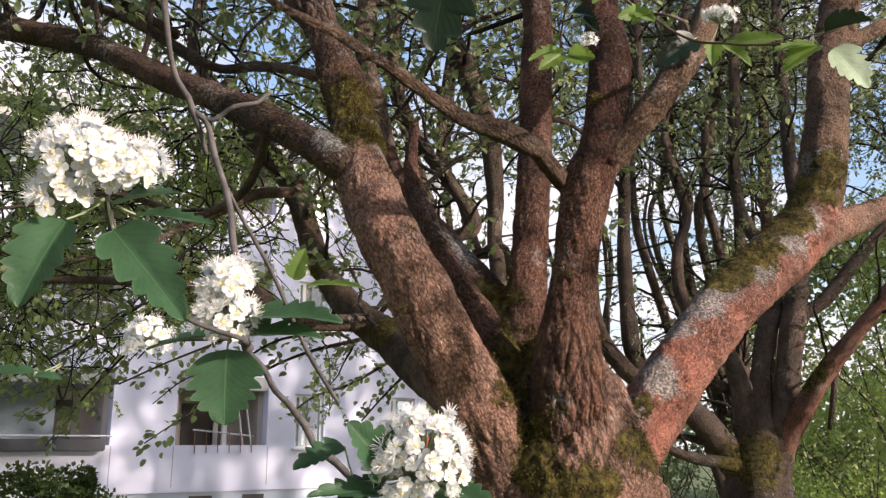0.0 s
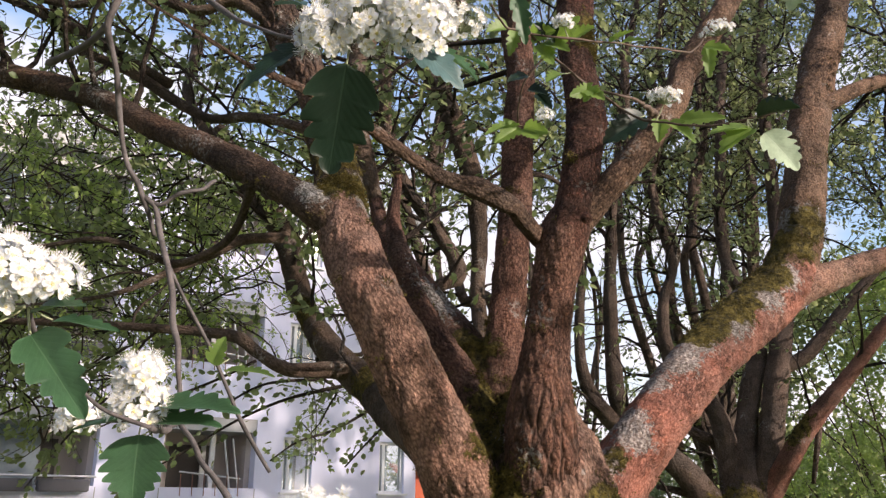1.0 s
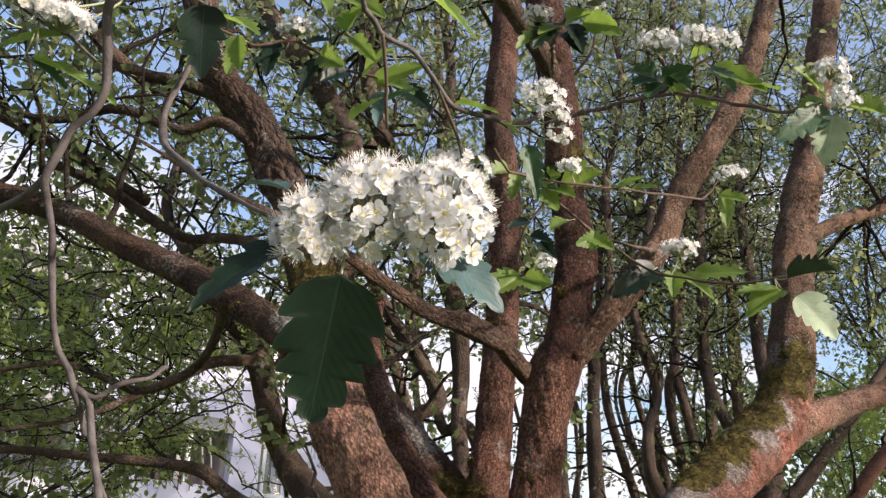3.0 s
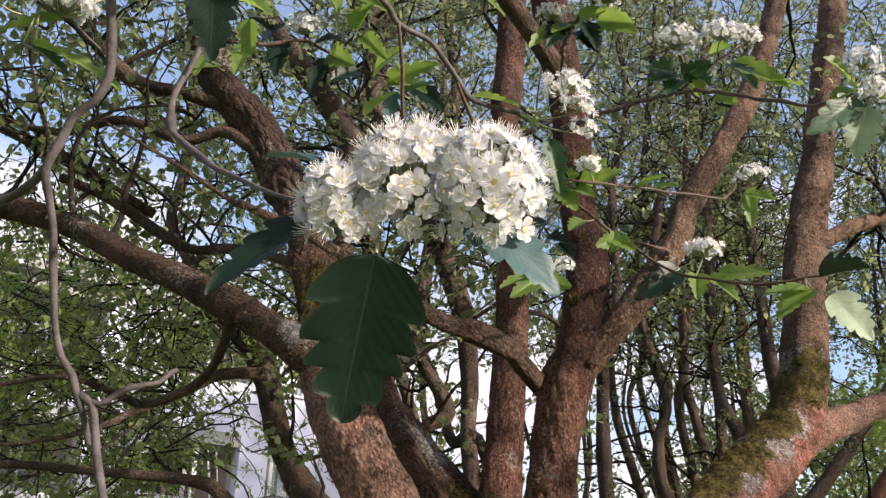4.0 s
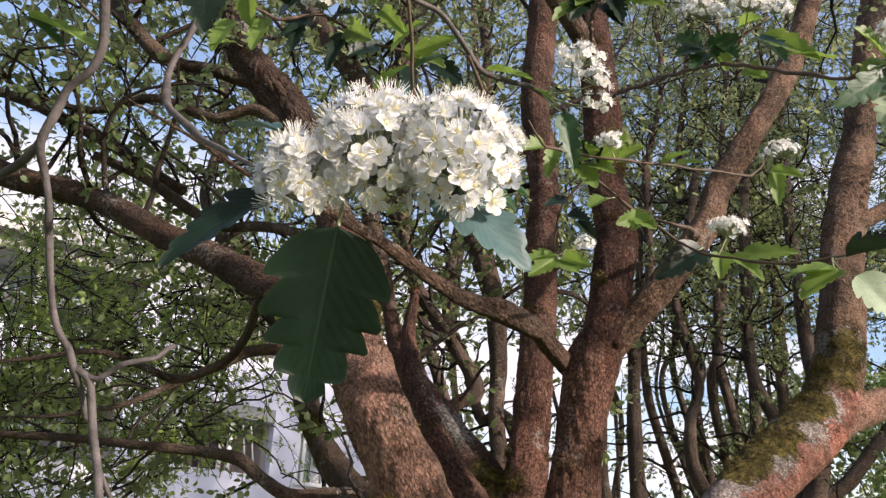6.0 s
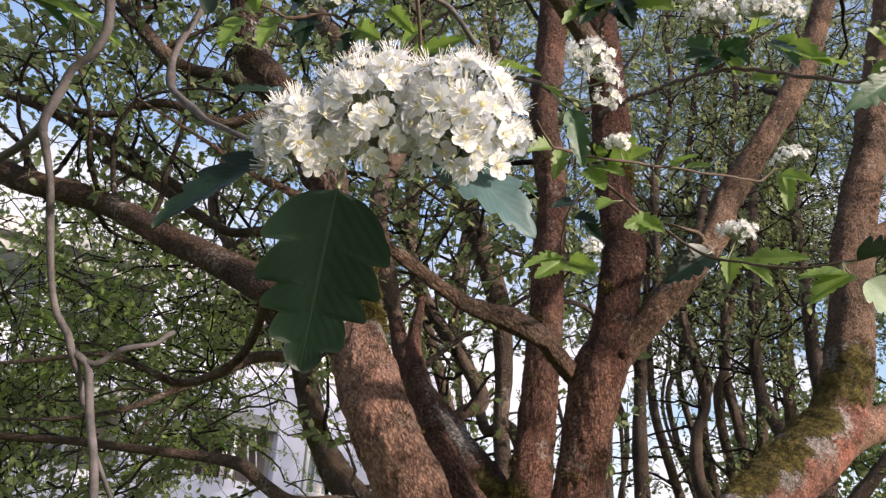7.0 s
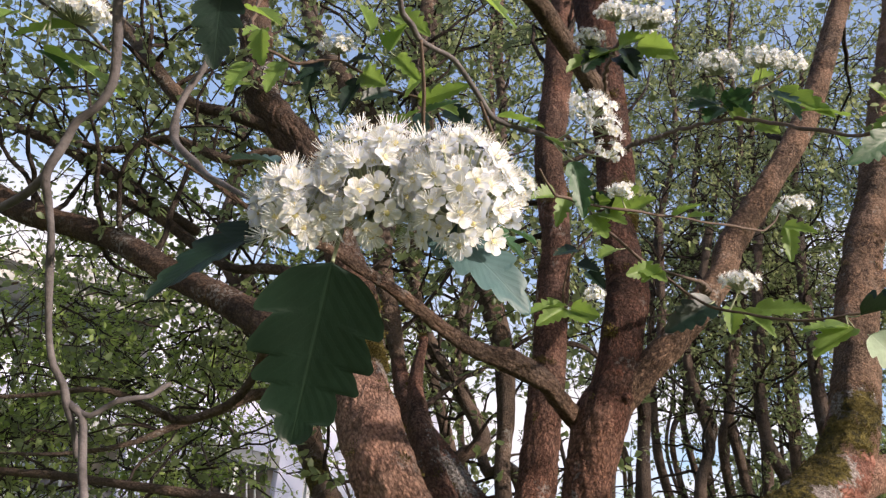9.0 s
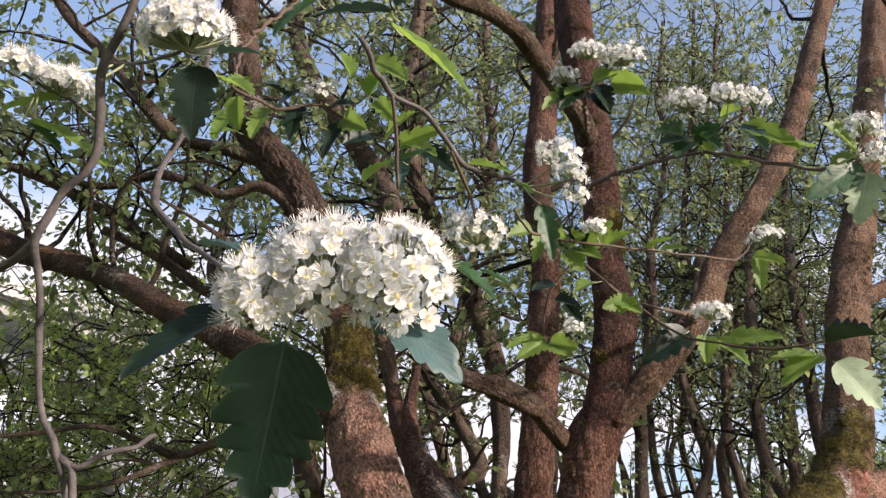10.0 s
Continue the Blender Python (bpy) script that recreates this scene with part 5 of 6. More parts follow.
# ---- blossom and leaves near by ----
def near_leaf(parent, base, tip, width, up=0.4, fold=0.25, curl=0.15, kind=0, seed=0, name="leaf"):
    """One lobed, toothed leaf from base to tip, folded along its midrib."""
    rng = np.random.RandomState(seed)
    base, tip = Vector(base), Vector(tip)
    way = tip - base
    length = way.length
    way.normalize()
    hint = Vector((0, -1.0, 0)) + Vector((0, 0, up * 1.6)) + Vector(rng.normal(size=3) * 0.12)
    side = way.cross(hint).normalized()
    top = side.cross(way)
    nu, nv = 60, 5
    verts, blade = [], []
    phase = rng.uniform(0, 1)
    twist = rng.uniform(-0.25, 0.25)
    # broad forward lobes with round ends, notched a little differently on either side
    notches = [[0.0] + [c + rng.uniform(-0.035, 0.035) for c in (0.29, 0.50, 0.68, 0.84)] + [1.02] for _ in range(2)]
    depths = [[0.0] + [rng.uniform(0.30, 0.46) for _ in range(4)] for _ in range(2)]

    def half_width(u, k):
        body = math.sin(math.pi * min(1.0, u ** 0.66)) ** 0.58
        i = max(j for j in range(5) if notches[k][j] <= u)
        f = (u - notches[k][i]) / (notches[k][i + 1] - notches[k][i])
        lobe = 1.0 - depths[k][i] * (1.0 - f) ** 1.25 - (0.10 * ((f - 0.72) / 0.28) ** 2 if f > 0.72 and i < 4 else 0.0)
        tooth = 1.0 - 0.022 * (1 - abs(math.sin(u * 34.0 + k + phase * 5)))
        return width / 2 * body * lobe * tooth * 1.05

    for i in range(nu + 1):
        u = i / nu
        wide = (half_width(u, 0), half_width(u, 1))
        for j in range(-nv, nv + 1):
            v = j / nv
            w = wide[0] if v < 0 else wide[1]
            lift = abs(v) * w * fold * 2 - curl * length * (u - 0.35) ** 2 + math.sin(u * 9 + abs(v) * 3 + phase * 6) * 0.012 * length * abs(v)
            sweep = abs(v) * w * 0.35
            p = base + way * (u * length + sweep * (1 - u) * 0.8 - 0.16 * abs(v) * w * (u < 0.12) * (1 - u / 0.12)) + side * (v * w) + top * (lift + twist * v * w * (u - 0.3))
            verts.append(p)
            blade.append((u, v, 0))
    m = 2 * nv + 1
    faces = [(i * m + j, i * m + j + 1, (i + 1) * m + j + 1, (i + 1) * m + j) for i in range(nu) for j in range(m - 1)]
    return mesh_object(name, verts, faces, LEAF_KINDS[kind], parent, attrs=[("blade", "FLOAT_VECTOR", blade)])


def flower_mesh(seed):
    """An open five-petalled flower, one unit across its radius, facing +z: petals, heart and long stamens."""
    rng = np.random.RandomState(seed)
    verts, faces, index, blade = [], [], [], []
    cup = rng.uniform(0.05, 0.55)
    for k in range(5):
        a = 2 * math.pi * k / 5 + rng.normal() * 0.1
        c, s = math.cos(a), math.sin(a)
        b = len(verts)
        tilt = cup + rng.normal() * 0.12
        rows = [(0.14, 0.12), (0.36, 0.30), (0.62, 0.42), (0.84, 0.38), (1.0, 0.18)]
        for r, w in rows:
            for q in (-1, 0, 1):
                x, y = r, q * w * (1 + rng.normal() * 0.05)
                z = tilt * r * r * 0.7 + abs(q) * 0.09 - 0.10 * (r > 0.9)
                verts.append((x * c - y * s, x * s + y * c, z))
                blade.append((r, q, 0))
        for i in range(4):
            for j in range(2):
                faces.append((b + i * 3 + j, b + i * 3 + j + 1, b + (i + 1) * 3 + j + 1, b + (i + 1) * 3 + j))
                index.append(0)
    b = len(verts)   # heart
    for ring, (r, z) in enumerate(((0.28, 0.03), (0.19, 0.14), (0.0, 0.18))):
        for k in range(8 if r else 1):
            verts.append((r * math.cos(k * math.pi / 4), r * math.sin(k * math.pi / 4), z))
            blade.append((0, 0, 0))
    for k in range(8):
        faces.append((b + k, b + (k + 1) % 8, b + 8 + (k + 1) % 8, b + 8 + k))
        faces.append((b + 8 + k, b + 8 + (k + 1) % 8, b + 16))
        index += [1, 1]
    for k in range(22):   # stamens
        a = 2 * math.pi * (k + rng.uniform(-0.3, 0.3)) / 22
        out = rng.uniform(0.3, 0.85)
        h = rng.uniform(0.55, 1.25)
        foot = Vector((0.2 * math.cos(a), 0.2 * math.sin(a), 0.08))
        head = Vector((out * math.cos(a), out * math.sin(a), h))
        d = (head - foot).normalized()
        e = d.orthogonal().normalized() * 0.020
        f = d.cross(e)
        b = len(verts)
        for p in (foot, head):
            for w in (e, -0.5 * e + 0.87 * f, -0.5 * e - 0.87 * f):
                verts.append(tuple(p + w))
                blade.append((0, 0, 0))
        for q in range(3):
            faces.append((b + q, b + (q + 1) % 3, b + 3 + (q + 1) % 3, b + 3 + q))
            index.append(2)
        b = len(verts)
        s = 0.042
        for w in (Vector((s, 0, 0)), Vector((-s * 0.5, s * 0.87, 0)), Vector((-s * 0.5, -s * 0.87, 0)), Vector((0, 0, s * 0.9)), Vector((0, 0, -s * 0.7))):
            verts.append(tuple(head + w))
            blade.append((0, 0, 0))
        for q in range(3):
            faces += [(b + q, b + (q + 1) % 3, b + 3), (b + (q + 1) % 3, b + q, b + 4)]
            index += [3, 3]
    me = bpy.data.meshes.new("flower")
    me.from_pydata(verts, [], faces)
    for m in (PETAL, HEART, FILAMENT, ANTHER):
        me.materials.append(m)
    me.polygons.foreach_set("material_index", index)
    me.polygons.foreach_set("use_smooth", [True] * len(me.polygons))
    a = me.attributes.new("blade", "FLOAT_VECTOR", "POINT")
    a.data.foreach_set("vector", np.asarray(blade, dtype=np.float32).ravel())
    me.update()
    return me


FLOWERS = [flower_mesh(s) for s in range(5)]
leaf_count = [0]


def sprig(label):
    ob = new("flowering_sprig")
    ob.empty_display_size = 0.05
    return tagged(ob, label, "blossom", group="flowering sprigs")


def sprig_twig(ob, points, material=None):
    rng = np.random.RandomState(int(abs(points[0][0]) * 1e4) + len(points))
    rough = spline(points, 0.022)
    kink = rng.normal(size=(len(rough), 3)) * rough[:, 3:4] * 0.55
    kink[0] = kink[-1] = 0
    rough[:, :3] += kink
    rough[:, 3] *= 1 + np.abs(rng.normal(size=len(rough))) * 0.16
    verts, faces, grain, line, _ = tube(rough, 0.006, 10, 1.0, len(points) * 3 + 1)
    n = len(verts)
    verts = np.vstack([verts, line[0, :3], line[-1, :3]])
    caps = [(n, (k + 1) % 10, k) for k in range(10)] + [(n + 1, n - 10 + k, n - 10 + (k + 1) % 10) for k in range(10)]
    ob["line"] = list(ob.get("line", [])) + [float(c) for p in line[::3] for c in p[:3]]
    return mesh_object("twig", verts, [tuple(f) for f in faces.tolist()] + caps, material or TWIG, ob)


def nearest_on(ob, p):
    line = np.array(list(ob["line"])).reshape(-1, 3) if "line" in ob.keys() else np.array([p])
    return line[np.argmin(np.linalg.norm(line - np.array(p), axis=1))]


def stalk_lines(pairs, r0, r1):
    rows = []
    for a, b in pairs:
        a, b = np.array(a, float), np.array(b, float)
        bend = (a + b) / 2 + np.array((0, 0, -0.12)) * np.linalg.norm(b - a)
        t = np.linspace(0, 1, 6)[:, None]
        p = (1 - t) ** 2 * a + 2 * t * (1 - t) * bend + t * t * b
        rows.append(np.hstack([p, r0 + (r1 - r0) * t]))
    return rows


def sprig_leaf(ob, base, tip, width, up, fold, curl, kind):
    leaf_count[0] += 1
    lf = near_leaf(ob, base, tip, width, up, fold, curl, kind, leaf_count[0])
    foot = nearest_on(ob, base)
    size = (Vector(tip) - Vector(base)).length
    if np.linalg.norm(foot - np.array(base)) > 0.05:
        foot = np.array(base) + np.array((0.006, 0.02, 0.008))
    st = twig_mass("leaf_stalk", stalk_lines([(foot, base)], 0.008 * size + 0.0003, 0.007 * size + 0.0003), STALK, lf, sides=6)
    st["kind"] = ""
    return lf


def sprig_bloom(ob, centre, radius, count, tilt, flat):
    """A domed cluster of flowers, each on its own short stalk."""
    rng = np.random.RandomState(int(abs(centre[0]) * 1e4) % 9999 + count)
    c = Vector(centre)
    axis = Vector((rng.normal() * 0.12, -tilt, 1.0)).normalized()
    turn = axis.to_track_quat("Z", "Y").to_matrix()
    hub = c - axis * radius * 0.6
    foot = nearest_on(ob, hub)
    if np.linalg.norm(foot - np.array(hub)) > 0.15:
        foot = np.array(hub) + np.array((0, 0.02, -0.03))
    pairs = [(foot, hub)]
    spots = []
    size = 0.0054
    loose = c.y > 0.8   # the farther heads are open and ragged
    outer = max(count, int((1.7 if loose else 2.7) * (radius / size) ** 2))
    inner = int(outer * (0.15 if loose else 0.4))   # flowers deeper in the head fill the gaps
    for k in range(outer + inner):
        deep = k >= outer
        f = (k - outer + 0.5) / max(inner, 1) if deep else (k + 0.5) / outer
        th = math.acos(1 - f * 1.4)
        ph = k * 2.39996 + rng.normal() * 0.15
        d = Vector((math.sin(th) * math.cos(ph), math.sin(th) * math.sin(ph), math.cos(th)))
        p = c + turn @ Vector((d.x * radius * 0.92, d.y * radius * 0.92, (d.z - 0.35) * radius * flat)) * (0.74 if deep else 1.0) + Vector(rng.normal(size=3)) * radius * (0.13 if loose else 0.05)
        face = turn @ Vector((d.x, d.y, d.z * 1.1 + 0.25)) + Vector(rng.normal(size=3)) * 0.3
        spots.append((p, face.normalized()))
        pairs.append((hub, p - face.normalized() * 0.002))
    lines = stalk_lines(pairs, 0.0009, 0.0005)
    lines[0][:, 3] *= 1.6
    head = twig_mass("flower_head", lines, STALK, ob, "cluster of small white five-petalled flowers", 4)
    head["kind"] = ""
    for p, face in spots:
        fl = new("flower", FLOWERS[rng.randint(5)])
        fl.parent = head
        q = face.to_track_quat("Z", "Y").to_matrix().to_4x4() @ Matrix.Rotation(rng.uniform(0, 6.28), 4, "Z")
        s = size * rng.uniform(0.85, 1.12)
        fl.matrix_basis = Matrix.Translation(p) @ q @ Matrix.Diagonal((s, s, s, 1))
    return head


near_sprig = sprig('white whitebeam blossom cluster with dark lobed leaves on grey twig')
sprig_bloom(near_sprig, (0.0457, 0.4100, 1.9355), 0.0170, 34, 1.20, 0.95)
sprig_bloom(near_sprig, (0.0715, 0.4110, 1.9479), 0.0236, 66, 1.25, 1.10)
sprig_bloom(near_sprig, (0.1027, 0.4082, 1.9450), 0.0228, 62, 1.25, 1.15)
sprig_twig(near_sprig, [(0.0569, 0.4408, 1.9382, 0.00078), (0.0044, 0.5123, 1.9911, 0.00111), (-0.0596, 0.5883, 2.0558, 0.00181), (-0.0955, 0.6219, 2.0964, 0.00229), (-0.1149, 0.6390, 2.1269, 0.00242), (-0.1150, 0.6427, 2.1632, 0.00217), (-0.1057, 0.6447, 2.2037, 0.00224), (-0.1011, 0.6458, 2.2455, 0.00231), (-0.1105, 0.6494, 2.3248, 0.00265)])
sprig_twig(near_sprig, [(0.0569, 0.4408, 1.9382, 0.00078), (0.0620, 0.4174, 1.9404, 0.00081)])
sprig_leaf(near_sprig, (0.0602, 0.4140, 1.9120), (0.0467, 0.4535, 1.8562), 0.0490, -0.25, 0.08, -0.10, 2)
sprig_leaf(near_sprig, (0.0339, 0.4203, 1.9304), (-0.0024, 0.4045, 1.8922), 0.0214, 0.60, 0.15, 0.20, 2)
sprig_leaf(near_sprig, (0.0955, 0.4150, 1.9330), (0.1335, 0.4160, 1.9000), 0.0270, 0.10, 0.08, 0.25, 1)
sprig_leaf(near_sprig, (0.0373, 0.4275, 1.9403), (0.0500, 0.4301, 1.9365), 0.0104, 0.90, 0.25, 0.15, 0)
sprig_leaf(near_sprig, (0.0318, 0.4180, 1.9564), (0.0071, 0.4342, 1.9698), 0.0117, 0.80, 0.25, 0.15, 1)
second_sprig = sprig('whitebeam blossom cluster and green leaves on a slender grey twig')
sprig_bloom(second_sprig, (0.1400, 0.9176, 2.2729), 0.0318, 26, 0.75, 0.70)
sprig_bloom(second_sprig, (0.1200, 0.9291, 2.2923), 0.0188, 8, 0.75, 0.70)
sprig_twig(second_sprig, [(0.0136, 0.7317, 2.3881, 0.00250), (0.0271, 0.7625, 2.3741, 0.00257), (0.0440, 0.7913, 2.3640, 0.00263), (0.0763, 0.8167, 2.3615, 0.00269), (0.1084, 0.8541, 2.3366, 0.00275), (0.1409, 0.8827, 2.3281, 0.00282), (0.1805, 0.9048, 2.3326, 0.00256), (0.2078, 0.9200, 2.3277, 0.00226)])
sprig_twig(second_sprig, [(0.1084, 0.8541, 2.3366, 0.00184), (0.1297, 0.8938, 2.3063, 0.00188), (0.1413, 0.9145, 2.2683, 0.00188)], TWIG_DARK)
sprig_twig(second_sprig, [(0.0440, 0.7913, 2.3640, 0.00204), (0.0494, 0.8318, 2.3307, 0.00179), (0.0496, 0.8735, 2.2949, 0.00153)], TWIG_DARK)
sprig_leaf(second_sprig, (0.1070, 0.9146, 2.2252), (0.1648, 0.9169, 2.1828), 0.0390, 0.90, 0.25, 0.15, 4)
sprig_leaf(second_sprig, (0.1804, 0.9645, 2.2228), (0.1449, 0.9540, 2.2398), 0.0250, 0.90, 0.25, 0.15, 4)
sprig_leaf(second_sprig, (0.1279, 0.8776, 2.3366), (0.1815, 0.8832, 2.3307), 0.0225, 1.20, 0.25, 0.15, 0)
sprig_bloom(second_sprig, (0.2279, 0.8605, 2.3450), 0.0226, 14, 0.90, 0.70)
sprig_bloom(second_sprig, (0.2486, 0.8714, 2.3263), 0.0159, 8, 0.60, 0.90)
sprig_bloom(second_sprig, (0.2513, 0.8843, 2.3021), 0.0129, 6, 0.50, 1.00)
sprig_leaf(second_sprig, (0.2137, 0.8938, 2.2922), (0.2266, 0.9057, 2.2282), 0.0282, 0.30, 0.25, 0.15, 4)
sprig_leaf(second_sprig, (0.2048, 0.8961, 2.3084), (0.1821, 0.8885, 2.3208), 0.0188, 0.80, 0.25, 0.15, 0)
sprig_leaf(second_sprig, (0.0660, 0.5907, 2.2656), (0.1333, 0.5727, 2.1806), 0.0272, 1.30, 0.25, 0.05, 0)
sprig_leaf(second_sprig, (0.0613, 0.5995, 2.2903), (-0.0030, 0.5838, 2.2727), 0.0261, 0.90, 0.25, 0.15, 1)
sprig_leaf(second_sprig, (-0.0004, 0.5937, 2.2961), (-0.0324, 0.5923, 2.2556), 0.0280, 0.90, 0.25, 0.15, 4)
sprig_leaf(second_sprig, (0.0659, 0.5972, 2.2946), (0.1086, 0.5722, 2.3012), 0.0261, 0.90, 0.25, 0.15, 1)
sprig_leaf(second_sprig, (0.0019, 0.9212, 2.3370), (0.0388, 0.8914, 2.3529), 0.0288, 0.80, 0.25, 0.15, 0)
sprig_leaf(second_sprig, (0.0471, 0.9099, 2.3615), (0.0836, 0.8875, 2.3638), 0.0261, 0.80, 0.25, 0.15, 4)
leafy_sprig = sprig('leafy whitebeam twig with a small flat blossom cluster')
sprig_bloom(leafy_sprig, (-0.1327, 1.1804, 2.7043), 0.0310, 12, 0.70, 0.40)
sprig_twig(leafy_sprig, [(-0.2683, 1.1381, 2.6655, 0.00237), (-0.1989, 1.1714, 2.6515, 0.00241), (-0.1310, 1.1954, 2.6761, 0.00211), (-0.0443, 1.2184, 2.6402, 0.00211), (0.0222, 1.2280, 2.6280, 0.00176), (0.0903, 1.2508, 2.5908, 0.00141)], TWIG_DARK)
sprig_twig(leafy_sprig, [(-0.1310, 1.1954, 2.6761, 0.00176), (-0.1323, 1.1844, 2.6968, 0.00176)], TWIG_DARK)
sprig_twig(leafy_sprig, [(-0.2683, 1.1381, 2.6655, 0.00237), (-0.2998, 1.2509, 2.8771, 0.00313), (-0.2737, 1.4366, 3.1698, 0.00422), (-0.2075, 1.9452, 3.8182, 0.00665)], TWIG_DARK)
sprig_leaf(leafy_sprig, (-0.2553, 1.1720, 2.7096), (-0.2777, 1.1338, 2.6729), 0.0336, 0.52, 0.39, 0.15, 0)
sprig_leaf(leafy_sprig, (-0.2809, 1.1937, 2.6664), (-0.3001, 1.1760, 2.5914), 0.0390, 0.29, 0.16, 0.15, 0)
sprig_leaf(leafy_sprig, (-0.2743, 1.2114, 2.6336), (-0.3051, 1.1717, 2.5991), 0.0283, 0.53, 0.18, 0.15, 0)
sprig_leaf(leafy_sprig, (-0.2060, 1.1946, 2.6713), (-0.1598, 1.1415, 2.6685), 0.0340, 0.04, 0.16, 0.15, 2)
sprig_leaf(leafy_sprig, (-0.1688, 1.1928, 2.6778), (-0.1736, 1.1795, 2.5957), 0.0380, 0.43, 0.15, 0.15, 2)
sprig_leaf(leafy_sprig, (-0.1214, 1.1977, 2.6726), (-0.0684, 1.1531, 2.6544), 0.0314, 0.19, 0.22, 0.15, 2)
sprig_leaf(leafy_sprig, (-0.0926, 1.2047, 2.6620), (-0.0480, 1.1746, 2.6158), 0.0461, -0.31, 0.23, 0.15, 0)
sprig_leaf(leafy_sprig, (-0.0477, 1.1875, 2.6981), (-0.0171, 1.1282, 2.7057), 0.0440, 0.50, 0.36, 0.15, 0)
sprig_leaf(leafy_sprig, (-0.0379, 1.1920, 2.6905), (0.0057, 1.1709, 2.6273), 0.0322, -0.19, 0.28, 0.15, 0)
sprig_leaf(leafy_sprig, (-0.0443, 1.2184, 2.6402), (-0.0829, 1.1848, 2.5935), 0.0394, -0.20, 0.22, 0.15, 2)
sprig_leaf(leafy_sprig, (-0.0157, 1.2232, 2.6338), (0.0318, 1.1627, 2.6449), 0.0480, 0.13, 0.26, 0.15, 0)
sprig_leaf(leafy_sprig, (0.0035, 1.2278, 2.6267), (0.0873, 1.1761, 2.6246), 0.0331, -0.25, 0.26, 0.15, 0)
sprig_leaf(leafy_sprig, (0.0222, 1.2280, 2.6280), (0.0716, 1.1972, 2.5836), 0.0384, 0.12, 0.22, 0.15, 0)
sprig_leaf(leafy_sprig, (-0.0921, 1.2091, 2.6537), (-0.1178, 1.1950, 2.5713), 0.0357, 0.23, 0.29, 0.15, 2)
sprig_leaf(leafy_sprig, (-0.1493, 1.1996, 2.6666), (-0.1928, 1.1687, 2.6144), 0.0283, 0.34, 0.21, 0.15, 2)
sprig_leaf(leafy_sprig, (-0.2247, 1.1943, 2.6701), (-0.2370, 1.1767, 2.5955), 0.0389, 0.10, 0.18, 0.15, 0)
sprig_leaf(leafy_sprig, (-0.0413, 1.1611, 2.7484), (0.0199, 1.1371, 2.6922), 0.0440, 0.15, 0.37, 0.15, 0)
sprig_leaf(leafy_sprig, (0.0508, 1.2327, 2.6215), (0.1001, 1.2102, 2.5614), 0.0384, -0.02, 0.16, 0.15, 2)
sprig_leaf(leafy_sprig, (-0.1882, 1.1859, 2.6890), (-0.2146, 1.1345, 2.6769), 0.0283, 0.10, 0.38, 0.15, 2)
sprig_leaf(leafy_sprig, (-0.0773, 1.1740, 2.7211), (-0.0906, 1.1147, 2.7250), 0.0405, 0.04, 0.23, 0.15, 0)
sprig_leaf(leafy_sprig, (0.0139, 1.2367, 2.6108), (0.0113, 1.2220, 2.5317), 0.0322, 0.46, 0.20, 0.15, 1)
stem_sprig = sprig('slender whitebeam twig with fresh green leaves and small blossoms')
sprig_twig(stem_sprig, [(0.9986, 2.9842, 3.1392, 0.01132), (0.7639, 2.2436, 2.8067, 0.00660), (0.4736, 1.3291, 2.3698, 0.00237), (0.3844, 1.2878, 2.3759, 0.00232), (0.3063, 1.2826, 2.4429, 0.00237), (0.2648, 1.1816, 2.4161, 0.00219), (0.2219, 1.1327, 2.3978, 0.00180), (0.1925, 1.0736, 2.3999, 0.00143)], TWIG_DARK)
sprig_twig(stem_sprig, [(0.2648, 1.1816, 2.4161, 0.00188), (0.3320, 1.1871, 2.4116, 0.00188), (0.4198, 1.2364, 2.4329, 0.00163), (0.5231, 1.2880, 2.4513, 0.00170), (0.5953, 1.3337, 2.4783, 0.00141), (0.6320, 1.3354, 2.5422, 0.00144)], TWIG_DARK)
sprig_twig(stem_sprig, [(0.3063, 1.2826, 2.4429, 0.00203), (0.3802, 1.2707, 2.3650, 0.00196), (0.4457, 1.2586, 2.3045, 0.00188), (0.4959, 1.2159, 2.2674, 0.00180), (0.5561, 1.1668, 2.2396, 0.00172), (0.6082, 1.1410, 2.2402, 0.00169), (0.6439, 1.1301, 2.2471, 0.00166)], TWIG_DARK)
sprig_twig(stem_sprig, [(0.3063, 1.2826, 2.4429, 0.00170), (0.2642, 1.3097, 2.3882, 0.00170), (0.2612, 1.3620, 2.3322, 0.00138), (0.3065, 1.3582, 2.3433, 0.00138)], TWIG_DARK)
sprig_bloom(stem_sprig, (0.3220, 1.1725, 2.4382), 0.0184, 10, 0.40, 0.60)
sprig_bloom(stem_sprig, (0.6450, 1.3398, 2.5335), 0.0273, 14, 0.40, 0.50)
sprig_bloom(stem_sprig, (0.4955, 1.2163, 2.3219), 0.0259, 14, 0.40, 0.50)
sprig_bloom(stem_sprig, (0.3078, 1.3530, 2.3531), 0.0156, 8, 0.60, 0.80)
sprig_leaf(stem_sprig, (0.2315, 1.2180, 2.4515), (0.1907, 1.1940, 2.4292), 0.0341, 0.16, 0.36, 0.15, 0)
sprig_leaf(stem_sprig, (0.2447, 1.2202, 2.4485), (0.2310, 1.2143, 2.3943), 0.0271, 0.19, 0.28, 0.15, 0)
sprig_leaf(stem_sprig, (0.2714, 1.2266, 2.4387), (0.3095, 1.1973, 2.4331), 0.0368, -0.13, 0.37, 0.15, 0)
sprig_leaf(stem_sprig, (0.2851, 1.2329, 2.4281), (0.3081, 1.2232, 2.3843), 0.0390, 0.11, 0.12, 0.15, 0)
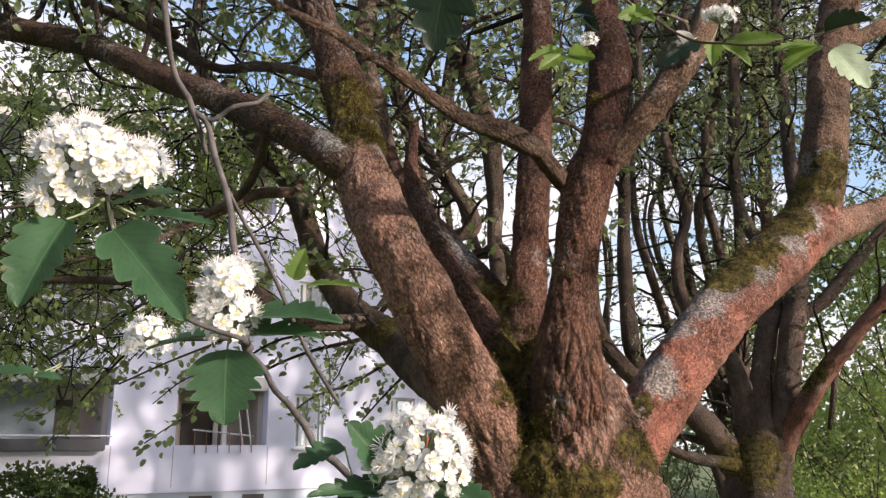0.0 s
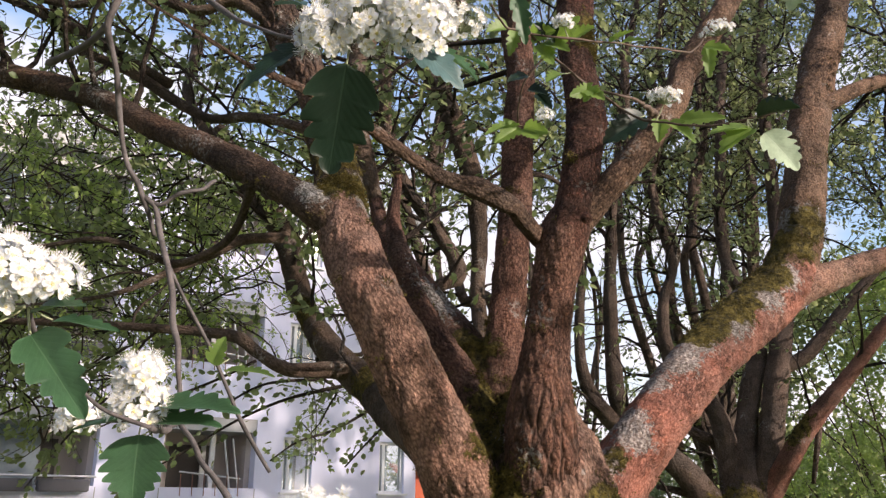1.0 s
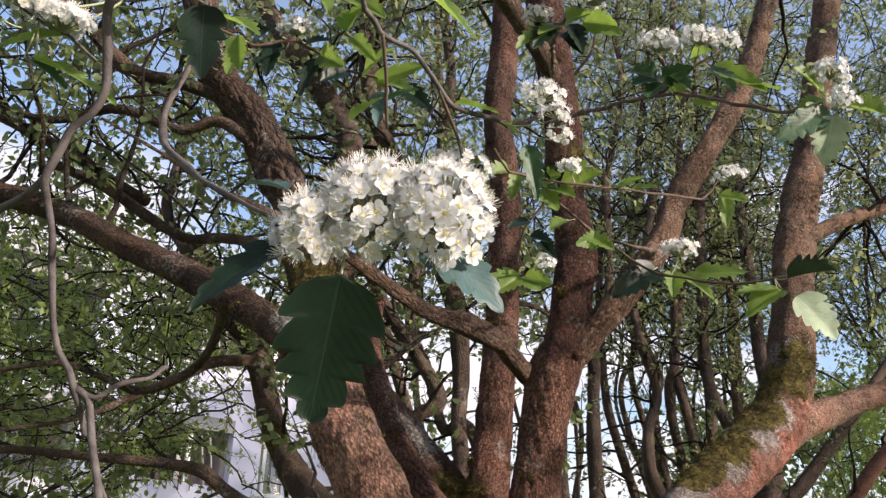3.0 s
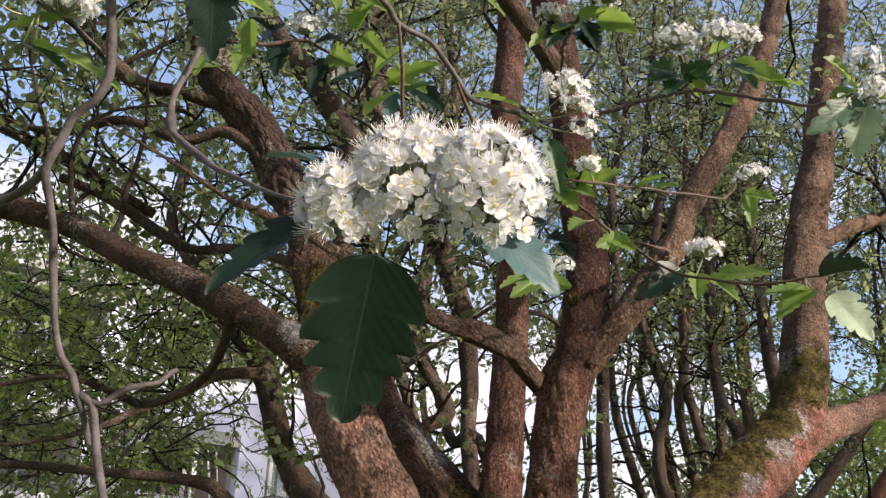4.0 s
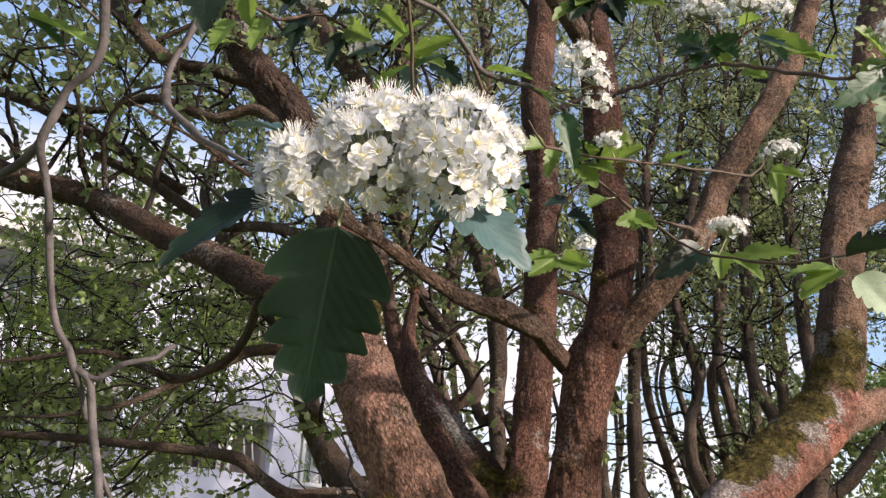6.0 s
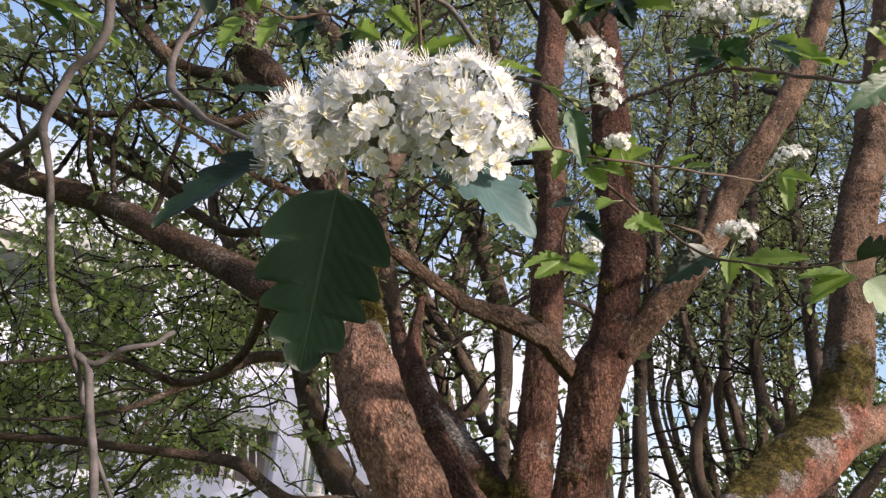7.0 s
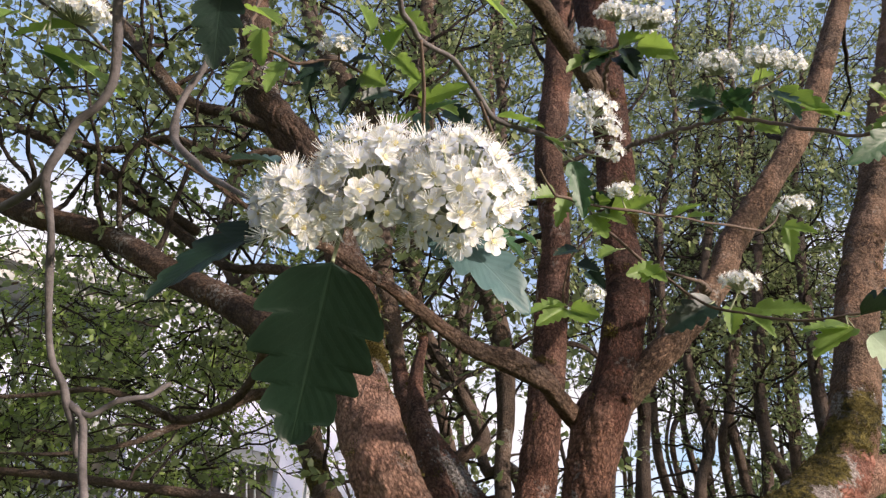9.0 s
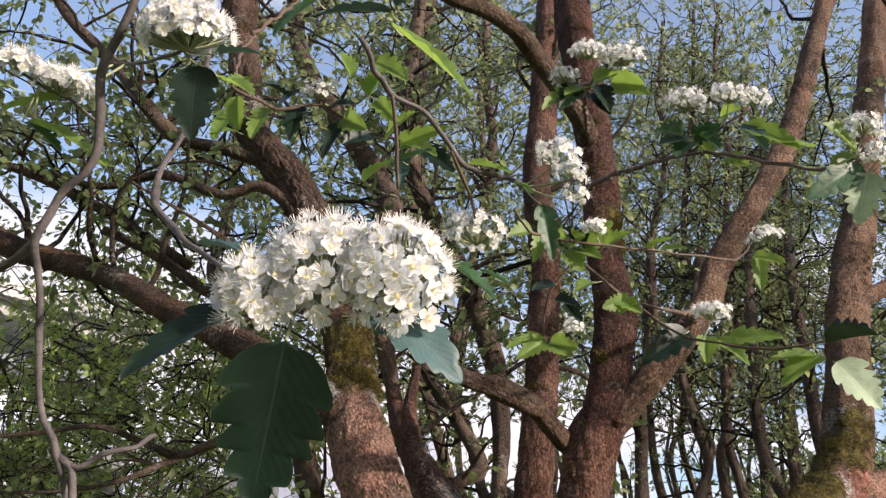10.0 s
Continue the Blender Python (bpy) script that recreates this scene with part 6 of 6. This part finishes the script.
sprig_leaf(stem_sprig, (0.2981, 1.2330, 2.4289), (0.3366, 1.2135, 2.4049), 0.0305, 0.14, 0.28, 0.15, 0)
sprig_leaf(stem_sprig, (0.3152, 1.2312, 2.4339), (0.3507, 1.1878, 2.4546), 0.0371, -0.02, 0.11, 0.15, 0)
sprig_leaf(stem_sprig, (0.3194, 1.2292, 2.4380), (0.2750, 1.1909, 2.4422), 0.0308, -0.25, 0.25, 0.15, 2)
sprig_leaf(stem_sprig, (0.3413, 1.2315, 2.4355), (0.3770, 1.1961, 2.4413), 0.0322, 0.16, 0.25, 0.15, 0)
sprig_leaf(stem_sprig, (0.4111, 1.2363, 2.4324), (0.4452, 1.2008, 2.4382), 0.0258, 0.38, 0.38, 0.15, 0)
sprig_leaf(stem_sprig, (0.4328, 1.2366, 2.4338), (0.4672, 1.2090, 2.4246), 0.0215, 0.25, 0.21, 0.15, 0)
sprig_leaf(stem_sprig, (0.5835, 1.2281, 2.4228), (0.5790, 1.2262, 2.3618), 0.0279, 0.43, 0.16, 0.15, 0)
sprig_leaf(stem_sprig, (0.5748, 1.2280, 2.4222), (0.6149, 1.2067, 2.4017), 0.0233, 0.08, 0.29, 0.15, 0)
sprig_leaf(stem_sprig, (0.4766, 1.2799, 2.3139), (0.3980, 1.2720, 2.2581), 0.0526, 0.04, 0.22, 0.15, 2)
sprig_leaf(stem_sprig, (0.5030, 1.2843, 2.3079), (0.4956, 1.2751, 2.2606), 0.0347, 0.03, 0.39, 0.15, 0)
sprig_leaf(stem_sprig, (0.5206, 1.2866, 2.3052), (0.5636, 1.2779, 2.2613), 0.0301, 0.21, 0.32, 0.15, 0)
sprig_leaf(stem_sprig, (0.5380, 1.2868, 2.3064), (0.6122, 1.2585, 2.3020), 0.0339, 0.26, 0.20, 0.15, 0)
sprig_leaf(stem_sprig, (0.3798, 1.2666, 2.3577), (0.3399, 1.2435, 2.3338), 0.0302, -0.30, 0.14, 0.15, 0)
sprig_leaf(stem_sprig, (0.3622, 1.2644, 2.3604), (0.3996, 1.2481, 2.3302), 0.0318, 0.33, 0.22, 0.15, 0)
sprig_leaf(stem_sprig, (0.2533, 1.2978, 2.3030), (0.1913, 1.2757, 2.2754), 0.0310, 0.50, 0.38, 0.15, 0)
sprig_leaf(stem_sprig, (0.2535, 1.2999, 2.2992), (0.2091, 1.2838, 2.2616), 0.0334, 0.07, 0.33, 0.15, 0)
sprig_leaf(stem_sprig, (0.2581, 1.3020, 2.2956), (0.2851, 1.2827, 2.2702), 0.0353, 0.53, 0.11, 0.15, 0)
sprig_leaf(stem_sprig, (0.2622, 1.3000, 2.2997), (0.3016, 1.2789, 2.2788), 0.0348, -0.34, 0.11, 0.15, 0)
sprig_leaf(stem_sprig, (0.2675, 1.2694, 2.3577), (0.2980, 1.2470, 2.3386), 0.0312, 0.24, 0.30, 0.15, 2)
sprig_leaf(stem_sprig, (0.2853, 1.2737, 2.3512), (0.3078, 1.2590, 2.3167), 0.0272, 0.05, 0.38, 0.15, 2)
sprig_leaf(stem_sprig, (0.2661, 1.2572, 2.3807), (0.2290, 1.2342, 2.3566), 0.0249, 0.31, 0.13, 0.15, 2)
sprig_leaf(stem_sprig, (0.3268, 1.2578, 2.3846), (0.2969, 1.2370, 2.3573), 0.0322, 0.22, 0.22, 0.15, 0)
sprig_leaf(stem_sprig, (0.3729, 1.2829, 2.3415), (0.3912, 1.2480, 2.3446), 0.0246, 0.35, 0.38, 0.15, 0)
sprig_leaf(stem_sprig, (0.6094, 1.1022, 2.1967), (0.6536, 1.0982, 2.1349), 0.0616, 0.30, 0.10, 0.15, 3)
sprig_leaf(stem_sprig, (0.6003, 1.1010, 2.2221), (0.6513, 1.0659, 2.2235), 0.0518, 1.00, 0.50, 0.15, 2)
sprig_leaf(stem_sprig, (0.6026, 1.1266, 2.2152), (0.5451, 1.1255, 2.1743), 0.0455, 0.80, 0.25, 0.15, 0)
sprig_leaf(stem_sprig, (0.5950, 1.1268, 2.2152), (0.5257, 1.1128, 2.2011), 0.0303, 0.80, 0.25, 0.15, 0)
upper_sprig = sprig('dark whitebeam twig carrying several cream blossom clusters and bright leaves')
sprig_twig(upper_sprig, [(0.5538, 2.5670, 3.4598, 0.00756), (0.5066, 1.9704, 3.0855, 0.00516), (0.4980, 1.5448, 2.8193, 0.00399), (0.5161, 1.2890, 2.6623, 0.00292), (0.5505, 1.2094, 2.6018, 0.00271), (0.5838, 1.1327, 2.5356, 0.00250), (0.6060, 1.0560, 2.4686, 0.00201), (0.6163, 1.0146, 2.4408, 0.00192), (0.6313, 0.9818, 2.3971, 0.00183)], TWIG_DARK)
sprig_twig(upper_sprig, [(0.5161, 1.2890, 2.6623, 0.00219), (0.5236, 1.2690, 2.7007, 0.00219), (0.5143, 1.2551, 2.7259, 0.00219)], TWIG_DARK)
sprig_twig(upper_sprig, [(0.5161, 1.2890, 2.6623, 0.00219), (0.5747, 1.2491, 2.6997, 0.00216), (0.6163, 1.2361, 2.7279, 0.00216)], TWIG_DARK)
sprig_bloom(upper_sprig, (0.4977, 1.2070, 2.7209), 0.0341, 14, 0.80, 0.50)
sprig_bloom(upper_sprig, (0.5609, 1.1723, 2.7056), 0.0293, 10, 0.80, 0.45)
sprig_bloom(upper_sprig, (0.6036, 1.1758, 2.7024), 0.0246, 8, 0.80, 0.60)
sprig_bloom(upper_sprig, (0.6275, 0.9315, 2.4496), 0.0220, 12, 0.90, 0.80)
sprig_bloom(upper_sprig, (0.6440, 0.9493, 2.4194), 0.0177, 8, 0.70, 0.90)
sprig_leaf(upper_sprig, (0.5086, 1.2574, 2.6784), (0.4511, 1.2292, 2.6412), 0.0442, 0.30, 0.15, 0.15, 4)
sprig_leaf(upper_sprig, (0.5039, 1.2574, 2.6781), (0.4453, 1.2182, 2.6614), 0.0408, 0.02, 0.40, 0.15, 4)
sprig_leaf(upper_sprig, (0.5185, 1.2598, 2.6748), (0.5520, 1.2172, 2.6725), 0.0387, -0.28, 0.32, 0.15, 4)
sprig_leaf(upper_sprig, (0.5278, 1.2576, 2.6797), (0.5539, 1.2348, 2.6396), 0.0415, 0.40, 0.35, 0.15, 4)
sprig_leaf(upper_sprig, (0.5139, 1.2620, 2.6703), (0.4802, 1.2405, 2.6225), 0.0460, 0.36, 0.20, 0.15, 4)
sprig_leaf(upper_sprig, (0.5646, 1.2445, 2.7075), (0.5877, 1.2045, 2.6995), 0.0363, 0.05, 0.35, 0.15, 0)
sprig_leaf(upper_sprig, (0.6037, 1.2517, 2.6973), (0.6936, 1.2385, 2.6446), 0.0412, -0.05, 0.38, 0.15, 0)
sprig_leaf(upper_sprig, (0.5941, 1.2516, 2.6967), (0.6381, 1.2401, 2.6368), 0.0496, 0.48, 0.34, 0.15, 1)
sprig_leaf(upper_sprig, (0.5777, 1.2762, 2.6490), (0.6021, 1.2506, 2.6139), 0.0332, -0.27, 0.27, 0.15, 0)
sprig_leaf(upper_sprig, (0.5283, 1.2621, 2.6712), (0.5363, 1.2433, 2.6220), 0.0422, 0.42, 0.29, 0.15, 0)
sprig_leaf(upper_sprig, (0.7301, 1.2712, 2.6716), (0.6371, 1.2313, 2.6533), 0.0424, 0.51, 0.17, 0.15, 0)
sprig_leaf(upper_sprig, (0.7127, 1.2868, 2.6408), (0.7146, 1.2607, 2.6047), 0.0298, -0.05, 0.19, 0.15, 0)
sprig_leaf(upper_sprig, (0.6283, 0.9561, 2.3926), (0.6099, 0.9703, 2.3259), 0.0506, 0.30, 0.15, 0.15, 3)
sprig_leaf(upper_sprig, (0.6257, 0.9590, 2.4077), (0.5465, 0.9537, 2.3506), 0.0408, -0.24, 0.11, 0.15, 4)
sprig_leaf(upper_sprig, (0.6229, 0.9600, 2.4260), (0.5735, 0.9235, 2.4459), 0.0406, 0.13, 0.23, 0.15, 0)
sprig_leaf(upper_sprig, (0.6508, 0.9594, 2.4087), (0.6915, 0.9391, 2.3867), 0.0438, 0.21, 0.38, 0.15, 0)
sprig_leaf(upper_sprig, (0.6266, 0.9618, 2.4230), (0.5820, 0.9500, 2.4000), 0.0314, 0.31, 0.20, 0.15, 0)
crown_sprig = sprig('flat white blossom clusters with green leaves beside the front stem')
sprig_twig(crown_sprig, [(0.5087, 2.2753, 3.4648, 0.00563), (0.4299, 1.8360, 3.2195, 0.00459), (0.3805, 1.4587, 2.9685, 0.00365), (0.3864, 1.3269, 2.8970, 0.00292), (0.3848, 1.2981, 2.9070, 0.00288)], TWIG_DARK)
sprig_twig(crown_sprig, [(0.3805, 1.4587, 2.9685, 0.00274), (0.3229, 1.3577, 2.8788, 0.00253), (0.3091, 1.3338, 2.8793, 0.00250)], TWIG_DARK)
sprig_bloom(crown_sprig, (0.3494, 1.2926, 2.9142), 0.0352, 12, 0.80, 0.40)
sprig_bloom(crown_sprig, (0.4155, 1.2981, 2.9092), 0.0418, 14, 0.80, 0.45)
sprig_bloom(crown_sprig, (0.3090, 1.3321, 2.8822), 0.0278, 12, 0.40, 0.50)
sprig_leaf(crown_sprig, (0.3568, 1.3611, 2.8753), (0.3056, 1.3192, 2.8237), 0.0441, 0.47, 0.22, 0.15, 0)
sprig_leaf(crown_sprig, (0.3457, 1.3636, 2.8699), (0.2629, 1.3319, 2.7984), 0.0483, 0.31, 0.37, 0.15, 0)
sprig_leaf(crown_sprig, (0.3792, 1.3587, 2.8811), (0.3931, 1.3369, 2.7989), 0.0438, 0.42, 0.17, 0.15, 2)
sprig_leaf(crown_sprig, (0.4016, 1.3563, 2.8869), (0.4569, 1.3139, 2.8439), 0.0563, -0.30, 0.20, 0.15, 0)
sprig_leaf(crown_sprig, (0.4073, 1.3592, 2.8822), (0.4681, 1.3222, 2.8303), 0.0453, 0.00, 0.14, 0.15, 0)
sprig_leaf(crown_sprig, (0.3628, 1.3667, 2.8657), (0.3933, 1.3396, 2.7942), 0.0407, 0.06, 0.27, 0.15, 2)
sprig_leaf(crown_sprig, (0.3678, 1.3557, 2.8855), (0.4021, 1.3022, 2.8606), 0.0399, -0.17, 0.38, 0.15, 0)
sprig_leaf(crown_sprig, (0.3342, 1.3579, 2.8793), (0.2954, 1.3325, 2.7997), 0.0503, -0.02, 0.12, 0.15, 2)
hanging_sprig = sprig('long drooping grey twig with whitebeam leaves and blossom at its top')
sprig_twig(hanging_sprig, [(-0.1213, 0.5231, 2.2908, 0.00280), (-0.1300, 0.5464, 2.2492, 0.00280), (-0.1466, 0.5739, 2.1997, 0.00280), (-0.1536, 0.6057, 2.1432, 0.00280), (-0.1786, 0.6202, 2.1159, 0.00311), (-0.1984, 0.6380, 2.0832, 0.00342), (-0.1938, 0.6584, 2.0477, 0.00249), (-0.1959, 0.6839, 2.0026, 0.00264), (-0.1892, 0.7054, 1.9654, 0.00264), (-0.1766, 0.7203, 1.9401, 0.00264), (-0.1689, 0.7399, 1.9062, 0.00233)])
sprig_twig(hanging_sprig, [(-0.1984, 0.6380, 2.0832, 0.00311), (-0.2196, 0.6539, 2.0741, 0.00284), (-0.2750, 0.6882, 2.0704, 0.00298)])
sprig_twig(hanging_sprig, [(-0.1766, 0.7203, 1.9401, 0.00171), (-0.1602, 0.7241, 1.9347, 0.00186), (-0.1368, 0.7192, 1.9450, 0.00186), (-0.1194, 0.7273, 1.9523, 0.00174), (-0.1103, 0.7329, 1.9633, 0.00144)])
sprig_twig(hanging_sprig, [(-0.1766, 0.7203, 1.9401, 0.00260), (-0.1605, 0.7264, 1.9166, 0.00297), (-0.1426, 0.7184, 1.8676, 0.00289), (-0.1304, 0.7116, 1.8138, 0.00263), (-0.1194, 0.7029, 1.7672, 0.00222), (-0.1186, 0.7109, 1.7303, 0.00204), (-0.0954, 0.6869, 1.7040, 0.00212), (-0.0714, 0.6746, 1.6720, 0.00237), (-0.0460, 0.6721, 1.6419, 0.00264), (-0.0192, 0.6679, 1.6189, 0.00229), (0.0132, 0.6614, 1.6047, 0.00180)])
sprig_twig(hanging_sprig, [(-0.1426, 0.7184, 1.8676, 0.00163), (-0.1056, 0.7471, 1.7965, 0.00165), (-0.0751, 0.7750, 1.7285, 0.00167), (-0.0473, 0.7874, 1.6808, 0.00167)])
sprig_bloom(hanging_sprig, (-0.0870, 0.5575, 2.2318), 0.0345, 30, 0.55, 0.55)
sprig_twig(hanging_sprig, [(-0.2010, 0.6636, 2.2800, 0.00167), (-0.1408, 0.6168, 2.2452, 0.00136), (-0.0901, 0.5746, 2.2219, 0.00126)])
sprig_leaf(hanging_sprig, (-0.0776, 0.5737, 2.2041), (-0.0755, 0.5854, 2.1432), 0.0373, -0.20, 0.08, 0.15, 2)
sprig_leaf(hanging_sprig, (-0.0606, 0.5698, 2.2123), (-0.0251, 0.5544, 2.2014), 0.0195, 0.90, 0.25, 0.15, 1)
sprig_leaf(hanging_sprig, (-0.0704, 0.6098, 2.2221), (-0.0394, 0.6006, 2.2001), 0.0226, 0.90, 0.25, 0.15, 0)
sprig_leaf(hanging_sprig, (-0.0703, 0.6477, 2.2365), (-0.0695, 0.6621, 2.2112), 0.0214, 0.40, 0.25, 0.15, 0)
sprig_bloom(hanging_sprig, (-0.2103, 0.6226, 2.2300), 0.0227, 18, 0.40, 0.50)
sprig_bloom(hanging_sprig, (-0.2345, 0.5989, 2.2294), 0.0161, 14, 0.40, 0.60)
sprig_twig(hanging_sprig, [(-0.2068, 0.6889, 2.2350, 0.00148), (-0.2112, 0.6475, 2.2266, 0.00123), (-0.2180, 0.6283, 2.2194, 0.00119), (-0.2333, 0.6046, 2.2195, 0.00099)])
sprig_leaf(hanging_sprig, (-0.2231, 0.6241, 2.1860), (-0.1424, 0.6088, 2.1377), 0.0231, 1.00, 0.25, 0.15, 0)
sprig_leaf(hanging_sprig, (-0.2108, 0.6307, 2.2156), (-0.2509, 0.6179, 2.1948), 0.0214, 1.00, 0.25, 0.15, 0)
sprig_leaf(hanging_sprig, (-0.2323, 0.6239, 2.1856), (-0.1894, 0.6192, 2.1565), 0.0181, 1.00, 0.25, 0.15, 4)
sprig_leaf(hanging_sprig, (-0.2701, 0.6398, 2.2380), (-0.2847, 0.6180, 2.1926), 0.0267, 1.00, 0.25, 0.15, 0)
low_sprig = sprig('cream whitebeam blossom cluster with broad green leaves on a red twig')
sprig_twig(low_sprig, [(-0.1186, 0.7109, 1.7303, 0.00230), (-0.0721, 0.5435, 1.7013, 0.00205), (-0.0585, 0.4775, 1.6970, 0.00180)])
sprig_twig(low_sprig, [(-0.1112, 0.4106, 1.7718, 0.00139), (-0.1155, 0.4218, 1.7549, 0.00141), (-0.1149, 0.4542, 1.7335, 0.00121), (-0.0894, 0.4741, 1.7093, 0.00109), (-0.0585, 0.4775, 1.6970, 0.00124)])
sprig_bloom(low_sprig, (-0.1206, 0.4014, 1.7815), 0.0205, 26, 0.75, 0.80)
sprig_bloom(low_sprig, (-0.1344, 0.4063, 1.7618), 0.0137, 14, 0.70, 0.80)
sprig_bloom(low_sprig, (-0.1000, 0.4098, 1.7758), 0.0152, 14, 0.70, 0.80)
sprig_leaf(low_sprig, (-0.1297, 0.4102, 1.7464), (-0.1451, 0.4010, 1.7028), 0.0333, 0.50, 0.25, 0.15, 4)
sprig_leaf(low_sprig, (-0.1074, 0.4117, 1.7418), (-0.0651, 0.3966, 1.6960), 0.0312, 0.50, 0.25, 0.15, 4)
sprig_leaf(low_sprig, (-0.1086, 0.4149, 1.7556), (-0.0722, 0.3948, 1.7559), 0.0162, 0.80, 0.25, 0.15, 4)
sprig_leaf(low_sprig, (-0.1015, 0.4225, 1.7521), (-0.0582, 0.4112, 1.7453), 0.0111, 0.90, 0.25, 0.15, 4)
sprig_leaf(low_sprig, (-0.1800, 0.4939, 1.6814), (-0.2119, 0.4936, 1.6817), 0.0109, 0.90, 0.25, 0.15, 4)
sprig_leaf(low_sprig, (-0.1801, 0.4944, 1.6799), (-0.1641, 0.4949, 1.6782), 0.0083, 0.90, 0.25, 0.15, 4)
mid_sprig = sprig('pale whitebeam blossom cluster among glossy green leaves')
sprig_twig(mid_sprig, [(-0.1186, 0.7109, 1.7303, 0.00230), (-0.0929, 0.6264, 1.7122, 0.00205), (-0.0752, 0.5420, 1.7062, 0.00180)])
sprig_twig(mid_sprig, [(-0.0752, 0.5420, 1.7062, 0.00177), (-0.0704, 0.5022, 1.7105, 0.00148), (-0.0725, 0.4924, 1.7187, 0.00129)])
sprig_twig(mid_sprig, [(-0.0759, 0.5420, 1.7062, 0.00125), (-0.1094, 0.5491, 1.7075, 0.00108), (-0.1449, 0.5721, 1.7074, 0.00094)])
sprig_bloom(mid_sprig, (-0.0730, 0.4884, 1.7344), 0.0149, 14, 0.75, 0.90)
sprig_bloom(mid_sprig, (-0.0725, 0.4928, 1.7171), 0.0178, 14, 0.70, 0.90)
sprig_bloom(mid_sprig, (-0.1459, 0.5703, 1.7147), 0.0131, 10, 0.60, 1.00)
sprig_leaf(mid_sprig, (-0.0603, 0.4941, 1.7123), (-0.0050, 0.4799, 1.7093), 0.0223, 0.70, 0.25, 0.15, 4)
sprig_leaf(mid_sprig, (-0.0636, 0.4967, 1.7024), (-0.0166, 0.4820, 1.7003), 0.0197, 0.60, 0.25, 0.15, 4)
sprig_leaf(mid_sprig, (-0.0728, 0.4986, 1.6943), (-0.0711, 0.4940, 1.6517), 0.0445, -0.20, 0.10, 0.15, 4)
sprig_leaf(mid_sprig, (-0.0747, 0.5262, 1.7075), (-0.1373, 0.5422, 1.7033), 0.0175, 0.80, 0.25, 0.15, 4)
sprig_leaf(mid_sprig, (-0.0515, 0.5771, 1.7516), (-0.0435, 0.5719, 1.7721), 0.0162, 0.30, 0.25, 0.15, 0)
sprig_leaf(mid_sprig, (-0.0419, 0.5781, 1.7477), (-0.0001, 0.5490, 1.7420), 0.0112, 0.80, 0.25, 0.15, 0)
bottom_sprig = sprig('rounded cream whitebeam blossom cluster with serrated leaves on a red twig')
sprig_twig(bottom_sprig, [(-0.0192, 0.6679, 1.6189, 0.00230), (-0.0081, 0.6078, 1.6143, 0.00205), (-0.0051, 0.5477, 1.6218, 0.00180)])
sprig_twig(bottom_sprig, [(-0.0051, 0.5477, 1.6218, 0.00207), (0.0178, 0.5416, 1.6136, 0.00169), (0.0347, 0.5410, 1.6167, 0.00169)])
sprig_bloom(bottom_sprig, (0.0350, 0.5351, 1.6397), 0.0305, 50, 0.80, 0.95)
sprig_leaf(bottom_sprig, (0.0179, 0.5391, 1.6234), (-0.0034, 0.5146, 1.6531), 0.0316, 0.40, 0.25, 0.15, 4)
sprig_leaf(bottom_sprig, (0.0178, 0.5416, 1.6136), (-0.0269, 0.5159, 1.6144), 0.0198, 0.60, 0.25, 0.15, 4)
sprig_leaf(bottom_sprig, (-0.0111, 0.5513, 1.6402), (-0.0402, 0.5375, 1.6279), 0.0207, 0.70, 0.25, 0.15, 4)
sprig_leaf(bottom_sprig, (0.0042, 0.5423, 1.6104), (-0.0107, 0.5308, 1.5892), 0.0266, 0.50, 0.25, 0.15, 4)
sprig_leaf(bottom_sprig, (0.0448, 0.5419, 1.6133), (0.0810, 0.5270, 1.6073), 0.0232, 0.60, 0.25, 0.15, 4)

# white-painted post at the far side of the lawn
post = new("post")
post.location = (4.59, 14.00, 0.0)
tagged(post, "short white-painted wooden post standing on the lawn", "post")
part("shaft", box(-0.055, -0.055, -0.05, 0.055, 0.055, 1.32, 0.01), WHITE, post)
part("cap", box(-0.065, -0.065, 1.32, 0.065, 0.065, 1.37, 0.012), WHITE, post)

for ob in scene.objects:
    if "line" in ob.keys():
        del ob["line"]
    if "kind" in ob.keys() and not ob["kind"]:
        del ob["kind"]
